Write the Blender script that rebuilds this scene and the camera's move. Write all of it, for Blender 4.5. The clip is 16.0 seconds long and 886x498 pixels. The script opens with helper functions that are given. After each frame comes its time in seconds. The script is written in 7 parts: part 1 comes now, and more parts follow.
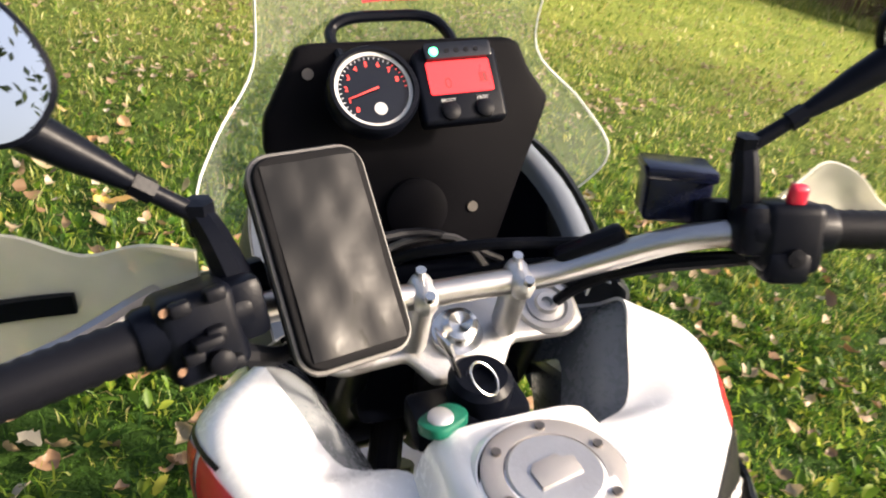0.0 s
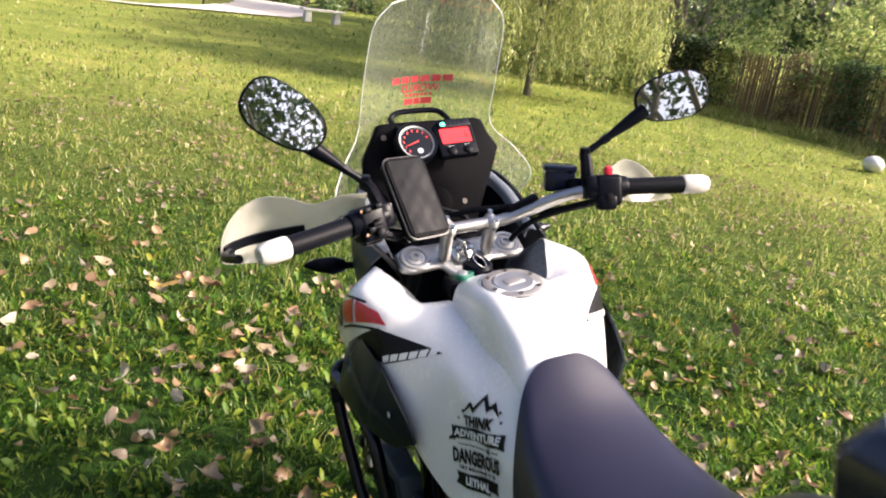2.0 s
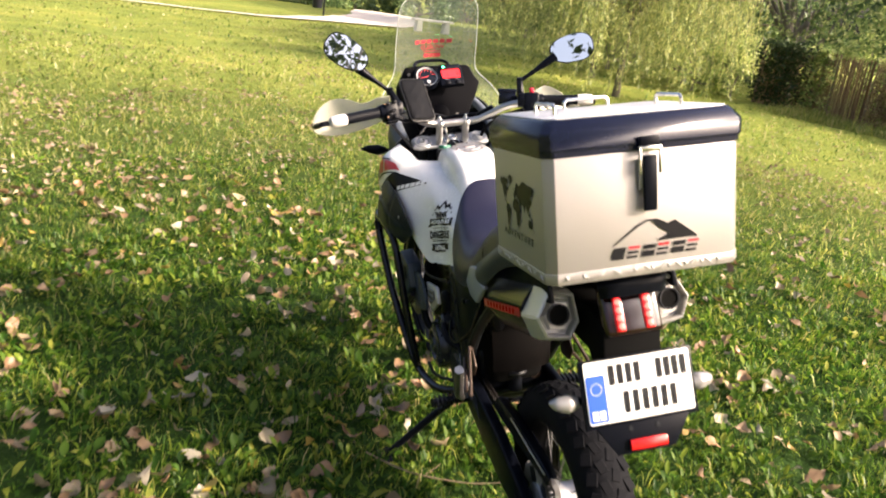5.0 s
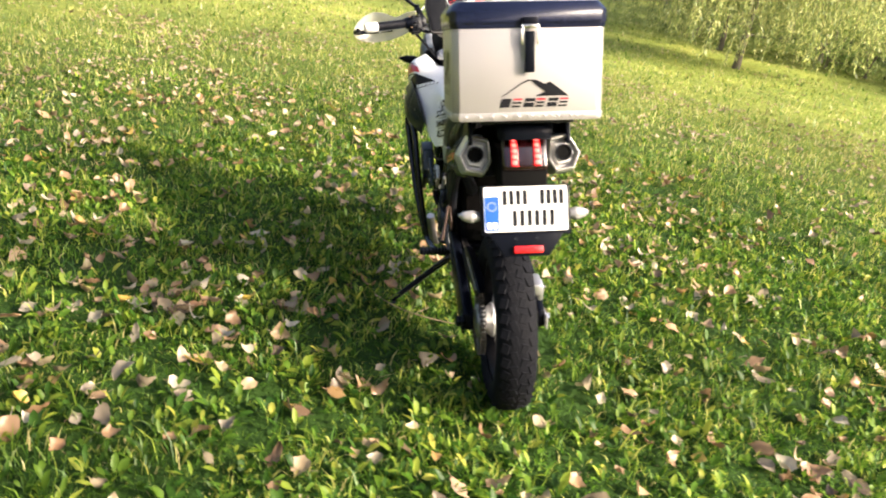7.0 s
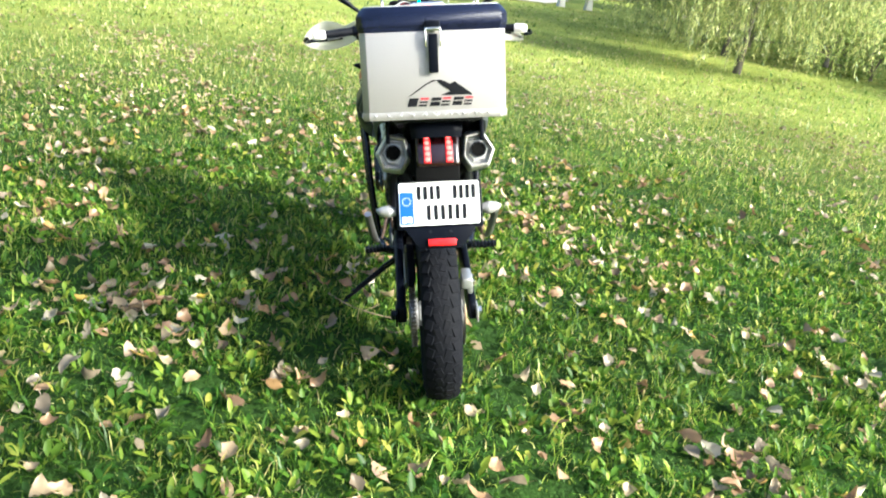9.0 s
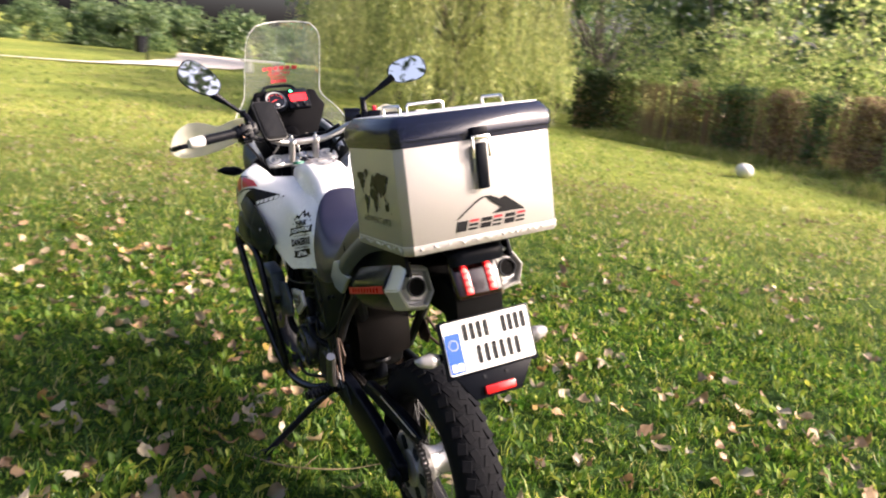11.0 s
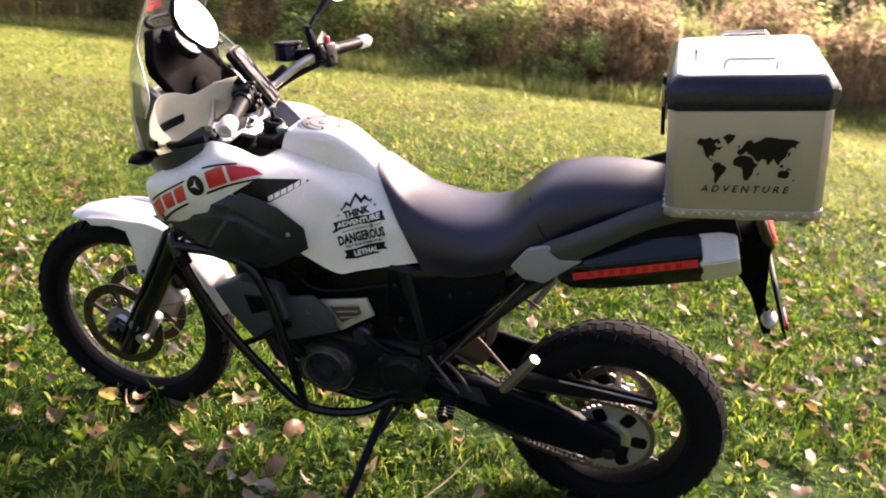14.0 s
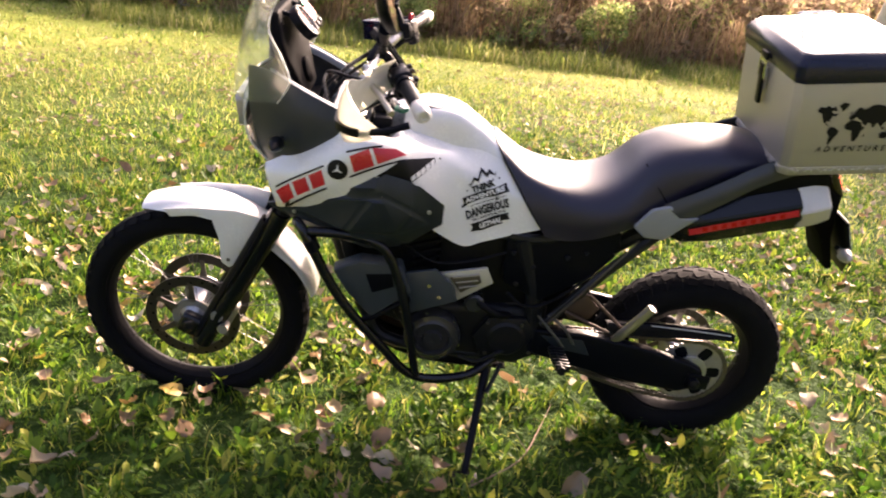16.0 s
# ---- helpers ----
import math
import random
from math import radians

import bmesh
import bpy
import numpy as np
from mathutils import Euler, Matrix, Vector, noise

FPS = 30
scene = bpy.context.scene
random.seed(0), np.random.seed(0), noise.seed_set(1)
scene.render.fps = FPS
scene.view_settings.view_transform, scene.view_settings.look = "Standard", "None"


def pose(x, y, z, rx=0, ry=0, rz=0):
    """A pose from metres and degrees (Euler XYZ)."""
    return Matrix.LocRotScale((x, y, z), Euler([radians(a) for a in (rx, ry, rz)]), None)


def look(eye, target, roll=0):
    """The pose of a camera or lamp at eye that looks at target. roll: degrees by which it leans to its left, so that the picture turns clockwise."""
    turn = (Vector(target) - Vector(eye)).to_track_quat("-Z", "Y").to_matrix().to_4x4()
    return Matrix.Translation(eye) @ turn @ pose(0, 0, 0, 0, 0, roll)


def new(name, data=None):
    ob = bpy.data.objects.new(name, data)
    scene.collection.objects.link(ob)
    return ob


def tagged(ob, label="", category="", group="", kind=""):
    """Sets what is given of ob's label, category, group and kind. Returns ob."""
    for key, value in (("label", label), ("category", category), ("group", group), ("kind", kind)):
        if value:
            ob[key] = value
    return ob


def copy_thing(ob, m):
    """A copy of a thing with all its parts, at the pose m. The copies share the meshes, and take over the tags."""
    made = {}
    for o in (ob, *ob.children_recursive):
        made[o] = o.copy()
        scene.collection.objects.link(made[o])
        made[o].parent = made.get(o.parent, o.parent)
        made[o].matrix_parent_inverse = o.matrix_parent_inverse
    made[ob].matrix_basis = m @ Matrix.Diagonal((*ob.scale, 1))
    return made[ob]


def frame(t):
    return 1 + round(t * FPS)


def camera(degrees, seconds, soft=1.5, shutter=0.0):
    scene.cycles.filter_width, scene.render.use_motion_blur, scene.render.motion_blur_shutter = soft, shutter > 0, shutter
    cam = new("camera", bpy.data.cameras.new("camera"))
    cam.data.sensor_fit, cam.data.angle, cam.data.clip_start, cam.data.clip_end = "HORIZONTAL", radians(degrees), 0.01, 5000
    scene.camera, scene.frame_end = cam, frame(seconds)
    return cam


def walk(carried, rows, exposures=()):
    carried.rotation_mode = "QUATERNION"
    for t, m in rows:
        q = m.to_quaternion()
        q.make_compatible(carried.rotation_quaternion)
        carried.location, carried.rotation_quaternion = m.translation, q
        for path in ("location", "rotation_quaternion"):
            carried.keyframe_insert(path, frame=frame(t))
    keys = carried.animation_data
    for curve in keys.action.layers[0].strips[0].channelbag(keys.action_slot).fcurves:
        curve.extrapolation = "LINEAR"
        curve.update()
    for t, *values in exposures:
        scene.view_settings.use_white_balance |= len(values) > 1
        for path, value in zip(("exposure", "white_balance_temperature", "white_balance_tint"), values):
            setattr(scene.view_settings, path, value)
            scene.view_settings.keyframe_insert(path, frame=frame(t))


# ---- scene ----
cam = camera(58.34, 16.0, soft=1.9, shutter=0.5)
# the motorcycle leans on its side stand; the path is given in its upright frame
LEAN = pose(0, 0, 0, 0, -9.55, 0)
PATH = [
    (0, (-0.2305, 0.4928, 1.5047), (0.3473, 2.1261, 0.5054), 1.60),
    (0.5, (-0.3030, 0.3358, 1.5385), (0.3574, 1.9755, 0.6031), 3.03),
    (1, (-0.3750, 0.1188, 1.5682), (0.2470, 1.8003, 0.6819), 2.35),
    (1.5, (-0.4864, -0.0747, 1.6092), (0.1874, 1.6553, 0.8656), -0.48),
    (2, (-0.6223, -0.2957, 1.6390), (0.0919, 1.4274, 0.9175), -1.03),
    (2.5, (-0.6656, -0.5073, 1.6478), (0.0561, 1.2244, 0.9547), -0.43),
    (3, (-0.6892, -0.7353, 1.6514), (0.0050, 1.0091, 0.9619), -0.14),
    (3.2, (-0.7064, -0.8246, 1.6585), (-0.0227, 0.9303, 0.9855), -0.34),
    (3.7, (-0.7320, -1.0422, 1.6679), (-0.0890, 0.7301, 1.0000), -0.57),
    (4.2, (-0.7461, -1.2491, 1.6748), (-0.1647, 0.5414, 0.9988), -1.18),
    (4.7, (-0.7422, -1.4559, 1.6697), (-0.2336, 0.3520, 0.9804), -1.88),
    (5.3, (-0.7046, -1.7190, 1.6344), (-0.2846, 0.1066, 0.9339), -2.38),
    (5.5, (-0.6895, -1.8002, 1.6301), (-0.2926, 0.0203, 0.9033), -2.38),
    (6, (-0.6356, -2.0422, 1.5689), (-0.3141, -0.1987, 0.8631), -2.55),
    (6.5, (-0.5534, -2.2450, 1.5582), (-0.3289, -0.4101, 0.7948), -0.81),
    (7, (-0.3969, -2.3825, 1.5465), (-0.2512, -0.5344, 0.7958), -0.54),
    (7.5, (-0.1791, -2.4964, 1.5171), (-0.0658, -0.6426, 0.7749), -0.48),
    (8, (-0.1125, -2.5129, 1.5181), (-0.0041, -0.6563, 0.7822), -1.19),
    (8.5, (-0.1107, -2.5163, 1.5180), (-0.0072, -0.6633, 0.7725), -1.74),
    (9, (-0.1140, -2.5213, 1.5329), (-0.0127, -0.6598, 0.8085), -1.76),
    (9.5, (-0.2037, -2.4805, 1.5545), (-0.0433, -0.5985, 0.8970), -0.97),
    (10, (-0.4168, -2.3539, 1.5980), (-0.1129, -0.4845, 0.9552), -2.26),
    (10.2, (-0.4822, -2.2600, 1.5826), (-0.0138, -0.4100, 0.9844), -2.59),
    (10.7, (-0.7079, -2.0301, 1.6056), (-0.0082, -0.2453, 1.0105), -3.09),
    (11.2, (-0.9611, -1.6991, 1.6323), (-0.0244, -0.0477, 0.9851), -2.50),
    (11.7, (-1.2033, -1.3327, 1.6600), (-0.0482, 0.1418, 0.9397), -1.20),
    (12.3, (-1.4249, -0.9391, 1.6901), (-0.0670, 0.3007, 0.9034), 0.80),
    (12.5, (-1.4738, -0.8290, 1.7113), (-0.0931, 0.3746, 0.9082), 1.29),
    (13, (-1.6158, -0.5497, 1.7215), (-0.0740, 0.4172, 0.8921), 3.19),
    (13.5, (-1.7781, -0.2302, 1.7529), (-0.1033, 0.4053, 0.8634), 3.60),
    (14, (-1.8533, 0.0734, 1.7480), (-0.1331, 0.5000, 0.8212), 2.96),
    (14.5, (-1.9464, 0.3149, 1.7738), (-0.2085, 0.4988, 0.8011), 4.35),
    (15, (-2.0695, 0.5487, 1.8004), (-0.3322, 0.5881, 0.8105), 3.21),
    (15.5, (-2.1008, 0.6930, 1.8003), (-0.3638, 0.6876, 0.8088), 4.63),
    (16, (-2.0531, 0.9146, 1.7735), (-0.3159, 0.8251, 0.7865), 6.79),
]
EXPOSURES = [(0.0, 1.27, 6550, 13), (1.0, 0.93, 6300, 14), (3.0, 1.4, 6100, 19), (5.5, 1.35, 6600, 15), (7.0, 1.6, 6350, 12), (7.6, 1.65, 6100, 8), (8.4, 1.7, 5450, 2), (9.3, 1.75, 5400, 1), (10.2, 1.5, 6100, 13), (12.4, 1.3, 6300, 22), (14.0, 1.6, 6650, 28), (16.0, 1.86, 7000, 28)]
walk(cam, [(t, LEAN @ look(eye, target, roll)) for t, eye, target, roll in PATH], EXPOSURES)

# ---- light ----
SUN_AZ, SUN_EL = -31.0, 31.0          # degrees: azimuth from +x towards +y, elevation
world = bpy.data.worlds.new("world")
scene.world = world
world.use_nodes = True
_nt = world.node_tree
_sky = _nt.nodes.new("ShaderNodeTexSky")
_sky.sky_type, _sky.sun_disc = "NISHITA", False
_sky.sun_elevation, _sky.sun_rotation = radians(SUN_EL), radians(90 - SUN_AZ)
_sky.air_density, _sky.dust_density = 0.8, 8.0
_nt.links.new(_sky.outputs[0], _nt.nodes["Background"].inputs[0])
_nt.nodes["Background"].inputs[1].default_value = 0.15
sun = new("sun", bpy.data.lights.new("sun", "SUN"))
sun.data.energy, sun.data.angle, sun.data.color = 4.4, radians(4.0), (1.0, 0.85, 0.66)
_d = Vector((math.cos(radians(SUN_EL)) * math.cos(radians(SUN_AZ)), math.cos(radians(SUN_EL)) * math.sin(radians(SUN_AZ)), math.sin(radians(SUN_EL))))
sun.matrix_world = look(_d * 40, (0, 0, 0))


# ---- materials ----
def node(nt, kind, **vals):
    n = nt.nodes.new(kind)
    for key, v in vals.items():
        n.inputs[key.replace("_", " ")].default_value = v
    return n


def rgb(c, k=1.0):
    return (min(1, c[0] * k), min(1, c[1] * k), min(1, c[2] * k), 1)


def surface(name, color, rough=0.5, metal=0.0, var=0.12, scale=14.0, fine=160.0, bump=0.0, coat=0.0, dirt=None, dirt_amount=0.35, rough_var=0.12, emit=None, spec=0.5):
    """Colour that drifts at two scales, roughness that drifts with it, fine relief, and dirt in uneven patches."""
    m = bpy.data.materials.new(name)
    m.use_nodes = True
    nt = m.node_tree
    p = nt.nodes["Principled BSDF"]
    co = nt.nodes.new("ShaderNodeTexCoord")
    big, small = node(nt, "ShaderNodeTexNoise", Scale=scale, Detail=4.0), node(nt, "ShaderNodeTexNoise", Scale=fine, Detail=3.0)
    for n in (big, small):
        nt.links.new(co.outputs["Object"], n.inputs["Vector"])
    mix = nt.nodes.new("ShaderNodeMix")
    mix.data_type = "RGBA"
    mix.inputs["A"].default_value, mix.inputs["B"].default_value = rgb(color, 1 - var), rgb(color, 1 + var)
    add = nt.nodes.new("ShaderNodeMath")
    add.operation = "ADD"
    half = nt.nodes.new("ShaderNodeMath")
    half.operation, half.inputs[1].default_value = "MULTIPLY", 0.5
    nt.links.new(big.outputs["Fac"], add.inputs[0])
    nt.links.new(small.outputs["Fac"], add.inputs[1])
    nt.links.new(add.outputs[0], half.inputs[0])
    nt.links.new(half.outputs[0], mix.inputs["Factor"])
    out = mix.outputs["Result"]
    if dirt:
        spot = node(nt, "ShaderNodeTexNoise", Scale=scale * 0.6, Detail=6.0, Roughness=0.7)
        nt.links.new(co.outputs["Object"], spot.inputs["Vector"])
        ramp = nt.nodes.new("ShaderNodeMapRange")
        ramp.inputs["From Min"].default_value, ramp.inputs["From Max"].default_value, ramp.inputs["To Max"].default_value = 0.5, 0.75, dirt_amount
        nt.links.new(spot.outputs["Fac"], ramp.inputs["Value"])
        over = nt.nodes.new("ShaderNodeMix")
        over.data_type = "RGBA"
        over.inputs["B"].default_value = rgb(dirt)
        nt.links.new(ramp.outputs[0], over.inputs["Factor"])
        nt.links.new(out, over.inputs["A"])
        out = over.outputs["Result"]
    nt.links.new(out, p.inputs["Base Color"])
    rr = nt.nodes.new("ShaderNodeMapRange")
    rr.inputs["To Min"].default_value, rr.inputs["To Max"].default_value = max(0.02, rough - rough_var), min(1, rough + rough_var)
    nt.links.new(half.outputs[0], rr.inputs["Value"])
    nt.links.new(rr.outputs[0], p.inputs["Roughness"])
    p.inputs["Metallic"].default_value = metal
    p.inputs["Specular IOR Level"].default_value = spec
    p.inputs["Coat Weight"].default_value = coat
    p.inputs["Coat Roughness"].default_value = 0.06
    if bump:
        b = node(nt, "ShaderNodeBump", Strength=bump, Distance=0.002)
        nt.links.new(small.outputs["Fac"], b.inputs["Height"])
        nt.links.new(b.outputs[0], p.inputs["Normal"])
    if emit:
        p.inputs["Emission Color"].default_value, p.inputs["Emission Strength"].default_value = rgb(emit[0]), emit[1]
    return m


def foliage(name, ramp_colors, translucent=0.35, gloss=0.12, rough=0.45):
    """Leaves and blades: a colour for each piece, light that comes through, a faint sheen."""
    m = bpy.data.materials.new(name)
    m.use_nodes = True
    nt = m.node_tree
    nt.nodes.remove(nt.nodes["Principled BSDF"])
    geo, info = nt.nodes.new("ShaderNodeNewGeometry"), nt.nodes.new("ShaderNodeObjectInfo")
    add = nt.nodes.new("ShaderNodeMath")
    add.operation = "ADD"
    fract = nt.nodes.new("ShaderNodeMath")
    fract.operation = "FRACT"
    nt.links.new(geo.outputs["Random Per Island"], add.inputs[0])
    nt.links.new(info.outputs["Random"], add.inputs[1])
    nt.links.new(add.outputs[0], fract.inputs[0])
    ramp = nt.nodes.new("ShaderNodeValToRGB")
    el = ramp.color_ramp.elements
    while len(el) < len(ramp_colors):
        el.new(0.5)
    for e, (pos, c) in zip(el, ramp_colors):
        e.position, e.color = pos, rgb(c)
    nt.links.new(fract.outputs[0], ramp.inputs[0])
    co = nt.nodes.new("ShaderNodeTexCoord")
    patchy = node(nt, "ShaderNodeTexNoise", Scale=0.55, Detail=3.0)
    nt.links.new(co.outputs["Object"], patchy.inputs["Vector"])
    hsv = nt.nodes.new("ShaderNodeHueSaturation")
    mr = nt.nodes.new("ShaderNodeMapRange")
    mr.inputs["From Min"].default_value, mr.inputs["From Max"].default_value = 0.3, 0.7
    mr.inputs["To Min"].default_value, mr.inputs["To Max"].default_value = 0.72, 1.25
    nt.links.new(patchy.outputs["Fac"], mr.inputs["Value"])
    nt.links.new(mr.outputs[0], hsv.inputs["Value"])
    nt.links.new(ramp.outputs[0], hsv.inputs["Color"])
    dif, tra, glo = nt.nodes.new("ShaderNodeBsdfDiffuse"), nt.nodes.new("ShaderNodeBsdfTranslucent"), node(nt, "ShaderNodeBsdfGlossy", Roughness=rough)
    for n in (dif, tra):
        nt.links.new(hsv.outputs[0], n.inputs["Color"])
    m1, m2 = nt.nodes.new("ShaderNodeMixShader"), nt.nodes.new("ShaderNodeMixShader")
    m1.inputs[0].default_value, m2.inputs[0].default_value = translucent, gloss
    nt.links.new(dif.outputs[0], m1.inputs[1])
    nt.links.new(tra.outputs[0], m1.inputs[2])
    nt.links.new(m1.outputs[0], m2.inputs[1])
    nt.links.new(glo.outputs[0], m2.inputs[2])
    glo.inputs["Color"].default_value = (0.6, 0.6, 0.55, 1)
    nt.links.new(m2.outputs[0], nt.nodes["Material Output"].inputs["Surface"])
    return m


def clear_sheet(name, tint, milky=0.06, gloss_rough=0.03, through_rough=0.0):
    """A thin plastic sheet: light goes through tinted, some of it is scattered, and it shines at a slant."""
    m = bpy.data.materials.new(name)
    m.use_nodes = True
    nt = m.node_tree
    nt.nodes.remove(nt.nodes["Principled BSDF"])
    tr = nt.nodes.new("ShaderNodeBsdfTransparent")
    tr.inputs[0].default_value = rgb(tint)
    dif, tra = nt.nodes.new("ShaderNodeBsdfDiffuse"), nt.nodes.new("ShaderNodeBsdfTranslucent")
    dif.inputs[0].default_value = tra.inputs[0].default_value = rgb((0.86, 0.86, 0.78))
    both, body, top = nt.nodes.new("ShaderNodeMixShader"), nt.nodes.new("ShaderNodeMixShader"), nt.nodes.new("ShaderNodeMixShader")
    co = nt.nodes.new("ShaderNodeTexCoord")
    haze = node(nt, "ShaderNodeTexNoise", Scale=9.0, Detail=5.0)
    nt.links.new(co.outputs["Object"], haze.inputs["Vector"])
    mr = nt.nodes.new("ShaderNodeMapRange")
    mr.inputs["To Min"].default_value, mr.inputs["To Max"].default_value = milky * 0.6, min(1.0, milky * 1.4)
    nt.links.new(haze.outputs["Fac"], mr.inputs["Value"])
    nt.links.new(mr.outputs[0], body.inputs[0])
    nt.links.new(dif.outputs[0], both.inputs[1])
    nt.links.new(tra.outputs[0], both.inputs[2])
    nt.links.new(tr.outputs[0], body.inputs[1])
    nt.links.new(both.outputs[0], body.inputs[2])
    lw, glo = node(nt, "ShaderNodeLayerWeight", Blend=0.5), node(nt, "ShaderNodeBsdfGlossy", Roughness=gloss_rough)
    power = nt.nodes.new("ShaderNodeMath")
    power.operation, power.inputs[1].default_value = "POWER", 4.5
    fr = nt.nodes.new("ShaderNodeMapRange")
    fr.inputs["To Min"].default_value, fr.inputs["To Max"].default_value = 0.03, 0.7
    nt.links.new(lw.outputs["Facing"], power.inputs[0])
    nt.links.new(power.outputs[0], fr.inputs["Value"])
    nt.links.new(fr.outputs[0], top.inputs[0])
    nt.links.new(body.outputs[0], top.inputs[1])
    nt.links.new(glo.outputs[0], top.inputs[2])
    nt.links.new(top.outputs[0], nt.nodes["Material Output"].inputs["Surface"])
    return m


WHITE = surface("white_paint", (0.79, 0.795, 0.80), rough=0.26, var=0.03, coat=0.6, dirt=(0.55, 0.53, 0.48), dirt_amount=0.10)
GREY = surface("dark_grey_plastic", (0.017, 0.023, 0.029), rough=0.38, var=0.15, bump=0.1, fine=420, dirt=(0.06, 0.06, 0.055), dirt_amount=0.2, spec=0.3)
MIDGREY = surface("silver_grey_paint", (0.22, 0.24, 0.27), rough=0.35, var=0.1, coat=0.3, dirt=(0.3, 0.28, 0.25))
BLACK = surface("black_plastic", (0.0028, 0.0036, 0.0068), rough=0.34, var=0.25, bump=0.08, fine=380, dirt=(0.008, 0.0085, 0.010), dirt_amount=0.2, spec=0.09)
GLOSSBLACK = surface("black_gloss_paint", (0.0036, 0.0048, 0.009), rough=0.22, var=0.2, coat=0.15, dirt=(0.02, 0.018, 0.016), dirt_amount=0.2, spec=0.3)
BLUEBLACK = surface("blue_black_lid_plastic", (0.005, 0.007, 0.022), rough=0.22, var=0.2, bump=0.08, fine=500, spec=0.4)
SEATMAT = surface("black_seat_vinyl", (0.012, 0.0115, 0.029), rough=0.36, var=0.15, bump=0.10, fine=700, dirt=(0.008, 0.010, 0.020), dirt_amount=0.2, spec=0.48)
RUBBER = surface("tyre_rubber", (0.0038, 0.0042, 0.0062), rough=0.8, var=0.3, bump=0.4, fine=240, dirt=(0.012, 0.0112, 0.011), dirt_amount=0.3, spec=0.12)
GRIPMAT = surface("grip_rubber", (0.005, 0.0055, 0.008), rough=0.42, var=0.2, bump=0.15, fine=900, spec=0.1)
LIPGREY = surface("inner_grey_plastic", (0.19, 0.205, 0.22), rough=0.28, var=0.12, bump=0.06, spec=0.45)
FAIRGREY = surface("fairing_grey_plastic", (0.034, 0.039, 0.046), rough=0.42, var=0.12, bump=0.08, fine=420, dirt=(0.07, 0.068, 0.065), dirt_amount=0.2, spec=0.35)
LIPSILVER = surface("silver_fairing_rim", (0.17, 0.19, 0.22), rough=0.34, metal=0.3, var=0.08)
DASHBLACK = surface("matt_black_dash", (0.0026, 0.0026, 0.0038), rough=0.6, var=0.2, bump=0.1, fine=500, spec=0.04)
ALU = surface("brushed_aluminium_sheet", (0.415, 0.395, 0.38), rough=0.45, metal=0.65, var=0.05, scale=6, fine=300, bump=0.08, dirt=(0.45, 0.42, 0.38), dirt_amount=0.3)
CAST = surface("cast_aluminium", (0.55, 0.55, 0.55), rough=0.45, metal=0.9, var=0.1, bump=0.2, fine=300, dirt=(0.3, 0.28, 0.25))
BARMETAL = surface("silver_bar_metal", (0.44, 0.43, 0.42), rough=0.34, metal=0.95, var=0.08)
STEEL = surface("polished_steel", (0.7, 0.69, 0.66), rough=0.22, metal=1.0, var=0.08, dirt=(0.3, 0.26, 0.2))
DISCMETAL = surface("brake_disc_steel", (0.15, 0.14, 0.13), rough=0.45, metal=0.9, var=0.15, scale=30, dirt=(0.18, 0.13, 0.1))
ENGINE = surface("engine_black_casting", (0.0055, 0.0068, 0.0105), rough=0.42, metal=0.2, var=0.25, bump=0.3, fine=200, dirt=(0.03, 0.025, 0.02), dirt_amount=0.4, spec=0.25)
ENGGREY = surface("engine_grey_casting", (0.09, 0.095, 0.10), rough=0.42, metal=0.6, var=0.2, bump=0.3, fine=220, dirt=(0.1, 0.08, 0.06), dirt_amount=0.5)
FRAMEMAT = surface("black_frame_paint", (0.006, 0.0072, 0.0115), rough=0.35, var=0.25, dirt=(0.05, 0.043, 0.036), dirt_amount=0.3, spec=0.3)
SLATE = surface("slate_blue_plastic", (0.036, 0.048, 0.060), rough=0.4, var=0.15, bump=0.2, fine=400, dirt=(0.08, 0.078, 0.075), spec=0.4)
CASTDULL = surface("dull_silver_casting", (0.36, 0.35, 0.34), rough=0.45, metal=0.55, var=0.15, bump=0.3, fine=300, dirt=(0.2, 0.18, 0.16), dirt_amount=0.4)
COVERBLACK = surface("semi_gloss_engine_cover", (0.032, 0.034, 0.040), rough=0.24, metal=0.3, var=0.25, bump=0.1, fine=200, dirt=(0.05, 0.042, 0.035), dirt_amount=0.3, spec=0.6)
EXCAP = surface("brushed_exhaust_cap", (0.60, 0.585, 0.56), rough=0.38, metal=0.45, var=0.12, bump=0.1, dirt=(0.25, 0.22, 0.2), dirt_amount=0.3)
LIDPLATE = surface("pale_lid_plate", (0.70, 0.69, 0.70), rough=0.38, metal=0.25, var=0.05, scale=30, fine=60, bump=0.25, dirt=(0.5, 0.48, 0.47), dirt_amount=0.4)
DISCDARK = surface("dark_brake_disc", (0.07, 0.065, 0.06), rough=0.4, metal=0.8, var=0.2, scale=30, dirt=(0.1, 0.08, 0.06), dirt_amount=0.4)
TAILGREY = surface("grey_tail_plastic", (0.045, 0.050, 0.058), rough=0.4, var=0.15, bump=0.1, fine=420, dirt=(0.09, 0.085, 0.08), dirt_amount=0.2, spec=0.35)
ENGBROWN = surface("brown_stained_metal", (0.06, 0.038, 0.028), rough=0.5, metal=0.4, var=0.3, bump=0.3)
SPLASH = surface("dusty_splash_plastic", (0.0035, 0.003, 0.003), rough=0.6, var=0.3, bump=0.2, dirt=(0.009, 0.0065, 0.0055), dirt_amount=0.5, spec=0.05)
# near-zero black as painted shade under the tail, at the pivot, in outlets
PITCH = surface("shade_black", (0.002, 0.002, 0.002), rough=0.9, var=0.2, spec=0.1)
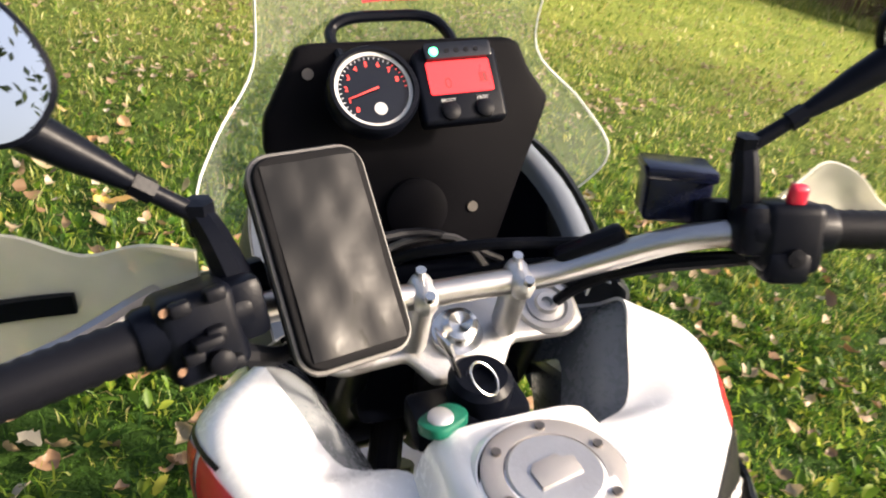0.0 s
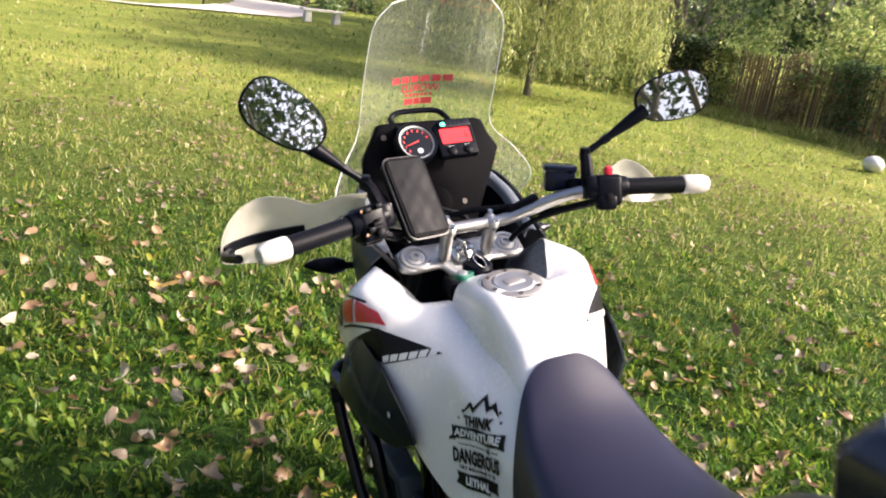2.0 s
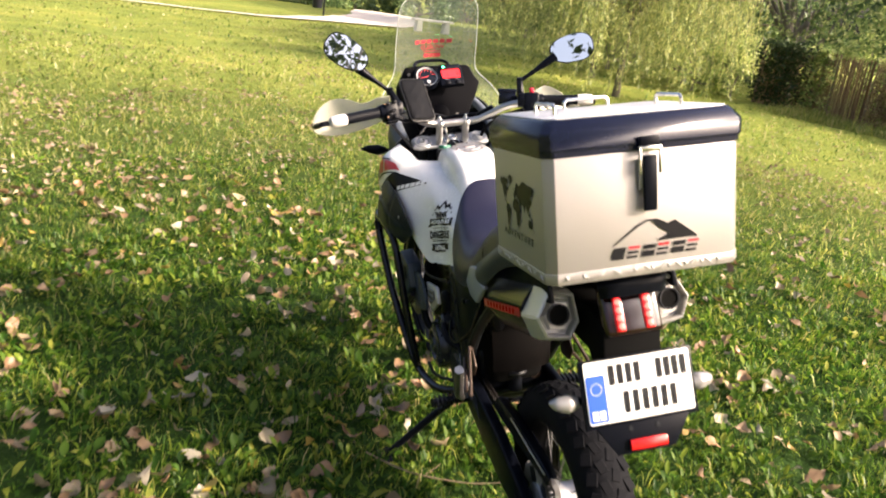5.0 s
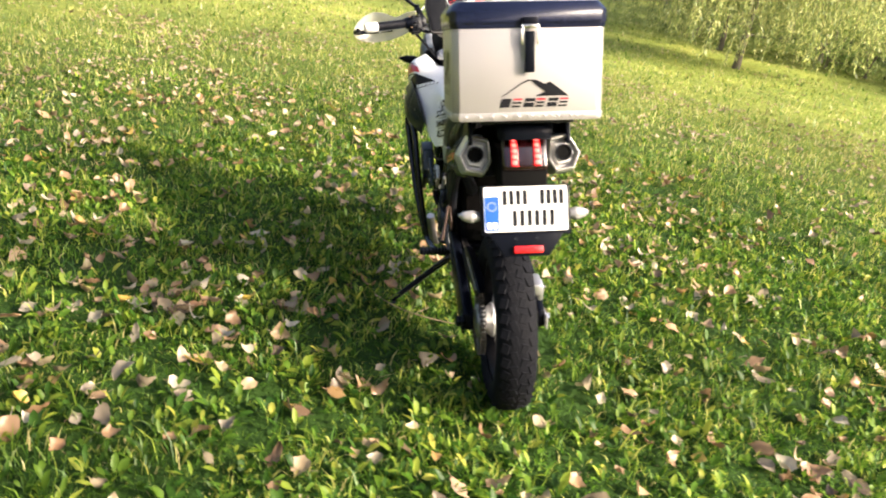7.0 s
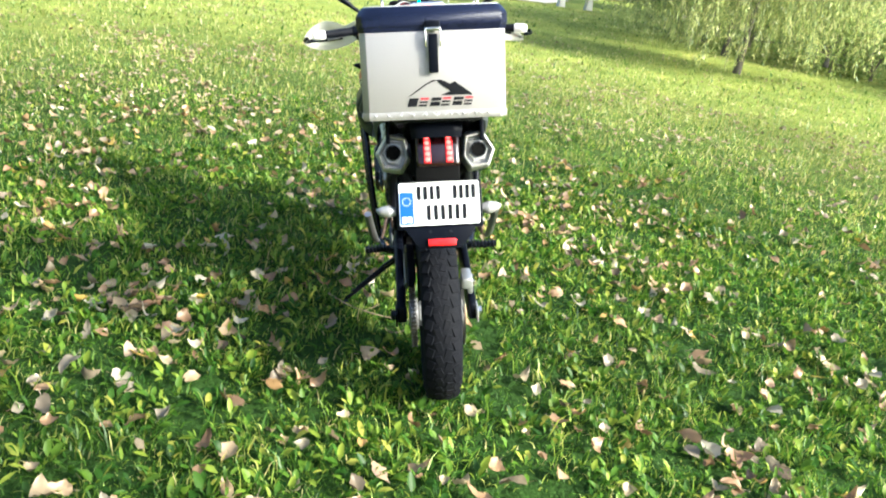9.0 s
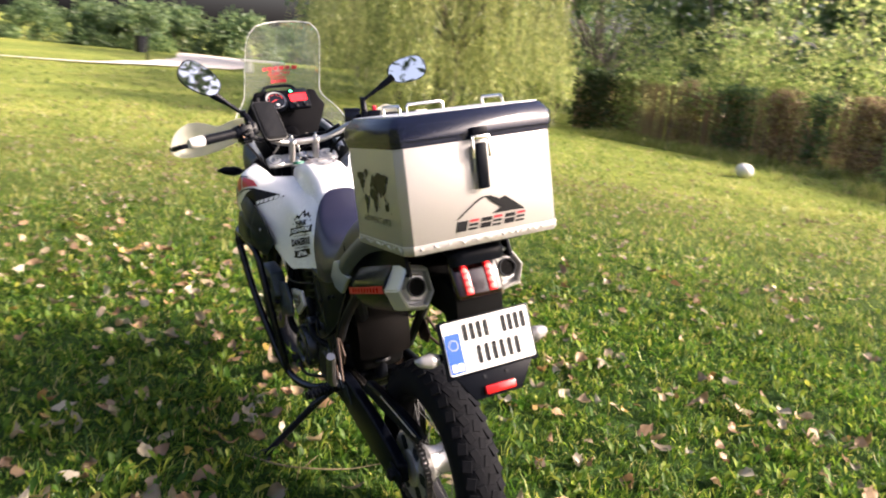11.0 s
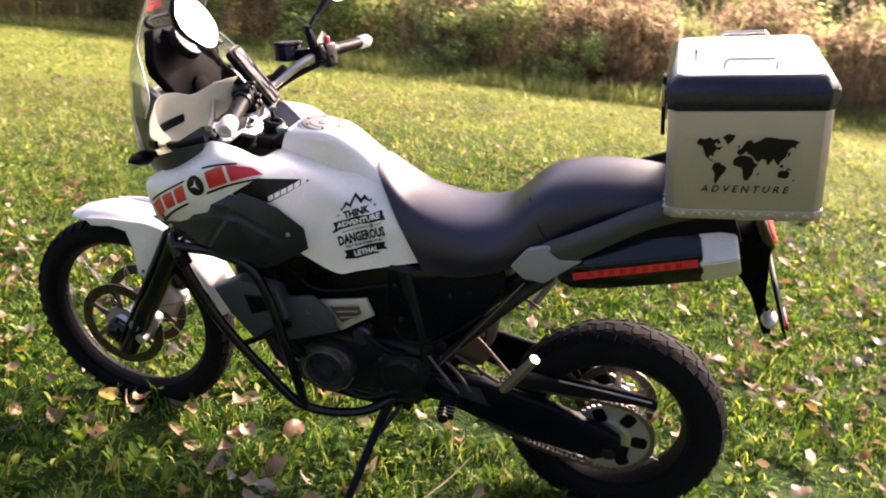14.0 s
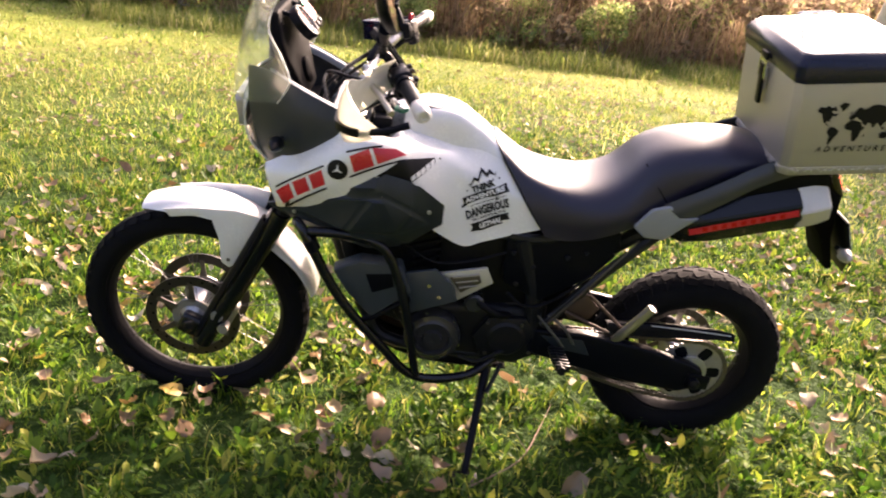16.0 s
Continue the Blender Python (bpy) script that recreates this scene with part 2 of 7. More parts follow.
RED = surface("red_decal", (0.55, 0.015, 0.03), rough=0.3, var=0.08, coat=0.3)
INK = surface("black_decal", (0.006, 0.006, 0.008), rough=0.4, var=0.2, spec=0.2)
SPOKE = surface("dull_spoke_steel", (0.10, 0.10, 0.10), rough=0.45, metal=0.6, var=0.2)
DECALWHITE = surface("white_decal", (0.8, 0.8, 0.8), rough=0.3, var=0.04)
ENDWHITE = surface("white_bar_end_plastic", (0.62, 0.60, 0.57), rough=0.4, var=0.05, dirt=(0.4, 0.36, 0.3), dirt_amount=0.25)
GREENRUB = surface("green_rubber", (0.0, 0.10, 0.06), rough=0.4, var=0.2)
REDPLASTIC = surface("red_switch_plastic", (0.55, 0.02, 0.05), rough=0.35, var=0.1)
LENSRED = surface("red_lens", (0.5, 0.01, 0.01), rough=0.15, var=0.1, coat=0.5)
DARKRED = surface("dark_red_lens", (0.010, 0.0015, 0.002), rough=0.15, var=0.1, coat=0.5)
RIMBLACK = surface("black_rim", (0.008, 0.008, 0.010), rough=0.45, metal=0.0, var=0.2, dirt=(0.02, 0.018, 0.014), dirt_amount=0.3, spec=0.08)
LEDRED = surface("lit_red_led", (0.8, 0.05, 0.03), rough=0.3, emit=((1.0, 0.09, 0.07), 1.9))
LEDDIM = surface("lit_red_light_guide", (0.6, 0.01, 0.01), rough=0.3, emit=((1.0, 0.004, 0.006), 0.3))
LCD = surface("lit_red_display", (0.45, 0.012, 0.014), rough=0.3, emit=((1.0, 0.028, 0.032), 0.85))
LCDINK = surface("display_dark_segment", (0.18, 0.01, 0.01), rough=0.4)
GREENLED = surface("lit_green_lamp", (0.05, 0.7, 0.25), rough=0.3, emit=((0.05, 1.0, 0.35), 5.0))
DIALRED = surface("dial_red_print", (0.8, 0.05, 0.04), rough=0.4, emit=((1.0, 0.08, 0.06), 0.35))
DIALRING = surface("dial_white_ring", (0.42, 0.42, 0.42), rough=0.4, var=0.05)
POUCH = surface("clear_pouch_film", (0.004, 0.004, 0.004), rough=0.12, var=0.5, scale=12, fine=26, bump=0.3, spec=0.2)
CLOTH = surface("black_pouch_cloth", (0.005, 0.005, 0.006), rough=0.7, var=0.2, bump=0.3, fine=900, spec=0.08)
PIPING = surface("grey_piping", (0.06, 0.057, 0.055), rough=0.5, var=0.15)
PLATEWHITE = surface("number_plate_white", (0.78, 0.77, 0.72), rough=0.35, var=0.04, dirt=(0.4, 0.36, 0.3), dirt_amount=0.2)
PLATEBLUE = surface("number_plate_blue", (0.01, 0.08, 0.55), rough=0.35, var=0.08)
AMBERCLEAR = surface("clear_indicator_lens", (0.34, 0.33, 0.32), rough=0.14, metal=0.2, var=0.1, coat=0.6)
RUST = surface("rusty_steel", (0.22, 0.13, 0.08), rough=0.6, metal=0.5, var=0.3, bump=0.3)
SCREEN = clear_sheet("clear_windscreen", (0.93, 0.96, 0.94), milky=0.065)
SMOKE = clear_sheet("cream_handguard", (0.80, 0.76, 0.66), milky=0.52, gloss_rough=0.25)
MIRROR = bpy.data.materials.new("mirror_glass")
MIRROR.use_nodes = True
_p = MIRROR.node_tree.nodes["Principled BSDF"]
_p.inputs["Base Color"].default_value, _p.inputs["Metallic"].default_value, _p.inputs["Roughness"].default_value = (0.85, 0.86, 0.86, 1), 1.0, 0.015
BARK = surface("tree_bark", (0.22, 0.19, 0.15), rough=0.9, var=0.35, scale=5, fine=40, bump=1.0, dirt=(0.1, 0.11, 0.06))
DARKBARK = surface("dark_willow_bark", (0.10, 0.085, 0.06), rough=0.9, var=0.35, scale=5, fine=40, bump=1.0, dirt=(0.05, 0.06, 0.03))
PALEBARK = surface("pale_bark", (0.56, 0.48, 0.38), rough=0.9, var=0.3, scale=4, fine=30, bump=1.0, dirt=(0.16, 0.13, 0.1))
REED = foliage("dry_reed", [(0.0, (0.17, 0.10, 0.07)), (0.4, (0.33, 0.21, 0.15)), (0.75, (0.46, 0.31, 0.23)), (1.0, (0.21, 0.16, 0.10))], translucent=0.5, gloss=0.03)
WEED = foliage("broad_weed_leaf", [(0.0, (0.020, 0.062, 0.006)), (0.3, (0.052, 0.125, 0.011)), (0.65, (0.12, 0.21, 0.018)), (0.9, (0.24, 0.31, 0.032)), (1.0, (0.38, 0.37, 0.06))], translucent=0.5, gloss=0.02)
GRASS = foliage("grass_blade", [(0.0, (0.046, 0.112, 0.015)), (0.3, (0.112, 0.205, 0.028)), (0.65, (0.235, 0.31, 0.052)), (0.9, (0.42, 0.41, 0.092)), (1.0, (0.53, 0.45, 0.22))], translucent=0.6, gloss=0.04)
# darker copy of the grass, with the motorcycle's shade put into its colour
SHADEDGRASS = foliage("shaded_grass_blade", [(0.0, (0.026, 0.080, 0.007)), (0.35, (0.078, 0.180, 0.014)), (0.7, (0.19, 0.30, 0.028)), (0.9, (0.38, 0.42, 0.06)), (1.0, (0.54, 0.45, 0.20))], translucent=0.55, gloss=0.04)
DRYGRASS = foliage("dry_grass_blade", [(0.0, (0.13, 0.19, 0.040)), (0.3, (0.235, 0.295, 0.064)), (0.65, (0.36, 0.37, 0.098)), (1.0, (0.51, 0.46, 0.23))], translucent=0.6, gloss=0.04)
FARFALLEN = foliage("old_fallen_leaf", [(0.0, (0.16, 0.11, 0.07)), (0.3, (0.30, 0.23, 0.15)), (0.55, (0.22, 0.15, 0.09)), (0.8, (0.38, 0.32, 0.24)), (1.0, (0.32, 0.24, 0.10))], translucent=0.25, gloss=0.05)
FALLEN = foliage("fallen_leaf", [(0.0, (0.17, 0.10, 0.050)), (0.2, (0.30, 0.185, 0.095)), (0.42, (0.35, 0.285, 0.17)), (0.6, (0.095, 0.064, 0.036)), (0.76, (0.41, 0.37, 0.27)), (0.93, (0.28, 0.15, 0.07)), (1.0, (0.42, 0.31, 0.05))], translucent=0.25, gloss=0.08)
WILLOW = foliage("willow_leaf", [(0.0, (0.10, 0.155, 0.045)), (0.4, (0.28, 0.34, 0.11)), (0.8, (0.50, 0.52, 0.18)), (1.0, (0.60, 0.57, 0.25))], translucent=0.55, gloss=0.05)
SHRUB = foliage("shrub_leaf", [(0.0, (0.14, 0.23, 0.06)), (0.5, (0.36, 0.46, 0.14)), (1.0, (0.64, 0.64, 0.27))], translucent=0.65, gloss=0.06)
DARKLEAF = foliage("dark_leaf", [(0.0, (0.06, 0.115, 0.045)), (0.6, (0.14, 0.22, 0.085)), (1.0, (0.28, 0.36, 0.14))], translucent=0.5, gloss=0.06)
# backlit dark of the mirror trees put into colour; the creeper shares it
DEEPLEAF = foliage("backlit_tree_and_ivy_leaf", [(0.0, (0.022, 0.042, 0.016)), (0.6, (0.045, 0.075, 0.028)), (1.0, (0.08, 0.11, 0.04))], translucent=0.25, gloss=0.05)
DRYLEAF = foliage("dry_weed", [(0.0, (0.22, 0.15, 0.09)), (0.5, (0.38, 0.28, 0.18)), (0.8, (0.50, 0.39, 0.26)), (1.0, (0.32, 0.38, 0.12))], translucent=0.6, gloss=0.03)
DRYSTALK = foliage("dry_stalk", [(0.0, (0.26, 0.17, 0.11)), (0.5, (0.48, 0.35, 0.24)), (0.85, (0.66, 0.50, 0.36)), (1.0, (0.34, 0.42, 0.10))], translucent=0.6, gloss=0.03)
CONCRETE = surface("pale_concrete", (0.62, 0.60, 0.55), rough=0.85, var=0.1, scale=3, fine=60, bump=0.5)
PATHMAT = surface("pale_path", (0.60, 0.53, 0.45), rough=0.9, var=0.12, scale=0.8, fine=20, bump=0.4)


def ground_material():
    m = bpy.data.materials.new("lawn_soil_and_grass")
    m.use_nodes = True
    nt = m.node_tree
    p = nt.nodes["Principled BSDF"]
    co = nt.nodes.new("ShaderNodeTexCoord")
    noises = [node(nt, "ShaderNodeTexNoise", Scale=s, Detail=5.0) for s in (0.14, 1.1, 16.0, 90.0)]
    for n in noises:
        nt.links.new(co.outputs["Object"], n.inputs["Vector"])
    ramp = nt.nodes.new("ShaderNodeValToRGB")
    el = ramp.color_ramp.elements
    el[0].position, el[0].color = 0.32, rgb((0.13, 0.18, 0.035))
    el[1].position, el[1].color = 0.7, rgb((0.40, 0.375, 0.10))
    mid = el.new(0.52)
    mid.color = rgb((0.24, 0.275, 0.056))
    tot = nt.nodes.new("ShaderNodeMath")
    tot.operation = "MULTIPLY_ADD"
    tot.inputs[1].default_value = 0.45
    sc = nt.nodes.new("ShaderNodeMath")
    sc.operation, sc.inputs[1].default_value = "MULTIPLY", 0.55
    nt.links.new(noises[0].outputs["Fac"], sc.inputs[0])
    nt.links.new(noises[1].outputs["Fac"], tot.inputs[0])
    nt.links.new(sc.outputs[0], tot.inputs[2])
    nt.links.new(tot.outputs[0], ramp.inputs[0])
    dark = nt.nodes.new("ShaderNodeMix")
    dark.data_type, dark.blend_type = "RGBA", "MULTIPLY"
    dark.inputs["Factor"].default_value = 0.75
    r2 = nt.nodes.new("ShaderNodeValToRGB")
    r2.color_ramp.elements[0].position, r2.color_ramp.elements[0].color = 0.3, (0.45, 0.45, 0.4, 1)
    r2.color_ramp.elements[1].position, r2.color_ramp.elements[1].color = 0.66, (1.25, 1.25, 1.2, 1)
    nt.links.new(noises[2].outputs["Fac"], r2.inputs[0])
    nt.links.new(ramp.outputs[0], dark.inputs["A"])
    nt.links.new(r2.outputs[0], dark.inputs["B"])
    # soil darkened for the shade between blades round the motorcycle, mown lawn further off
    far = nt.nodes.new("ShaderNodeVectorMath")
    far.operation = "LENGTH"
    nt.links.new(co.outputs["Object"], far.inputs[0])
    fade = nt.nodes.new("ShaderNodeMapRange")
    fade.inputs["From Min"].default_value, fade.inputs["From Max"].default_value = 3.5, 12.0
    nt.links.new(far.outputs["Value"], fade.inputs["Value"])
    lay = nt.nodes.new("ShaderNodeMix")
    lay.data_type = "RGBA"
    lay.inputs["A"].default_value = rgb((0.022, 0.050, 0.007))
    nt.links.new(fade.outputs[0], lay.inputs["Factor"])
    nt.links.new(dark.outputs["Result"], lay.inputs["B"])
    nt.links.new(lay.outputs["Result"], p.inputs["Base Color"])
    p.inputs["Roughness"].default_value = 0.9
    p.inputs["Specular IOR Level"].default_value = 0.1
    b = node(nt, "ShaderNodeBump", Strength=1.0, Distance=0.06)
    nt.links.new(noises[2].outputs["Fac"], b.inputs["Height"])
    b2 = node(nt, "ShaderNodeBump", Strength=0.8, Distance=0.015)
    nt.links.new(noises[3].outputs["Fac"], b2.inputs["Height"])
    nt.links.new(b.outputs[0], b2.inputs["Normal"])
    nt.links.new(b2.outputs[0], p.inputs["Normal"])
    return m


# ---- geometry helpers: a shape is (points, faces) ----
def link(name, shape, mat, parent=None, label="", smooth=35, mats=None):
    me = bpy.data.meshes.new(name)
    me.from_pydata([tuple(v) for v in shape[0]], [], shape[1])
    me.materials.append(mat)
    if smooth:
        me.shade_smooth()
        me.set_sharp_from_angle(angle=radians(smooth))
    me.update()
    ob = new(name, me)
    if parent is not None:
        ob.parent = parent
    if label:
        ob["label"] = label
    return ob


def part(name, shape, mat, parent, label="", smooth=35):
    return link(name, shape, mat, parent, label, smooth)


def join(*shapes):
    vs, fs = [], []
    for v, f in shapes:
        k = len(vs)
        vs.extend(v)
        fs.extend([tuple(i + k for i in face) for face in f])
    return vs, fs


def flip(shape):
    """The mirror image across the vehicle's middle plane."""
    return [(-v[0], v[1], v[2]) for v in shape[0]], [tuple(reversed(f)) for f in shape[1]]


def moved(shape, m):
    return [tuple(m @ Vector(v)) for v in shape[0]], shape[1]


def from_bm(bm):
    bm.verts.index_update()
    out = [tuple(v.co) for v in bm.verts], [tuple(v.index for v in f.verts) for f in bm.faces]
    bm.free()
    return out


def rbox(size, m=None, bevel=0.004, segs=2):
    """A box with rounded edges, its middle at the origin of m."""
    bm = bmesh.new()
    bmesh.ops.create_cube(bm, size=1.0)
    for v in bm.verts:
        v.co = Vector((v.co.x * size[0], v.co.y * size[1], v.co.z * size[2]))
    if bevel:
        bmesh.ops.bevel(bm, geom=bm.edges[:], offset=bevel, segments=segs, affect="EDGES", profile=0.5)
    s = from_bm(bm)
    return moved(s, m) if m else s


def frame_of(origin, u, v):
    """A pose with the axes u, v (made square to u) and their cross product."""
    u = Vector(u).normalized()
    w = u.cross(Vector(v)).normalized()
    v = w.cross(u)
    return Matrix(((u.x, v.x, w.x, origin[0]), (u.y, v.y, w.y, origin[1]), (u.z, v.z, w.z, origin[2]), (0, 0, 0, 1)))


def prism(poly, depth, m=None, bevel=0.0, segs=2):
    """A flat outline (2D, counter-clockwise) of a thickness, rising from its plane."""
    bm = bmesh.new()
    low = [bm.verts.new((x, y, 0)) for x, y in poly]
    f = bm.faces.new(low)
    ext = bmesh.ops.extrude_face_region(bm, geom=[f])
    top = [e for e in ext["geom"] if isinstance(e, bmesh.types.BMVert)]
    for v in top:
        v.co.z += depth
    bmesh.ops.recalc_face_normals(bm, faces=bm.faces[:])
    if bevel:
        bmesh.ops.bevel(bm, geom=bm.edges[:], offset=bevel, segments=segs, affect="EDGES", profile=0.5, clamp_overlap=True)
    bmesh.ops.triangulate(bm, faces=[f for f in bm.faces if len(f.verts) > 4])
    s = from_bm(bm)
    return moved(s, m) if m else s


def spline(pts, n):
    """n points for each span of a smooth line through pts."""
    p = np.array(pts, float)
    ext = np.vstack([2 * p[0] - p[1], p, 2 * p[-1] - p[-2]])
    out = []
    for i in range(len(p) - 1):
        a, b, c, d = ext[i : i + 4]
        for k in range(n):
            t = k / n
            out.append(0.5 * (2 * b + (c - a) * t + (2 * a - 5 * b + 4 * c - d) * t * t + (3 * b - a - 3 * c + d) * t**3))
    out.append(p[-1])
    return np.array(out)


def sheet_of(ctrl, nu=5, nv=5, thick=0.003):
    """A smooth sheet through a grid of control points, thickened inwards; closed at its rims."""
    rows = [spline(r, nv) for r in ctrl]
    cols = [spline([r[j] for r in rows], nu) for j in range(len(rows[0]))]
    g = np.array(cols).transpose(1, 0, 2)
    a, b, _ = g.shape
    du, dv = np.gradient(g, axis=0), np.gradient(g, axis=1)
    n = np.cross(du, dv)
    n /= np.maximum(np.linalg.norm(n, axis=2, keepdims=True), 1e-9)
    inner = g - n * thick
    vs = [tuple(p) for p in g.reshape(-1, 3)] + [tuple(p) for p in inner.reshape(-1, 3)]
    k, fs = a * b, []
    for i in range(a - 1):
        for j in range(b - 1):
            q = (i * b + j, (i + 1) * b + j, (i + 1) * b + j + 1, i * b + j + 1)
            fs.append(q)
            fs.append(tuple(k + x for x in reversed(q)))
    rim = [i * b for i in range(a)] + [(a - 1) * b + j for j in range(1, b)] + [i * b + b - 1 for i in range(a - 2, -1, -1)] + [j for j in range(b - 2, 0, -1)]
    for x, y in zip(rim, rim[1:] + rim[:1]):
        fs.append((y, x, k + x, k + y))
    return vs, fs


def tube(pts, r, n=10, res=4, smooth=True):
    """A round bar along a line; r is one radius or one for each given point."""
    p = spline(pts, res) if smooth and len(pts) > 2 else np.array(pts, float)
    rs = np.interp(np.linspace(0, 1, len(p)), np.linspace(0, 1, len(pts)), r if np.ndim(r) else [r] * len(pts))
    t = np.gradient(p, axis=0)
    t /= np.linalg.norm(t, axis=1, keepdims=True)
    side = np.cross(t[0], (0, 0, 1) if abs(t[0][2]) < 0.9 else (1, 0, 0))
    vs, fs = [], []
    for i in range(len(p)):
        side = side - t[i] * (side @ t[i])
        side /= np.linalg.norm(side)
        up = np.cross(t[i], side)
        for k in range(n):
            a = 2 * math.pi * k / n
            vs.append(tuple(p[i] + rs[i] * (math.cos(a) * side + math.sin(a) * up)))
    for i in range(len(p) - 1):
        for k in range(n):
            fs.append((i * n + k, i * n + (k + 1) % n, (i + 1) * n + (k + 1) % n, (i + 1) * n + k))
    fs.append(tuple(reversed(range(n))))
    fs.append(tuple((len(p) - 1) * n + k for k in range(n)))
    return vs, fs


def lathe(profile, origin=(0, 0, 0), axis=(0, 0, 1), n=32, closed=False):
    """A turned shape: profile of (radius, height) along the axis; closed: the profile is a ring."""
    w = Vector(axis).normalized()
    u = w.orthogonal().normalized()
    v = w.cross(u)
    o = Vector(origin)
    vs, fs, m = [], [], len(profile)
    for k in range(n):
        a = 2 * math.pi * k / n
        e = u * math.cos(a) + v * math.sin(a)
        vs.extend(tuple(o + e * r + w * h) for r, h in profile)
    for k in range(n):
        q = (k + 1) % n
        for i in range(m if closed else m - 1):
            j = (i + 1) % m
            fs.append((k * m + i, q * m + i, q * m + j, k * m + j))
    if not closed:
        for i, rev in ((0, True), (m - 1, False)):
            if profile[i][0] > 1e-6:
                ring = [k * m + i for k in range(n)]
                fs.append(tuple(reversed(ring)) if rev else tuple(ring))
    return vs, fs


def text_shape(words, size, spacing=1.0, shear=0.0, bold=0.0):
    """Lettering as flat faces round its middle."""
    cu = bpy.data.curves.new("lettering", "FONT")
    cu.body, cu.size, cu.align_x, cu.align_y, cu.space_character, cu.shear, cu.offset, cu.resolution_u = words, size, "CENTER", "CENTER", spacing, shear, bold, 2
    ob = bpy.data.objects.new("lettering", cu)
    me = bpy.data.meshes.new_from_object(ob)
    s = [tuple(v.co) for v in me.vertices], [tuple(f.vertices) for f in me.polygons]
    bpy.data.objects.remove(ob)
    bpy.data.curves.remove(cu)
    bpy.data.meshes.remove(me)
    return s


def bars_shape(widths, height, gap):
    """Plain bars in the place of lettering."""
    total = sum(widths) + gap * (len(widths) - 1)
    x, out = -total / 2, []
    for w in widths:
        out.append(([(x, -height / 2, 0), (x + w, -height / 2, 0), (x + w, height / 2, 0), (x, height / 2, 0)], [(0, 1, 2, 3)]))
        x += w + gap
    return join(*out)


def rounded(w, h, r, n=4):
    """The outline of a rectangle with round corners."""
    out = []
    for cx, cy, a0 in ((w / 2 - r, h / 2 - r, 0), (-w / 2 + r, h / 2 - r, 90), (-w / 2 + r, -h / 2 + r, 180), (w / 2 - r, -h / 2 + r, 270)):
        for k in range(n + 1):
            a = radians(a0 + 90 * k / n)
            out.append((cx + r * math.cos(a), cy + r * math.sin(a)))
    return out


def thing(name, label, category, m=None, group="", kind=""):
    ob = tagged(new(name), label, category, group, kind)
    ob.empty_display_size = 0.1
    if m:
        ob.matrix_world = m
    return ob


# ---- motorcycle: x to its right, y ahead, z up from the ground, before it leans ----
from mathutils.bvhtree import BVHTree

bike = thing("motorcycle", "white motorcycle with red and black stripes leaning on its stand", "motorcycle", LEAN)


def both(name, shape, mat, parent=None, label="", smooth=35):
    """The same part on the left and, mirrored, on the right."""
    parent = parent or bike
    return part(name, shape, mat, parent, label, smooth), part(name, flip(shape), mat, parent, label, smooth)


def across(shape):
    """Mirrored across the bodywork's own middle, which sits a little to the left."""
    return [(-v[0] - .008, v[1], v[2]) for v in shape[0]], [tuple(reversed(f)) for f in shape[1]]


def both_body(name, shape, mat, label="", smooth=35):
    return part(name, shape, mat, bike, label, smooth), part(name, across(shape), mat, bike, label, smooth)


def sub(parent, name):
    ob = new(name)
    ob.parent = parent
    return ob


# tank
TANK = [
    [(0, .70, .982), (-.052, .70, .977), (-.078, .68, .940), (-.118, .625, .865), (-.130, .585, .81), (-.134, .557, .774)],
    [(0, .755, 1.022), (-.054, .755, 1.016), (-.080, .745, .966), (-.130, .715, .893), (-.137, .675, .82), (-.142, .635, .752)],
    [(0, .815, 1.052), (-.066, .815, 1.046), (-.086, .805, .972), (-.139, .785, .925), (-.151, .75, .84), (-.162, .715, .734)],
    [(0, .88, 1.058), (-.072, .88, 1.052), (-.089, .875, .990), (-.150, .855, .962), (-.180, .83, .87), (-.176, .768, .724)],
    [(0, .950, 1.048), (-.067, .950, 1.043), (-.086, .950, 1.004), (-.188, .932, 1.004), (-.222, .90, .918), (-.200, .84, .77)],
]
hump_rows = [[(-x - .008, y, z) for x, y, z in reversed(r[1:3])] + [(-.004, *r[0][1:])] + r[1:3] for r in TANK]
hump_rows = [[(r[0][0] + .004, r[0][1], r[0][2] - .022)] + r + [(r[-1][0] - .004, r[-1][1], r[-1][2] - .022)] for r in hump_rows]
tank = part("fuel_tank", sheet_of(hump_rows, 7, 5, -0.004), WHITE, bike, "glossy white fuel tank cover", smooth=60)
part("tank_front_wall", sheet_of([[(x, .953, top), (x, .957, 1.0), (x, .95, .93), (x, .93, .86)] for x, top in ((-.086, 1.0), (-.072, 1.034), (-.004, 1.044), (.064, 1.034), (.078, 1.0))], 3, 3, 0.004), WHITE, tank)

WING = [
    [(-.142, .985, .998), (-.208, .962, 1.012), (-.241, .945, .958), (-.224, .93, .84)],
    [(-.170, 1.04, 1.026), (-.240, 1.015, 1.019), (-.259, 1.01, .965), (-.244, 1.01, .86)],
    [(-.190, 1.09, 1.042), (-.252, 1.06, 1.010), (-.263, 1.06, .95), (-.246, 1.06, .85)],
    [(-.184, 1.13, 1.012), (-.248, 1.11, .983), (-.261, 1.11, .917), (-.242, 1.11, .845)],
    [(-.178, 1.18, .978), (-.241, 1.16, .953), (-.256, 1.15, .890), (-.236, 1.15, .835)],
    [(-.174, 1.25, .936), (-.224, 1.23, .915), (-.238, 1.215, .862), (-.220, 1.215, .82)],
    [(-.166, 1.297, .906), (-.196, 1.29, .893), (-.208, 1.268, .835), (-.193, 1.262, .80)],
]
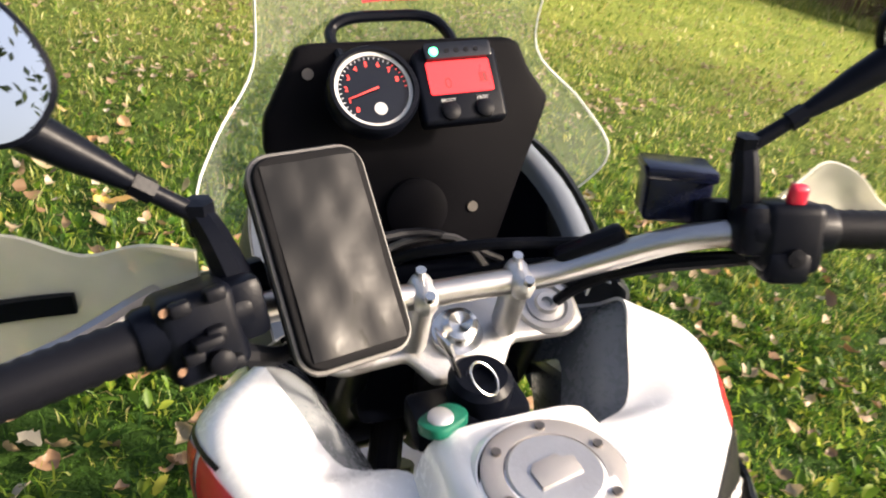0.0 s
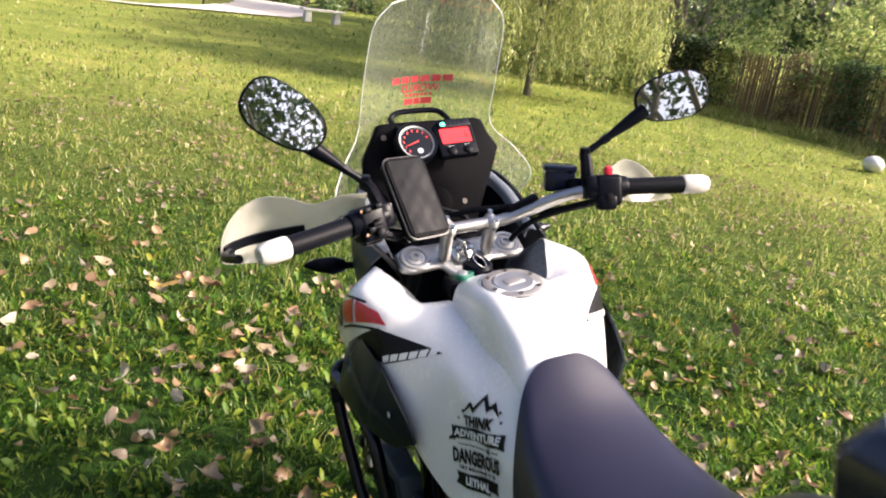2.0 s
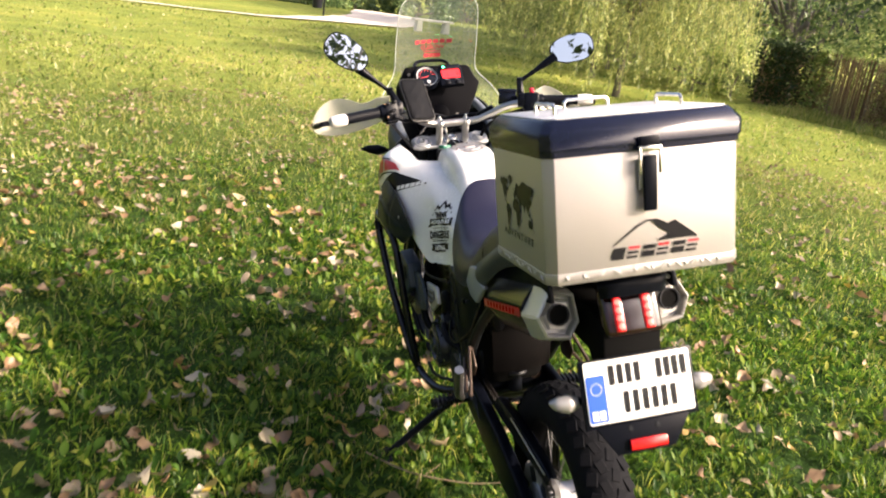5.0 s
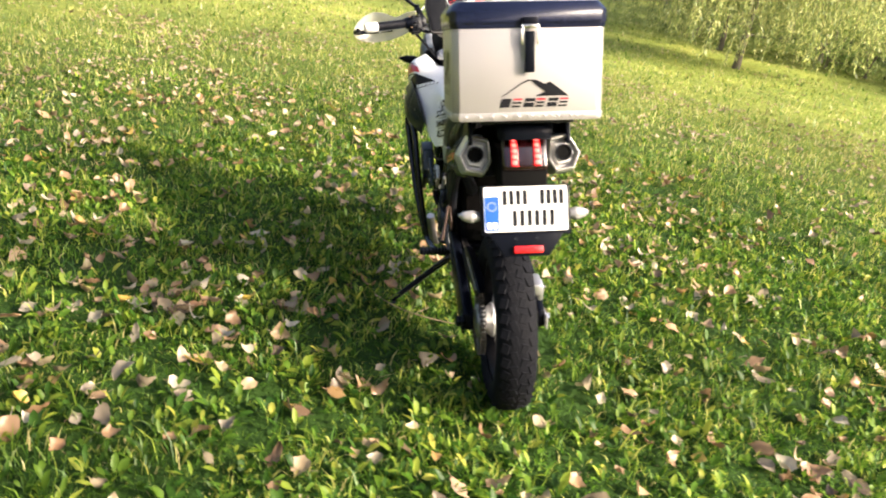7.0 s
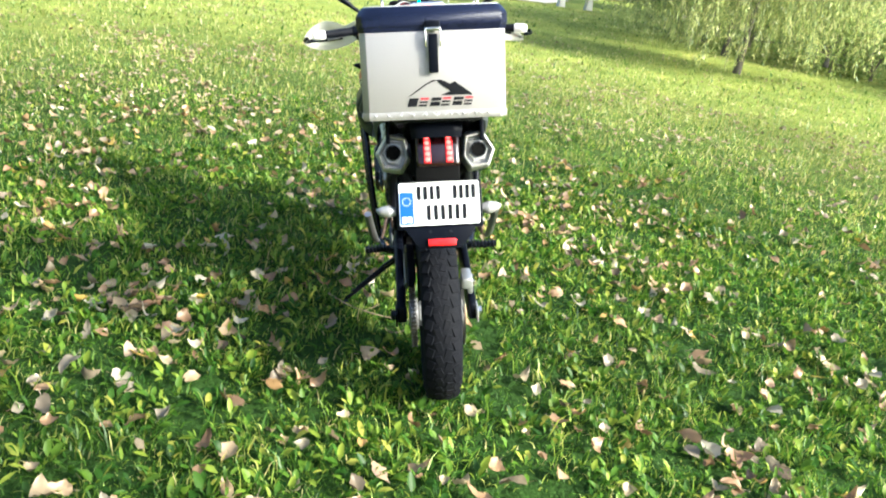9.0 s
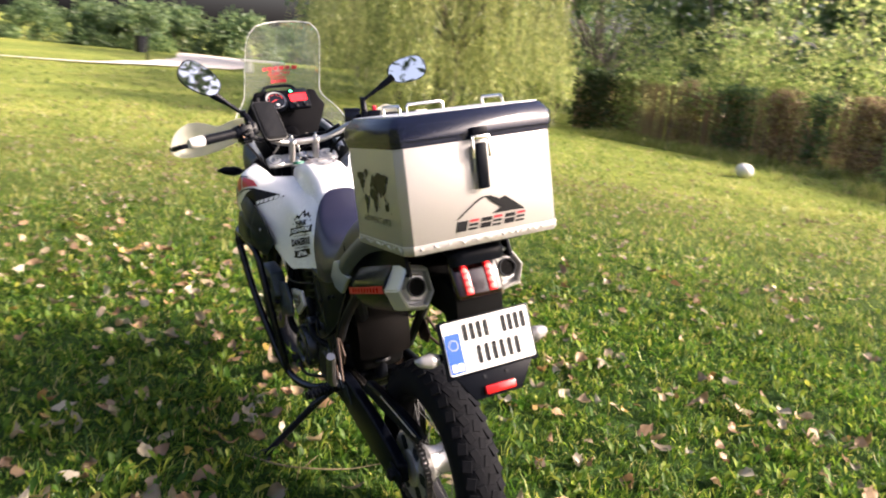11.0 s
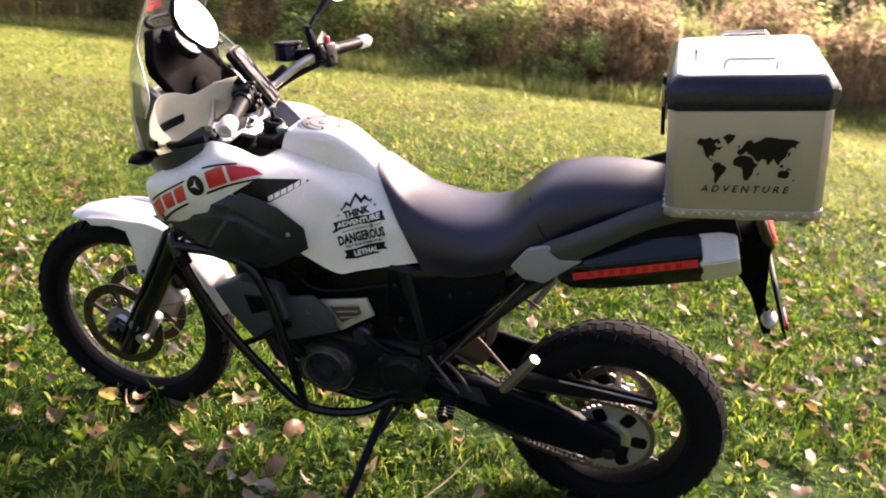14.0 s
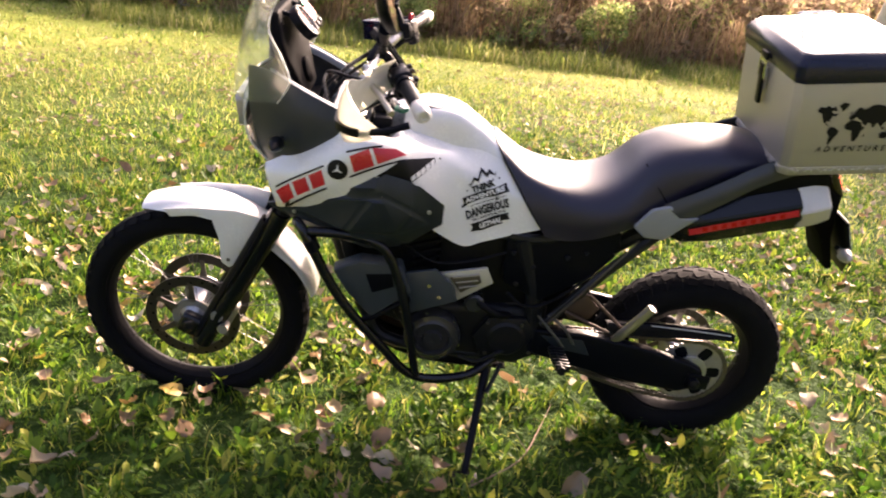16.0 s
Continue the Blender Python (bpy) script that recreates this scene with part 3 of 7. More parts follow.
wing_shape = sheet_of([r[2:] for r in TANK] + WING, 6, 8, -0.004)
wings = both_body("side_cover", wing_shape, WHITE, label="white tank side cover with red blocks and black stripes", smooth=60)
both_body("side_cover_lining", sheet_of([[(r[0][0] - .002, r[0][1], r[0][2] - .001), (r[0][0] + .030, r[0][1] + .008, r[0][2] - .026), (r[0][0] + .058, r[0][1] + .014, r[0][2] - .075)] for r in [TANK[-1][2:]] + WING], 4, 4, -.003), LIPGREY, "grey inner side of the side cover", smooth=60)


def folded_panel():
    """The lower side panel: flat facets that meet in soft folds."""
    A, B, C, D, E = (-.204, 1.258, .806), (-.248, 1.135, .878), (-.260, 1.00, .954), (-.252, .908, .931), (-.236, .830, .868)
    F, G, H, I, J = (-.233, .852, .808), (-.224, .925, .732), (-.232, 1.02, .724), (-.208, 1.145, .742), (-.188, 1.215, .758)
    P, Q, T, U = (-.290, 1.005, .910), (-.290, 1.085, .785), (-.284, .902, .862), (-.274, .950, .782)
    pts = [A, B, C, D, E, F, G, H, I, J, P, Q, T, U]
    faces = [(9, 0, 11), (0, 10, 11), (0, 1, 10), (1, 2, 10), (2, 3, 12, 10), (3, 4, 5, 12), (10, 12, 13), (10, 13, 11), (12, 5, 13), (5, 6, 13), (6, 7, 13), (7, 11, 13), (7, 8, 11), (8, 9, 11)]
    bm = bmesh.new()
    vs = [bm.verts.new(v) for v in pts]
    for f in faces:
        bm.faces.new([vs[i] for i in f])
    bmesh.ops.recalc_face_normals(bm, faces=bm.faces[:])
    bm.normal_update()
    if sum(f.normal.x for f in bm.faces) > 0:
        bmesh.ops.reverse_faces(bm, faces=bm.faces[:])
    bmesh.ops.bevel(bm, geom=[e for e in bm.edges if len(e.link_faces) == 2], offset=.018, segments=4, affect="EDGES", clamp_overlap=True)
    bmesh.ops.solidify(bm, geom=bm.faces[:], thickness=.004)
    return from_bm(bm)


panels = both_body("lower_side_panel", folded_panel(), GREY, label="dark grey folded plastic lower side panel", smooth=40)
for ob, s in zip(panels, (-1, 1)):
    for x, y, z in ((.224, 1.215, .805), (.276, .985, .898), (.250, .868, .852)):
        part("screw", lathe([(0.0, 0.003), (.005, .003), (.006, 0)], (s * x - (.008 if s > 0 else 0), y, z), (s, 0, 0), n=8), CAST, ob)

TREES = {s: BVHTree.FromPolygons([Vector(v) for v in vs], fs) for s, (vs, fs) in {-1: wing_shape, 1: across(wing_shape)}.items()}


def drape(shape, side, lift=0.0018, cuts=2, slant=0.0):
    """Lays a flat shape of (y, z) points on the white bodywork of one side."""
    bm = bmesh.new()
    vs = [bm.verts.new((v[0], v[1], 0)) for v in shape[0]]
    for f in shape[1]:
        try:
            bm.faces.new([vs[i] for i in f])
        except ValueError:
            pass
    bmesh.ops.triangulate(bm, faces=bm.faces[:])
    for _ in range(5):
        long = [e for e in bm.edges if e.calc_length() > 0.009]
        if not long or not cuts:
            break
        bmesh.ops.subdivide_edges(bm, edges=long, cuts=1)
        bmesh.ops.triangulate(bm, faces=bm.faces[:])
    out = []
    for v in bm.verts:
        p, n, _, _ = TREES[side].ray_cast(Vector((side * 0.562, v.co.x, v.co.y + slant * 0.3)), Vector((-side, 0, -slant)))
        if p is None:
            p, n, _, _ = TREES[side].find_nearest(Vector((side * 0.255, v.co.x, v.co.y)))
        if n.x * side < 0:
            n = -n
        v.co = p + n * lift
    return from_bm(bm)


def flatpoly(*pts):
    return [(a, b, 0) for a, b in pts], [tuple(range(len(pts)))]


def decal(name, shape, mat, side, parent, label="", lift=0.0018, slant=0.0):
    return part(name, drape(shape, side, lift, 2, slant), mat, parent, label, smooth=0)


def stripe(a, b, w):
    (y0, z0), (y1, z1) = a, b
    return flatpoly((y0, z0), (y1, z1), (y1, z1 + w), (y0, z0 + w))


def at_plane(shape, y, z, turn=0.0, mirrored=False):
    """Lettering laid into the (y, z) plane of a side; the left side reads towards the rear."""
    c, s, k = math.cos(radians(turn)), math.sin(radians(turn)), (1 if mirrored else -1)
    return [(y + k * (v[0] * c - v[1] * s), z + v[0] * s + v[1] * c, 0) for v in shape[0]], shape[1]


for s, cover in zip((-1, 1), wings):
    blocks = ([(1.262, .888), (1.242, .853), (1.212, .870), (1.226, .908)], [(1.218, .911), (1.203, .875), (1.170, .890), (1.184, .927)], [(1.176, .931), (1.162, .894), (1.132, .909), (1.143, .949)],
              [(1.076, .990), (1.062, .948), (1.014, .972), (1.030, 1.016)], [(1.022, 1.019), (1.006, .977), (.938, 1.018), (.966, 1.030)])
    for b in blocks:
        decal("red_block", flatpoly(*b), RED, s, cover, "red stripe block", slant=0.7)
    for a, b in (((1.262, .896), (1.138, .957)), ((1.084, .999), (.998, 1.027)), ((1.240, .840), (1.128, .896)), ((1.072, .932), (.952, .994))):
        decal("black_stripe", stripe(a, b, .006), INK, s, cover, slant=0.7)
    decal("emblem", ([(1.103 + .026 * math.cos(a * .2618), .952 + .026 * math.sin(a * .2618), 0) for a in range(24)], [tuple(range(24))]), INK, s, cover, "round dark emblem", slant=0.3)
    for a in (90, 210, 330):
        dy, dz = math.cos(radians(a)) * .016, math.sin(radians(a)) * .016
        decal("emblem_ray", flatpoly((1.103 - dz * .2, .952 + dy * .2), (1.103 + dy, .952 + dz), (1.103 + dz * .2, .952 - dy * .2)), DECALWHITE, s, cover, lift=.003, slant=0.3)
    decal("black_band", flatpoly((1.008, .945), (.948, .986), (.849, .962), (.919, .926), (.955, .928)), INK, s, cover, "black band with pale lettering bars")
    for i in range(6):
        y0, z0 = .921 - .0112 * i, .931 + .0050 * i
        decal("lettering_bar", flatpoly((y0, z0 - .002), (y0 - .0092, z0 + .0025), (y0 - .0072, z0 + .0145), (y0 + .002, z0 + .010)), DECALWHITE, s, cover, lift=.0032)
    # round sticker about adventure
    mir, cy, cz = s > 0, .716, .845

    def words_on(words, w, h, x, z, mat=INK, lift=.0022, shear=0.0):
        shape = text_shape(words, .02, 1.0, shear, .0009)
        xs, zs = [v[0] for v in shape[0]], [v[1] for v in shape[0]]
        kx, kz = w / (max(xs) - min(xs)), h / (max(zs) - min(zs))
        mx, mz = (max(xs) + min(xs)) / 2, (max(zs) + min(zs)) / 2
        decal("sticker_text", at_plane(([((a - mx) * kx + x, (b - mz) * kz + z, 0) for a, b, _ in shape[0]], shape[1]), cy, cz, 17, mir), mat, s, cover, lift=lift)

    def shape_on(pts, lift=.0022):
        decal("sticker_shape", at_plane(flatpoly(*pts), cy, cz, 17, mir), INK, s, cover, lift=lift)

    shape_on([(-.036, .056), (-.020, .078), (-.012, .069), (.002, .090), (.014, .072), (.022, .079), (.038, .056), (.021, .069), (.013, .062), (.002, .080), (-.011, .060), (-.019, .069)])
    for x, z in ((-.044, .048), (.044, .050), (-.034, .062), (.036, .064)):
        shape_on([(x - .003, z), (x, z - .003), (x + .003, z), (x, z + .003)])
    words_on("THINK", .064, .018, 0, .046)
    shape_on([(-.066, .008), (-.052, .010), (-.052, .016), (-.058, .018), (-.060, .034), (-.030, .034), (0, .036), (.030, .032), (.060, .034), (.062, .022), (.066, .010), (.052, .012), (.030, .011), (0, .015), (-.030, .013), (-.066, .012)])
    words_on("ADVENTURE", .108, .0135, 0, .0235, DECALWHITE, .0036)
    words_on("IS", .010, .009, .030, .004)
    for a, b in ((-.046, .022), (.038, .054)):
        shape_on([(a, .003), (b, .004), (b, .0058), (a, .0048)])
    words_on("DANGEROUS", .118, .027, 0, -.0165)
    words_on("TRY ROUTINE IT IS", .092, .0065, 0, -.0365)
    shape_on([(-.052, -.044), (-.020, -.046), (.012, -.042), (.054, -.044), (.050, -.054), (.056, -.064), (.034, -.062), (.032, -.070), (-.026, -.072), (-.030, -.064), (-.056, -.066), (-.048, -.056)])
    words_on("LETHAL", .062, .0145, .002, -.0575, DECALWHITE, .0036)

# filler cap and ignition
CAPC, CAPN = Vector((-.002, .872, 1.058)), Vector((0, -.05, 1)).normalized()
cap = part("filler_neck", lathe([(.074, -.016), (.066, -.002), (.060, .003), (.058, .002), (0, .002)], tuple(CAPC), tuple(CAPN), n=40), WHITE, bike)
part("cap_gap", lathe([(.0585, .002), (.0585, .0028), (0, .0028)], tuple(CAPC), tuple(CAPN), n=40), BLACK, cap)
part("cap_ring", lathe([(.0568, .002), (.0568, .005), (.055, .0062), (.0395, .0062), (.0385, .004), (0, .004)], tuple(CAPC), tuple(CAPN), n=40), ALU, cap, "brushed filler cap ring")
part("cap_lid", lathe([(.0375, .002), (.0375, .0066), (.036, .0078), (0, .0078)], tuple(CAPC), tuple(CAPN), n=36), CAST, cap)
part("key_flap", prism([(-.020, -.010), (.018, -.012), (.021, .004), (.012, .008), (.010, .013), (-.012, .013), (-.018, .008)], .002, pose(CAPC.x, CAPC.y, CAPC.z + .0075, 3, 0, 15), bevel=.0008), ALU, cap)
part("key_slot", prism(rounded(.016, .006, .002), .0006, pose(CAPC.x + .002, CAPC.y + .015, CAPC.z + .0072, 3, 0, 15)), BLACK, cap)
for k in range(6):
    a = radians(60 * k + 20)
    part("cap_bolt", lathe([(.0042, 0), (.0042, .002), (0, .0016)], tuple(CAPC + Vector((.047 * math.cos(a), .047 * math.sin(a), .0062 + .0023 * math.sin(a)))), tuple(CAPN), n=8), DISCMETAL, cap)
keyset = thing("key_ring", "green rubber key fob and keys hanging from the ignition", "keys", LEAN)
part("fob", prism(rounded(.046, .030, .013, 5), .010, pose(-.060, .962, 1.046, -8, 6, 30), bevel=.003), GREENRUB, keyset, "green rubber fob with a pale button")
part("button", lathe([(.011, 0), (.011, .004), (.008, .006), (0, .006)], (-.063, .961, 1.055), (0, -.1, 1), n=16), CAST, keyset)
part("key", prism([(-.004, 0), (.004, 0), (.006, .030), (.014, .034), (.014, .05), (-.014, .05), (-.014, .034), (-.006, .030)], .003, pose(-.035, 1.0, 1.064, 70, 0, 100), bevel=.0006), STEEL, keyset)
part("split_ring", lathe([(.016 + .0012 * math.cos(a * .785), .0012 * math.sin(a * .785)) for a in range(8)], (-.012, .992, 1.062), (.4, -.3, .6), n=24, closed=True), STEEL, keyset)
ign = part("ignition_switch", join(lathe([(.030, -.05), (.030, .012), (.024, .018), (.014, .018), (.013, .010), (0, .010)], (-.008, 1.012, 1.035), (0, -.15, 1), n=24), rbox((.11, .05, .035), pose(-.02, 1.01, 1.01), .008)), BLACK, bike)

# seat
SEAT_A = [
    [(0, .704, .997), (-.046, .702, .990), (-.090, .674, .950), (-.140, .603, .848), (-.155, .545, .762)],
    [(0, .60, .925), (-.072, .60, .917), (-.118, .58, .892), (-.153, .53, .82), (-.158, .485, .757)],
    [(0, .47, .895), (-.092, .47, .889), (-.142, .46, .866), (-.168, .43, .82), (-.162, .405, .775)],
    [(0, .365, .918), (-.098, .365, .912), (-.146, .358, .887), (-.168, .34, .85), (-.158, .32, .812)],
]
SEAT_B = [
    [(0, .285, 1.000), (-.092, .285, .992), (-.138, .275, .958), (-.154, .25, .905), (-.148, .228, .868)],
    [(0, .205, 1.040), (-.090, .205, 1.030), (-.132, .20, 1.000), (-.148, .185, .955), (-.142, .17, .92)],
    [(0, .09, 1.060), (-.082, .09, 1.050), (-.122, .09, 1.028), (-.138, .085, .995), (-.132, .08, .965)],
    [(0, -.02, 1.052), (-.070, -.02, 1.046), (-.108, -.02, 1.032), (-.122, -.02, 1.01), (-.116, -.02, .985)],
    [(0, -.05, 1.03), (-.065, -.05, 1.025), (-.10, -.05, 1.015), (-.112, -.05, 1.0), (-.11, -.05, .985)],
]
seat_rows = [[(-x, y, z) for x, y, z in reversed(r[1:])] + r for r in SEAT_A + SEAT_B]
seat = part("seat", sheet_of(seat_rows, 6, 5, -0.02), SEATMAT, bike, "stepped black vinyl seat", smooth=60)
for s in (-1, 1):
    part("seat_seam", tube([(s * .098, .30, .980), (s * .146, .27, .937), (s * .154, .24, .90)], .0018, n=6), CLOTH, seat)
# tail
TAIL = [
    [(-.168, .250, .898), (-.180, .220, .882), (-.172, .185, .860)],
    [(-.172, .138, .965), (-.186, .122, .946), (-.176, .105, .922)],
    [(-.166, .049, 1.020), (-.180, .038, 1.001), (-.170, .026, .976)],
    [(-.150, -.033, 1.056), (-.160, -.045, 1.035), (-.152, -.053, 1.006)],
    [(-.110, -.140, 1.058), (-.118, -.140, 1.042), (-.112, -.140, 1.016)],
]
TIP = [(.319, .830), (.281, .886), (.233, .902), (.190, .872), (.150, .874), (.178, .850), (.231, .799), (.284, .801)]
for s, ob in zip((-1, 1), both("tail_panel", sheet_of(TAIL, 5, 5, 0.006), TAILGREY, label="grey plastic tail side panel", smooth=40)):
    tipm = frame_of((s * .176, 0, 0), (0, 1, 0), (0, 0, 1))
    part("tail_tip", prism(TIP if s > 0 else list(reversed(TIP)), .014, tipm @ pose(0, 0, -.007), bevel=.005, segs=3), MIDGREY, ob, "silver-grey tip")
    part("tail_frame", prism([(.33, .805), (.24, .895), (.04, 1.010), (-.16, 1.035), (-.19, .97), (-.02, .93), (.10, .90), (.22, .82)], .012, frame_of((s * .142, 0, 0), (0, 1, 0), (0, 0, 1)) @ pose(0, 0, -.006), bevel=.003), BLACK, bike)
part("luggage_rack", join(rbox((.20, .26, .012), pose(.005, -.17, 1.046, -7.5), .004), rbox((.26, .03, .02), pose(.005, -.08, 1.035, -7.5), .004), rbox((.26, .03, .02), pose(.005, -.25, 1.055, -7.5), .004)), FRAMEMAT, bike)
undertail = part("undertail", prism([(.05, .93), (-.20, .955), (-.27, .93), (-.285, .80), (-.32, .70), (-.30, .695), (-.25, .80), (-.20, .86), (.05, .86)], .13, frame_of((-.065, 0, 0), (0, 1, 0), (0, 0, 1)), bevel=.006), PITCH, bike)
tail_cover = part("tail_cover", sheet_of([[(-.085, -.10, 1.045), (-.05, -.10, 1.055), (.05, -.10, 1.055), (.085, -.10, 1.045)], [(-.08, -.20, 1.035), (-.05, -.21, 1.045), (.05, -.21, 1.045), (.08, -.20, 1.035)], [(-.075, -.252, 1.028), (-.045, -.264, 1.036), (.045, -.264, 1.036), (.075, -.252, 1.028)], [(-.070, -.258, 1.000), (-.045, -.270, 1.004), (.045, -.270, 1.004), (.070, -.258, 1.000)]], 4, 4, -.004), BLACK, bike)
part("emblem", lathe([(.013, 0), (.013, .003), (.010, .003), (.009, .002), (0, .002)], (.006, -.2675, 1.022), (0, -1, .2), n=20), CAST, tail_cover, "round silver emblem")
lamp_m = pose(.003, -.245, .960, -30)
lamp = part("tail_light", rbox((.128, .03, .105), lamp_m, .012, 3), DARKRED, bike, "dark red tail light with two lit strips")
lamp_out = tuple(lamp_m.to_3x3() @ Vector((0, -1, 0)))
for x in (-.032, .032):
    part("led_strip", rbox((.022, .006, .088), lamp_m @ pose(x, -.0155, 0), .003), LENSRED, lamp)
    for k in range(5):
        part("led", lathe([(.0075, 0), (.006, .003), (0, .004)], tuple(lamp_m @ Vector((x, -.0185, -.033 + .0165 * k))), lamp_out, n=10), LEDRED, lamp, "lit red lamp")
    part("glow_strip", rbox((.014, .003, .080), lamp_m @ pose(x, -.0185, 0), .0012), LEDDIM, lamp, "lit red light guide")
plate_m = frame_of((.0, -.312, .817), (1, -.005, 0), (0, .38, .925))
holder = part("plate_holder", join(rbox((.252, .14, .008), plate_m @ pose(0, -.003, -.008), .003), prism([(-.045, .06), (.045, .06), (.05, .14), (-.05, .14)], .03, plate_m @ pose(0, 0, -.045), bevel=.004)), BLACK, bike, "black number plate holder")
lip = part("holder_lip", prism([(-.108, -.066), (.108, -.066), (.064, -.132), (-.064, -.132)], .006, plate_m @ pose(0, 0, -.010), bevel=.002), BLACK, holder)
for x in (-.03, .03):
    part("screw", lathe([(.005, 0), (.005, .002), (0, .002)], tuple(plate_m @ Vector((x, -.082, -.004))), tuple(plate_m.to_3x3() @ Vector((0, 0, 1))), n=8), ENGINE, lip)
plate = part("number_plate", prism(rounded(.236, .126, .006), .0025, plate_m @ pose(0, 0, -.003)), PLATEWHITE, holder, "white number plate with a blue band")
part("blue_band", prism(rounded(.040, .095, .004), .001, plate_m @ pose(-.096, -.012, -.0005)), PLATEBLUE, plate)
for x, z, w, h, mt in [(-.059 + .019 * k, .032, .011, .040, INK) for k in range(4)] + [(.047 + .018 * k, .032, .011, .040, INK) for k in range(4)] + [(-.032 + .021 * k, -.026, .011, .044, INK) for k in range(6)] + [(-.104, -.045, .013, .018, DECALWHITE), (-.088, -.045, .013, .018, DECALWHITE)]:
    part("plate_bar", moved(bars_shape([w], h, 0), plate_m @ pose(x, z, .001)), mt, plate, smooth=0)
part("plate_bar", moved(([(.013 * math.cos(a * .5236), .013 * math.sin(a * .5236), 0) for a in range(12)] + [(.011 * math.cos(a * .5236), .011 * math.sin(a * .5236), 0) for a in range(12)], [(a, (a + 1) % 12, 12 + (a + 1) % 12, 12 + a) for a in range(12)]), plate_m @ pose(-.096, .008, .001)), DIALRING, plate)
part("reflector", rbox((.084, .022, .010), plate_m @ pose(.003, -.114, .001), .004), LENSRED, holder, "red rear reflector")
for s in (-1, 1):
    ind = part("rear_indicator", tube([(s * .105, -.285, .79), (s * .135, -.287, .79)], .009, n=8, smooth=False), BLACK, bike)
    part("lens", tube([(s * .128, -.288, .79), (s * .148, -.288, .79), (s * .172, -.286, .792), (s * .186, -.28, .794)], [.013, .020, .014, .003], n=12), AMBERCLEAR, ind, "clear pointed indicator lens")

# exhausts
for s in (-1, 1):
    d = Vector((s * .004, -.956, .292)).normalized()
    start = Vector((s * .127, .212, .820))
    flat = [(x * .054, z * .061) for x, z in ((.95, -.25), (.95, .35), (.35, .98), (-.5, .98), (-.95, .4), (-.95, -.4), (-.45, -.98), (.4, -.98))]
    hexa = [(x * .054, z * .061) for x, z in ((1.04, 0), (.35, 1.0), (-.25, .89), (-.82, .77), (-.98, -.38), (-.47, -1.05), (.1, -.97), (.65, -.88))]

    def section(at, k, outline):
        o = start + d * at
        up = Vector((0, .292, .956))
        return [tuple(o + Vector((s * x * k, 0, 0)) + up * (z * k)) for x, z in outline]

    def loft(stations, cap0=True, cap1=True, outline=None):
        vs = [p for at, k in stations for p in section(at, k, outline or flat)]
        m = 8
        fs = [(i * m + j, i * m + (j + 1) % m, (i + 1) * m + (j + 1) % m, (i + 1) * m + j) for i in range(len(stations) - 1) for j in range(m)]
        if cap0:
            fs.append(tuple(reversed(range(m))))
        if cap1:
            fs.append(tuple((len(stations) - 1) * m + j for j in range(m)))
        bm = bmesh.new()
        vv = [bm.verts.new(v) for v in vs]
        for f in fs:
            bm.faces.new([vv[i] for i in f])
        bmesh.ops.recalc_face_normals(bm, faces=bm.faces[:])
        bmesh.ops.bevel(bm, geom=bm.edges[:], offset=.003, segments=2, affect="EDGES", clamp_overlap=True)
        return from_bm(bm)

    ex = part("exhaust", loft([(0, .55), (.03, .85), (.10, 1.0), (.343, 1.04)]), GLOSSBLACK, bike, "black exhaust silencer with a red stripe and a steel end cap")
    endcap = part("end_cap", loft([(.333, 1.0), (.382, .99), (.416, .87)], True, False, hexa), EXCAP, ex, "bare steel end cap")
    o, up = start + d * .416, Vector((0, .292, .956))
    steps = ((.87, 0), (.79, .004), (.74, -.002), (.70, -.016), (.58, -.016), (.50, -.004), (.46, -.004))
    vs = [tuple(o + d * h + Vector((s * x * k, 0, 0)) + up * z * k) for k, h in steps for x, z in hexa]
    for i, (nm, mt) in enumerate((("rim", EXCAP), ("groove", CASTDULL), ("outlet_plate", EXCAP))):
        lo, hi = ((0, 2), (2, 4), (4, 6))[i]
        fs = [(a * 8 + j, a * 8 + (j + 1) % 8, (a + 1) * 8 + (j + 1) % 8, (a + 1) * 8 + j) for a in range(lo, hi) for j in range(8)]
        if i == 2:
            fs.append(tuple(48 + j for j in range(8)))
        part(nm, (vs, fs), mt, endcap, smooth=20)
    part("outlet", lathe([(.024, -.008), (.024, .006), (.021, .006), (.020, -.03), (0, -.03)], tuple(o), tuple(d), n=20), ENGINE, endcap)
    part("outlet_hole", lathe([(.0205, 0), (0, 0.0005)], tuple(o + d * .002), tuple(d), n=20), PITCH, endcap)
    side = Vector((s * .0517, 0, 0))
    a, b = start + d * .045 + side + up * -.002, start + d * .331 + side * 1.07 + up * .002
    part("red_stripe", ([tuple(a - up * .011), tuple(b - up * .009), tuple(b + up * .011), tuple(a + up * .008)], [(0, 1, 2, 3)]), RED, ex)
    for k in range(9):
        q = a.lerp(b, .12 + .088 * k) + side * .03
        part("stripe_bar", ([tuple(q - up * .006), tuple(q + d * .014 - up * .006), tuple(q + d * .016 + up * .006), tuple(q + d * .002 + up * .006)], [(0, 1, 2, 3)]), LENSRED, ex)
    part("exhaust_pipe", tube([tuple(start), (s * .11, .30, .76), (s * .06, .42, .62), (s * .05, .55, .52)], .022, n=10), ENGINE, bike)


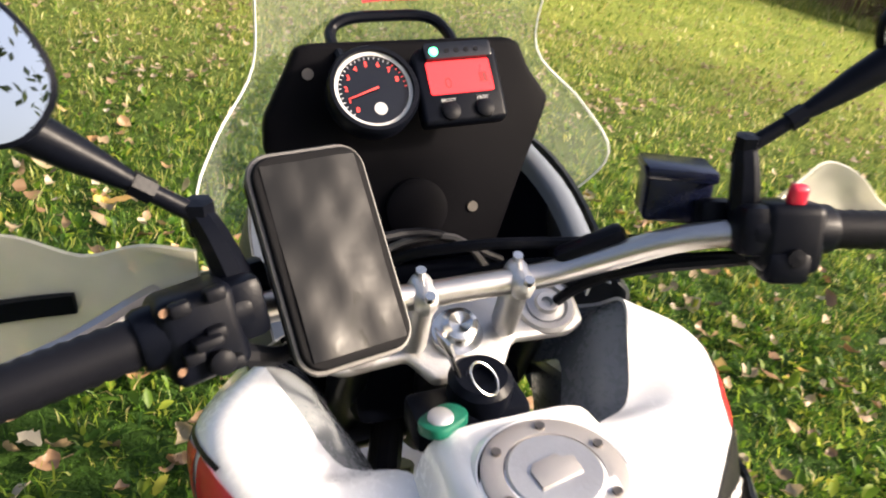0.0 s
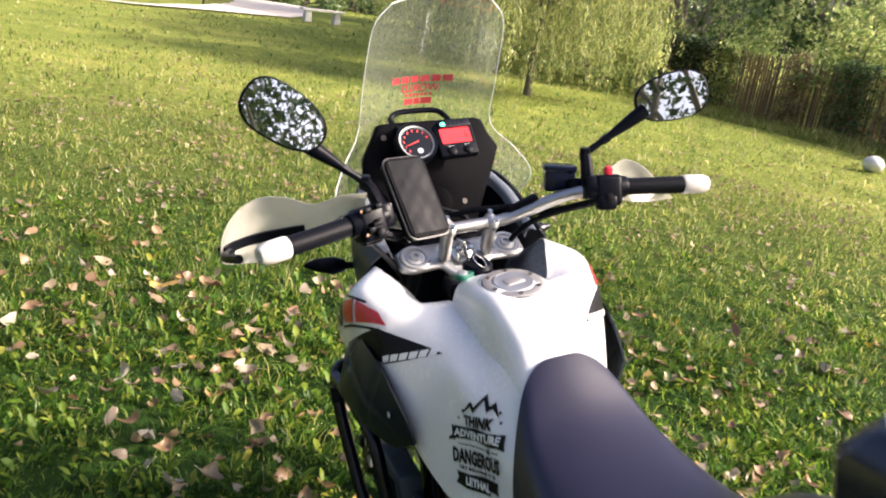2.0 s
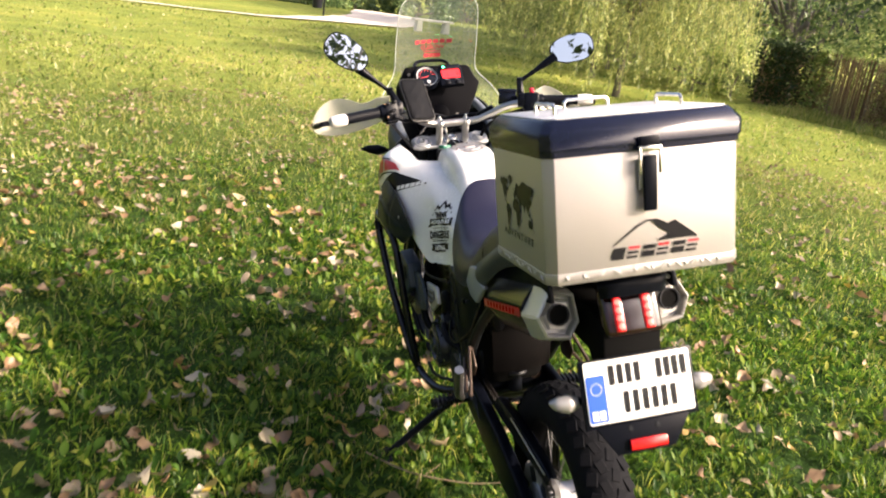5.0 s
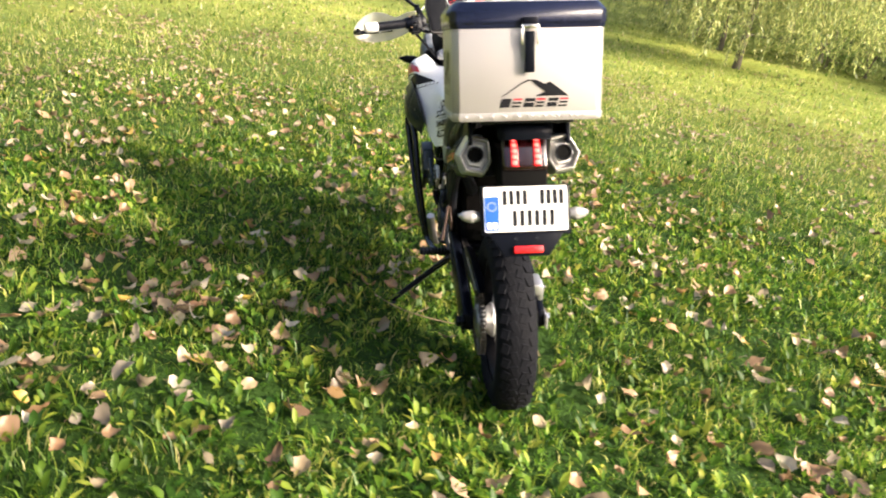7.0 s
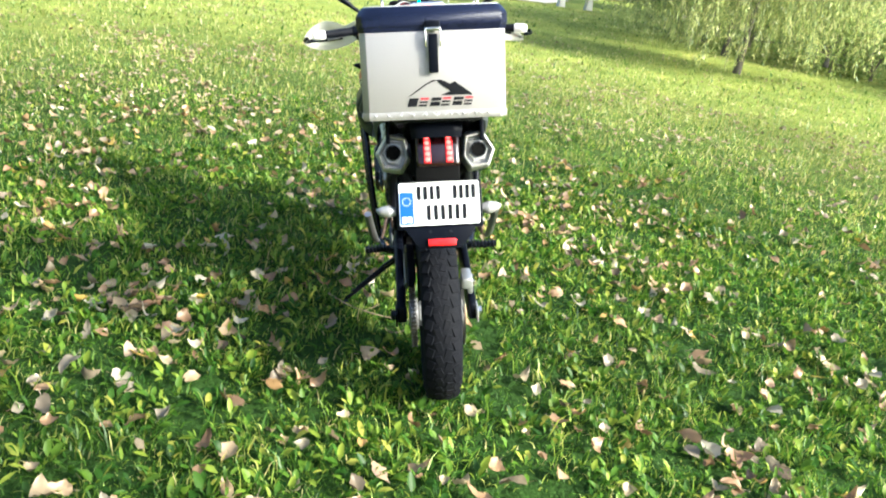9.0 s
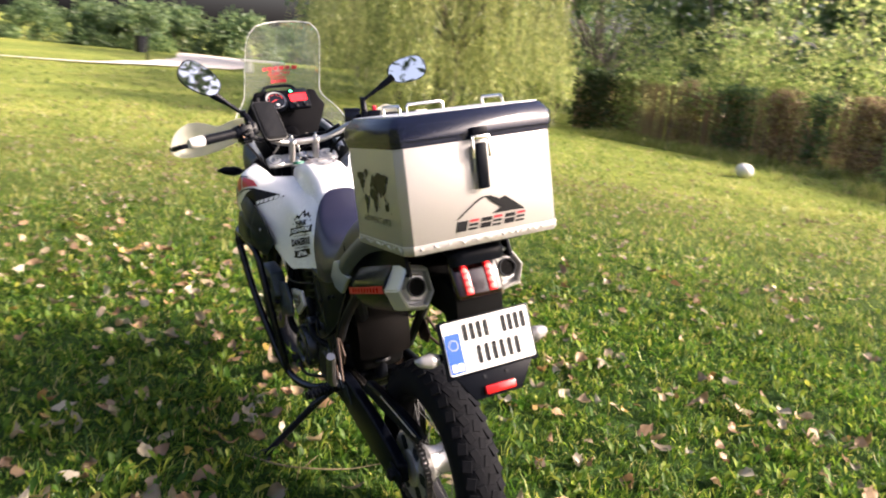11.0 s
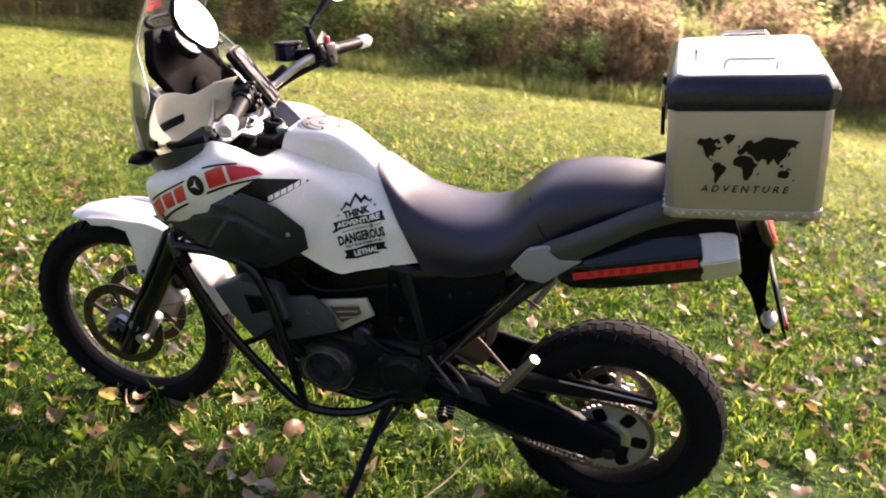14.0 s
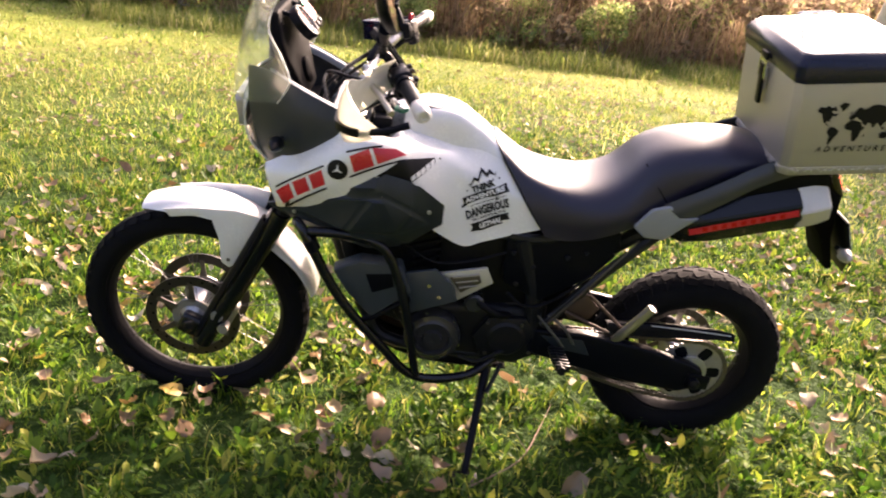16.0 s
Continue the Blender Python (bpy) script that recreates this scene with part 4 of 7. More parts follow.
# wheels
def tyre_shape(R, w, rim, blocks, knob):
    prof = [(rim, -.38 * w), (rim + .012, -.47 * w), (R - .045, -.5 * w), (R - .016, -.40 * w), (R - .003, -.20 * w), (R, 0), (R - .003, .20 * w), (R - .016, .40 * w), (R - .045, .5 * w), (rim + .012, .47 * w), (rim, .38 * w)]
    base = lathe(prof, (0, 0, 0), (1, 0, 0), n=72, closed=True)
    treads = []
    for k in range(blocks):
        for row, (x, rr, tilt, ww) in enumerate(((-.33, R - .011, -28, .20), (-.115, R - .003, -8, .17), (.115, R - .003, 8, .17), (.33, R - .011, 28, .20))):
            a = 2 * math.pi * (k + (.5 if row % 2 else 0)) / blocks
            m = Matrix.Rotation(a, 4, "X") @ pose(x * w, 0, rr, 0, tilt, 18 if row in (1, 3) else -18)
            treads.append(rbox((ww * w, 2 * math.pi * R / blocks * .66, knob * 2), m, .0012, 1))
    return base, join(*treads)


def wheel(name, label, centre, R, w, rim_r, rim_w, blocks, knob, hub_r, n_spokes):
    o = sub(bike, name)
    o["label"] = label
    o.location = centre
    carcass, tread = tyre_shape(R, w, rim_r, blocks, knob)
    part("tyre", carcass, RUBBER, o, "black dusty tyre", smooth=40)
    tagged(part("tread", tread, RUBBER, o, "rubber tread blocks"), kind="stuff")
    rim = [(rim_r + .004, -rim_w / 2), (rim_r - .008, -rim_w / 2 + .002), (rim_r - .018, -rim_w * .25), (rim_r - .022, 0), (rim_r - .018, rim_w * .25), (rim_r - .008, rim_w / 2 - .002), (rim_r + .004, rim_w / 2), (rim_r - .004, 0)]
    part("rim", lathe(rim, (0, 0, 0), (1, 0, 0), n=64, closed=True), RIMBLACK, o)
    part("rim_lip", lathe([(rim_r - .0195, -.010), (rim_r - .023, 0), (rim_r - .0195, .010), (rim_r - .018, 0)], (0, 0, 0), (1, 0, 0), n=64, closed=True), RIMBLACK, o)
    part("hub", lathe([(.02, -.085), (.028, -.08), (hub_r, -.045), (hub_r * .8, -.03), (hub_r * .7, 0), (hub_r * .8, .03), (hub_r, .045), (.028, .08), (.02, .085)], (0, 0, 0), (1, 0, 0), n=28), CAST, o)
    sp = tube([(-.038, 0, hub_r - .004), (-.004, .06, rim_r - .02)], .0011, n=5, smooth=False)
    sp2 = tube([(.038, 0, hub_r - .004), (.004, .06, rim_r - .02)], .0011, n=5, smooth=False)
    for k in range(n_spokes):
        shape = sp if k % 2 else sp2
        turned = Matrix.Rotation(2 * math.pi * k / n_spokes, 4, "X")
        if k % 4 > 1:
            turned = turned @ Matrix.Diagonal((1, -1, 1, 1))
        part("spoke", moved(shape, turned), SPOKE, o)
    return o


def disc(parent, x, r, holes, name="brake_disc"):
    ring = lathe([(r, -.0025), (r, .0025), (r * .78, .0025), (r * .78, -.0025)], (x, 0, 0), (1, 0, 0), n=48, closed=True)
    ob = part(name, ring, DISCDARK, parent, "drilled steel brake disc")
    hub = part("carrier", lathe([(r * .44, -.003), (r * .44, .003), (r * .28, .003), (r * .28, -.003)], (x, 0, 0), (1, 0, 0), n=24, closed=True), CASTDULL, ob)
    for k in range(6):
        part("carrier_arm", prism([(-.011, r * .38), (.013, r * .40), (.008, r * .62), (.012, r * .84), (-.004, r * .84), (-.006, r * .62)], .006, Matrix.Translation((x, 0, 0)) @ Matrix.Rotation(2 * math.pi * k / 6, 4, "X") @ frame_of((-.003, 0, 0), (0, 1, 0), (0, 0, 1))), DISCMETAL, ob)
    dots = [lathe([(.0045, 0), (0, .0004)], (x + (-.0029 if x < 0 else .0029), r * (.84 + .06 * (k % 3)) * math.cos(k * .262), r * (.84 + .06 * (k % 3)) * math.sin(k * .262)), (1 if x > 0 else -1, 0, 0), n=6) for k in range(24)]
    tagged(part("drillings", join(*dots), BLACK, ob), kind="stuff")
    return ob


front = wheel("front_wheel", "spoked front wheel with a dusty knobbly tyre", (0, 1.542, .331), .341, .092, .274, .06, 48, .003, .045, 36)
disc(front, -.066, .142, 24)
disc(front, .066, .142, 24)
rear = wheel("rear_wheel", "spoked rear wheel with a wide dusty tyre", (0, .012, .308), .304, .130, .208, .09, 40, .003, .06, 32)
disc(rear, .085, .118, 24)
caliper = part("brake_caliper", join(rbox((.036, .078, .044), pose(.100, .0, .438, 8), .008), rbox((.018, .050, .060), pose(.112, -.012, .425, 8), .006)), CAST, bike, "pale cast brake caliper over the rear disc")
for y in (-.024, .022):
    part("bolt", lathe([(.008, 0), (.008, .006), (.004, .008), (0, .006)], (.120, y, .438), (1, 0, 0), n=6), STEEL, caliper)

# front end
FORK = Vector((0, .42, -.835)).normalized()
for s in (-1, 1):
    top, low = Vector((s * .1, 1.108, 1.055)), Vector((s * .1, 1.509, .270))
    leg = part("fork_leg", tube([tuple(top + FORK * .03), tuple(top + FORK * .42)], .0225, n=16, smooth=False), FRAMEMAT, bike, "black telescopic fork leg")
    part("fork_slider", tube([tuple(top + FORK * .36), tuple(top + FORK * .6), tuple(low)], [.031, .034, .030], n=16, smooth=False), GLOSSBLACK, leg)
    part("fork_guard", sheet_of([[tuple(top + FORK * a + Vector((s * .036 * math.sin(b), .036 * math.cos(b) * .9 + .004, .018 * math.cos(b)))) for b in (-.9, -.3, .3, .9)] for a in (.40, .55, .70, .86)], 3, 4, .003 * -s), BLACK, leg)
    part("fork_foot", join(rbox((.042, .10, .07), pose(s * .095, 1.526, .318, 27), .014, 3), lathe([(.020, -.02), (.020, .014), (.014, .018), (0, .018)], (s * .108, 1.542, .331), (s, 0, 0), n=18)), GLOSSBLACK, leg)
    part("fork_cap", lathe([(.020, -.01), (.020, .002), (.013, .004), (.011, .008), (.006, .008), (.005, .003), (0, .003)], (s * .102, 1.108, 1.042), tuple(-FORK), n=20), CAST, leg)
    cal = part("brake_caliper", join(rbox((.05, .075, .11), pose(s * .075, 1.449, .361, 27), .016, 3), lathe([(.018, -.03), (.018, .03), (.0, .03)], (s * .10, 1.454, .381), (s, 0, 0), n=14), lathe([(.016, -.03), (.016, .03), (.0, .03)], (s * .10, 1.439, .336), (s, 0, 0), n=14)), CASTDULL, bike, "grey brake caliper")
    part("brake_hose", tube([(s * .08, 1.444, .415), (s * .13, 1.41, .50), (s * .12, 1.30, .72), (s * .06, 1.20, .95)], .005, n=8), BLACK, bike)

# front mudguard
ARC = []
for ang, half, R, fall in ((72, .055, .405, .010), (84, .074, .412, .03), (98, .080, .415, .035), (112, .082, .415, .035), (128, .080, .412, .03), (145, .074, .405, .02), (160, .066, .398, .012)):
    a = radians(ang)
    row = []
    for k, q in ((-1, 1), (-.8, .35), (-.4, .06), (0, 0), (.4, .06), (.8, .35), (1, 1)):
        r = R - fall * 1.0 * q
        row.append((k * half, 1.548 + r * math.cos(a), .305 + r * math.sin(a)))
    ARC.append(row)
fender = part("front_mudguard", join(sheet_of(ARC[:5], 5, 3, 0.003)), WHITE, bike, "glossy white front mudguard", smooth=60)
part("rear_section", sheet_of(ARC[4:], 4, 3, 0.003), WHITE, fender)
SKIRT = [(1.605, .700), (1.582, .678), (1.50, .690), (1.468, .680), (1.450, .62), (1.446, .545), (1.425, .528), (1.395, .545), (1.36, .61), (1.335, .70), (1.40, .715), (1.52, .712)]
for s in (-1, 1):
    m = frame_of((s * .083, 0, 0), (0, 1, 0), (0, 0, 1))
    poly = list(reversed(SKIRT))
    part("skirt", prism(poly, .005, m @ pose(0, 0, -.0025), bevel=.0015), WHITE, fender)
    part("rivet", lathe([(.006, 0), (.005, .003), (0, .003)], (s * .087, 1.425, .555), (s, 0, 0), n=10), DISCMETAL, fender)

# steering: yokes, bar, controls
yoke = part("top_yoke", join(prism([(-.140, -.022), (-.118, -.032), (-.056, -.028), (-.036, -.058), (.036, -.058), (.056, -.028), (.118, -.032), (.140, -.022), (.140, .022), (.118, .036), (-.118, .036), (-.140, .022)], .016, pose(0, 1.114, 1.026, 27), bevel=.007, segs=3), *[lathe([(.033, 0), (.033, .006), (.030, .010), (.024, .010), (.022, .006), (0, .006)], (x, 1.112, 1.036), tuple(-FORK), n=24) for x in (-.102, .102)]), CAST, bike, "silver cast top yoke")
part("stem_nut", lathe([(.026, 0), (.026, .006), (.018, .007), (.018, .022), (.012, .025), (0, .020)], (-.002, 1.092, 1.038), tuple(-FORK), n=24), STEEL, yoke)
part("lower_yoke", rbox((.25, .06, .03), pose(0, 1.205, .845, 27), .008), FRAMEMAT, bike)
part("steering_head", tube([(0, 1.09, 1.03), (0, 1.20, .82)], .032, n=14, smooth=False), FRAMEMAT, bike)
BAR = [(-.397, .918, 1.179), (-.28, .953, 1.186), (-.185, 1.0, 1.167), (-.12, 1.045, 1.130), (-.07, 1.062, 1.112), (0, 1.064, 1.110), (.07, 1.062, 1.112), (.12, 1.045, 1.130), (.188, 1.006, 1.165), (.285, .962, 1.180), (.410, .928, 1.178)]
bar = part("handlebar", tube(BAR, .0125, n=14, res=5), BARMETAL, bike, "bare aluminium handlebar")
for s in (-1, 1):
    cl = part("bar_clamp", join(rbox((.022, .030, .080), pose(s * .047, 1.078, 1.072, 20), .010, 3), rbox((.024, .042, .028), pose(s * .047, 1.062, 1.112, 20), .012, 3)), CAST, yoke)
    for dy in (-.014, .014):
        part("clamp_bolt", lathe([(.005, 0), (.005, .006), (0, .006)], (s * .047, 1.056 + dy, 1.124 + .36 * dy), (0, -.34, .94), n=8), STEEL, cl)
    e0, e1 = (Vector((-.398, .918, 1.179)), Vector((-.270, .955, 1.187))) if s < 0 else (Vector((.411, .928, 1.178)), Vector((.283, .963, 1.181)))
    u = (e0 - e1).normalized()
    ribs = [(.0165 + (.0012 if k % 2 else 0), .128 * k / 22) for k in range(23)]
    part("grip", lathe([(.013, 0), *ribs, (.013, .128)], tuple(e1), tuple(u), n=18), GRIPMAT, bike, "ribbed black rubber grip")
    part("bar_end", lathe([(.018, 0), (.0195, .004), (.0195, .03), (.018, .045), (.014, .052), (.008, .053), (.007, .049), (0, .049)], tuple(e1 + u * .128), tuple(u), n=20), ENDWHITE, bike, "white plastic bar end")
    c = e1 - u * .03
    mm = frame_of(tuple(c), tuple(u), (0, .3, 1))
    box_m = mm @ pose(0, -.006, 0)
    sw = part("switch_housing", join(rbox((.056, .062, .046), box_m, .010, 3), lathe([(.021, -.035), (.022, -.03), (.022, .036), (.020, .04)], tuple(c), tuple(u), n=18), rbox((.04, .03, .03), mm @ pose(-.004, -.03, .012), .008)), BLACK, bike, "black switch housing")
    if s > 0:
        part("kill_switch", rbox((.017, .020, .012), mm @ pose(.0, .032, .014, 20), .005, 3), REDPLASTIC, sw, "red engine stop switch")
        part("start_button", lathe([(.008, 0), (.008, .004), (0, .005)], tuple(mm @ Vector((0, -.02, .024))), tuple(mm.to_3x3() @ Vector((0, 0, 1))), n=12), GRIPMAT, sw)
    else:
        for k, (a, b) in enumerate(((-.012, .022), (.012, .020), (-.006, -.004), (.012, -.014), (-.012, -.028))):
            part("button", rbox((.014, .010, .012), mm @ pose(a, b, -.025), .003), GRIPMAT, sw)
        for b in (-.03, .03):
            part("screw", lathe([(.003, 0), (.003, .002), (0, .002)], tuple(mm @ Vector((.022, b * .7, -.024))), tuple(mm.to_3x3() @ Vector((0, 0, -1))), n=8), RUST, sw)
        part("horn_button", lathe([(.009, 0), (.009, .005), (.006, .007), (0, .007)], tuple(mm @ Vector((-.004, -.024, -.026))), tuple(mm.to_3x3() @ Vector((0, 0, -1))), n=14), GRIPMAT, sw)
        part("indicator_switch", rbox((.020, .008, .016), mm @ pose(.002, -.006, -.030), .003), GRIPMAT, sw)
        part("cable_boot", tube([tuple(mm @ Vector((-.02, -.03, -.01))), tuple(mm @ Vector((-.05, -.045, -.005))), tuple(mm @ Vector((-.085, -.04, .01)))], [.009, .007, .005], n=8), GRIPMAT, sw)
    # lever and perch
    perch = e1 - u * .062
    lev = part("lever_perch", join(rbox((.03, .045, .04), frame_of(tuple(perch), tuple(u), (0, .3, 1)), .008), rbox((.05, .04, .022), frame_of(tuple(perch + Vector((0, .035, -.01))), tuple(u), (0, .3, 1)), .006)), BLACK, bike)
    part("lever", tube([tuple(perch + Vector((0, .05, -.01))), tuple(perch + u * .05 + Vector((0, .075, -.012))), tuple(perch + u * .12 + Vector((0, .062, -.02))), tuple(perch + u * .185 + Vector((0, .055, -.024)))], [.009, .008, .006, .0075], n=8), BARMETAL if s < 0 else BLACK, lev)
    # mirror
    base = perch + Vector((0, .012, .012))
    joint = Vector((s * .228, 1.012, 1.243))
    mc = Vector((-.364, .995, 1.378)) if s < 0 else Vector((.406, .985, 1.345))
    nrm = Vector((.0, -.95, .27)).normalized() if s < 0 else Vector((-.30, -.94, .20)).normalized()
    along = Vector((.74, 0, -.62)) if s < 0 else Vector((.97, 0, .13))
    mfm = frame_of(tuple(mc), tuple(along - nrm * along.dot(nrm)), tuple(nrm.cross(along)))
    mir = sub(bike, "mirror")
    mir["label"] = "black rear-view mirror on a jointed stem"
    egg = [(.076 * math.copysign(abs(math.cos(t)) ** .8, math.cos(t)), .047 * math.copysign(abs(math.sin(t)) ** .8, math.sin(t)) * (1 + .12 * math.cos(t) * (1 if s > 0 else -1))) for t in [2 * math.pi * k / 40 for k in range(40)]]
    shell = [(.95, -.0005, 0), (1.0, -.004, 0), (1.0, -.010, 0), (.86, -.022, 0), (.5, -.031, 0)]
    vs = [tuple(mfm @ Vector((x * k, y * k, h + .004))) for k, h, _ in shell for x, y in egg]
    fs = [(i * 40 + j, i * 40 + (j + 1) % 40, (i + 1) * 40 + (j + 1) % 40, (i + 1) * 40 + j) for i in range(4) for j in range(40)] + [tuple(160 + j for j in range(40))]
    fs = [tuple(reversed(f)) for f in fs]
    part("mirror_housing", (vs, fs), BLACK, mir)
    part("mirror_glass", ([tuple(mfm @ Vector((x * .955, y * .955, .0022))) for x, y in egg], [tuple(range(40))]), MIRROR, mir, "reflecting mirror glass", smooth=0)
    low = mc + (Vector((.035, 0, -.050)) if s < 0 else Vector((-.058, 0, -.022))) - nrm * .012
    part("mirror_stem", join(tube([tuple(joint), tuple(joint.lerp(low, .12)), tuple(joint.lerp(low, .36)), tuple(joint.lerp(low, .7)), tuple(low)], [.007, .007, .0065, .0125, .0155], n=12, smooth=False), lathe([(.011, -.012), (.011, .012), (0, .013)], tuple(joint), (0, 0, 1), n=6), lathe([(.009, -.008), (.009, .008)], tuple(joint.lerp(low, .34)), tuple(low - joint), n=6)), BLACK, mir)
    part("mirror_bracket", tube([tuple(base), tuple(base.lerp(joint, .6) + Vector((0, 0, .004))), tuple(joint)], [.014, .012, .010], n=8), BLACK, mir)
    # hand guard
    HG = [(.25, .985, 1.165, 1.200), (.285, 1.0, 1.150, 1.212), (.32, 1.012, 1.135, 1.220), (.355, 1.016, 1.125, 1.208), (.385, 1.020, 1.120, 1.188), (.41, 1.022, 1.115, 1.165), (.44, 1.025, 1.115, 1.145), (.46, 1.02, 1.118, 1.132)] if s > 0 else [(.235, .985, 1.165, 1.232), (.272, 1.022, 1.140, 1.222), (.315, 1.055, 1.118, 1.202), (.36, 1.072, 1.104, 1.216), (.405, 1.078, 1.098, 1.220), (.445, 1.068, 1.104, 1.205), (.475, 1.040, 1.118, 1.180), (.488, 1.005, 1.135, 1.160)]
    rows = [[(s * x, y, lo), (s * x, y + .012, lo + (hi - lo) * .35), (s * x, y + .010, lo + (hi - lo) * .7), (s * x, y - .004, hi)] for x, y, lo, hi in HG]
    hg = part("hand_guard", sheet_of(rows, 4, 4, .0025 * s), SMOKE, bike, "translucent cream plastic hand guard", smooth=60)
    hg.visible_shadow = True
    slot = [[(s * x, y + .006, z), (s * x, y + .006, z + .017)] for x, y, z in (((.33, 1.064, 1.142), (.38, 1.076, 1.136), (.43, 1.076, 1.132), (.462, 1.056, 1.132), (.478, 1.03, 1.134)) if s < 0 else ((.34, 1.024, 1.140), (.38, 1.028, 1.134), (.41, 1.030, 1.130), (.435, 1.032, 1.124), (.45, 1.03, 1.122)))]
    part("slot_trim", sheet_of(slot, 4, 2, .014 * s), BLACK, hg)
    part("guard_bracket", tube([(s * .47, .935, 1.165), (s * .485, .99, 1.15), (s * .47, 1.04, 1.14)], .008, n=8), BLACK, hg)

res = part("brake_reservoir", join(rbox((.060, .050, .044), pose(.200, 1.062, 1.180, -8, 3, -22), .005), rbox((.066, .056, .012), pose(.200, 1.062, 1.206, -8, 3, -22), .004)), BLUEBLACK, bike, "dark brake fluid reservoir")
for k, pts in enumerate(([(.19, 1.03, 1.15), (.12, 1.08, 1.13), (.02, 1.12, 1.12), (-.05, 1.17, 1.08), (-.06, 1.2, .98)], [(.25, .965, 1.16), (.16, 1.05, 1.12), (.05, 1.12, 1.09), (-.02, 1.17, 1.03)], [(-.24, .975, 1.17), (-.15, 1.08, 1.15), (-.02, 1.16, 1.12), (.08, 1.18, 1.06)], [(.26, .96, 1.16), (.14, 1.06, 1.10), (.10, 1.14, 1.0)], [(-.25, .965, 1.16), (-.17, 1.08, 1.06), (-.1, 1.15, .96)])):
    part("cable", tube(pts, (.006, .0055, .005, .006, .005)[k], n=8, res=5), GRIPMAT, bike)
part("cable_clip", rbox((.07, .022, .026), pose(.115, 1.055, 1.138, 0, -28, -20), .008), BLACK, bike)

# phone pouch on the bar
pouch = thing("phone_pouch", "black zipped phone pouch with a creased clear window on the handlebar", "phone case", LEAN)
pm = frame_of((-.142, .985, 1.212), (.0765, .022, -.006), (-.0325, .082, .112))
part("pouch_body", prism(rounded(.088, .156, .016, 5), .024, pm @ pose(0, 0, -.018), bevel=.006, segs=3), CLOTH, pouch)
part("piping", tube([tuple(pm @ Vector((x, y, -.001))) for x, y in rounded(.090, .158, .017, 5)] + [tuple(pm @ Vector((.045, .0625, -.001)))], .0026, n=6, smooth=False), PIPING, pouch)
grid = [[tuple(pm @ Vector((-.0375 + .075 * i / 8, -.071 + .142 * j / 14, .0065 + .0011 * math.sin(.95 * i + .18 * j) * math.sin(.37 * j + .25 * i + 1) + .0003 * math.sin(2.1 * i - .9 * j) * math.sin(.8 * j + .5 * i)))) for i in range(9)] for j in range(15)]
part("pouch_window", sheet_of(grid, 2, 2, .001), POUCH, pouch, "creased clear film window", smooth=80)
part("mount", tube([tuple(pm @ Vector((0, -.02, -.018))), (-.155, 1.02, 1.175), (-.16, 1.02, 1.15)], .012, n=10), BLACK, pouch)

# dash, fairing, windscreen
dash_m = frame_of((.0, 1.244, 1.180), (1, 0, 0), (0, .30, .95))
dash = part("dash_panel", prism([(-.085, -.125), (.085, -.125), (.121, -.046), (.143, -.003), (.160, .036), (.138, .068), (.127, .098), (.112, .104), (-.100, .110), (-.114, .108), (-.124, .088), (-.153, .040), (-.156, .007), (-.118, -.050)], .03, dash_m @ pose(0, 0, -.03), bevel=.008, segs=3), DASHBLACK, bike, "black dash panel")
part("socket_cover", lathe([(.034, 0), (.034, .008), (.028, .012), (0, .012)], tuple(dash_m @ Vector((-.005, -.07, 0))), tuple(dash_m.to_3x3() @ Vector((0, 0, 1))), n=28), DASHBLACK, dash)
for x, y in ((-.105, .080), (.060, -.075)):
    part("screw", lathe([(.006, 0), (.006, .002), (0, .002)], tuple(dash_m @ Vector((x, y, 0))), tuple(dash_m.to_3x3() @ Vector((0, 0, 1))), n=10), DISCMETAL, dash)
im = frame_of((.008, 1.220, 1.252), (1, .02, 0), (0, .66, .75))
inst = part("instrument_unit", join(prism([(-.015, -.048), (.088, -.048), (.090, .040), (.078, .046), (-.006, .046), (-.015, .035)], .022, im @ pose(0, 0, -.022), bevel=.006, segs=3), lathe([(.052, -.022), (.053, 0), (.050, .006), (.0455, .006), (.044, -.001)], tuple(im @ Vector((-.066, .0, 0))), tuple(im.to_3x3() @ Vector((0, 0, 1))), n=40, closed=True)), BLACK, bike, "black instrument unit")
iw = im.to_3x3() @ Vector((0, 0, 1))
tach = part("tachometer", lathe([(.0445, -.004), (.0445, -.002), (0, -.002)], tuple(im @ Vector((-.066, 0, 0))), tuple(iw), n=40), GLOSSBLACK, inst, "round black tachometer with red figures")
part("dial_ring", lathe([(.0445, 0), (.0445, .0015), (.0405, .0005), (.0405, -.001)], tuple(im @ Vector((-.066, 0, 0))), tuple(iw), n=48, closed=True), DIALRING, tach)
for k in range(9):
    a = radians(225 - 270 * k / 10.5)
    part("dial_figure", moved(text_shape(str(k), .0085, bold=.0002), im @ pose(-.066 + .031 * math.cos(a), .031 * math.sin(a), -.0012)), DIALRED, tach, smooth=0)
    for q in range(3):
        b = radians(225 - 270 * (k + q / 3) / 10.5)
        part("dial_tick", moved(([(.0365, -.0005, 0), (.0395, -.0005, 0), (.0395, .0005, 0), (.0365, .0005, 0)], [(0, 1, 2, 3)]), im @ pose(-.066, 0, -.0012, 0, 0, math.degrees(b))), DIALRING if k < 7 else DIALRED, tach, smooth=0)
part("needle", moved(([(-.006, -.0012, 0), (.030, -.0005, 0), (.030, .0005, 0), (-.006, .0012, 0)], [(0, 1, 2, 3)]), im @ pose(-.066, 0, .0015, 0, 0, 197)), DIALRED, tach, smooth=0)
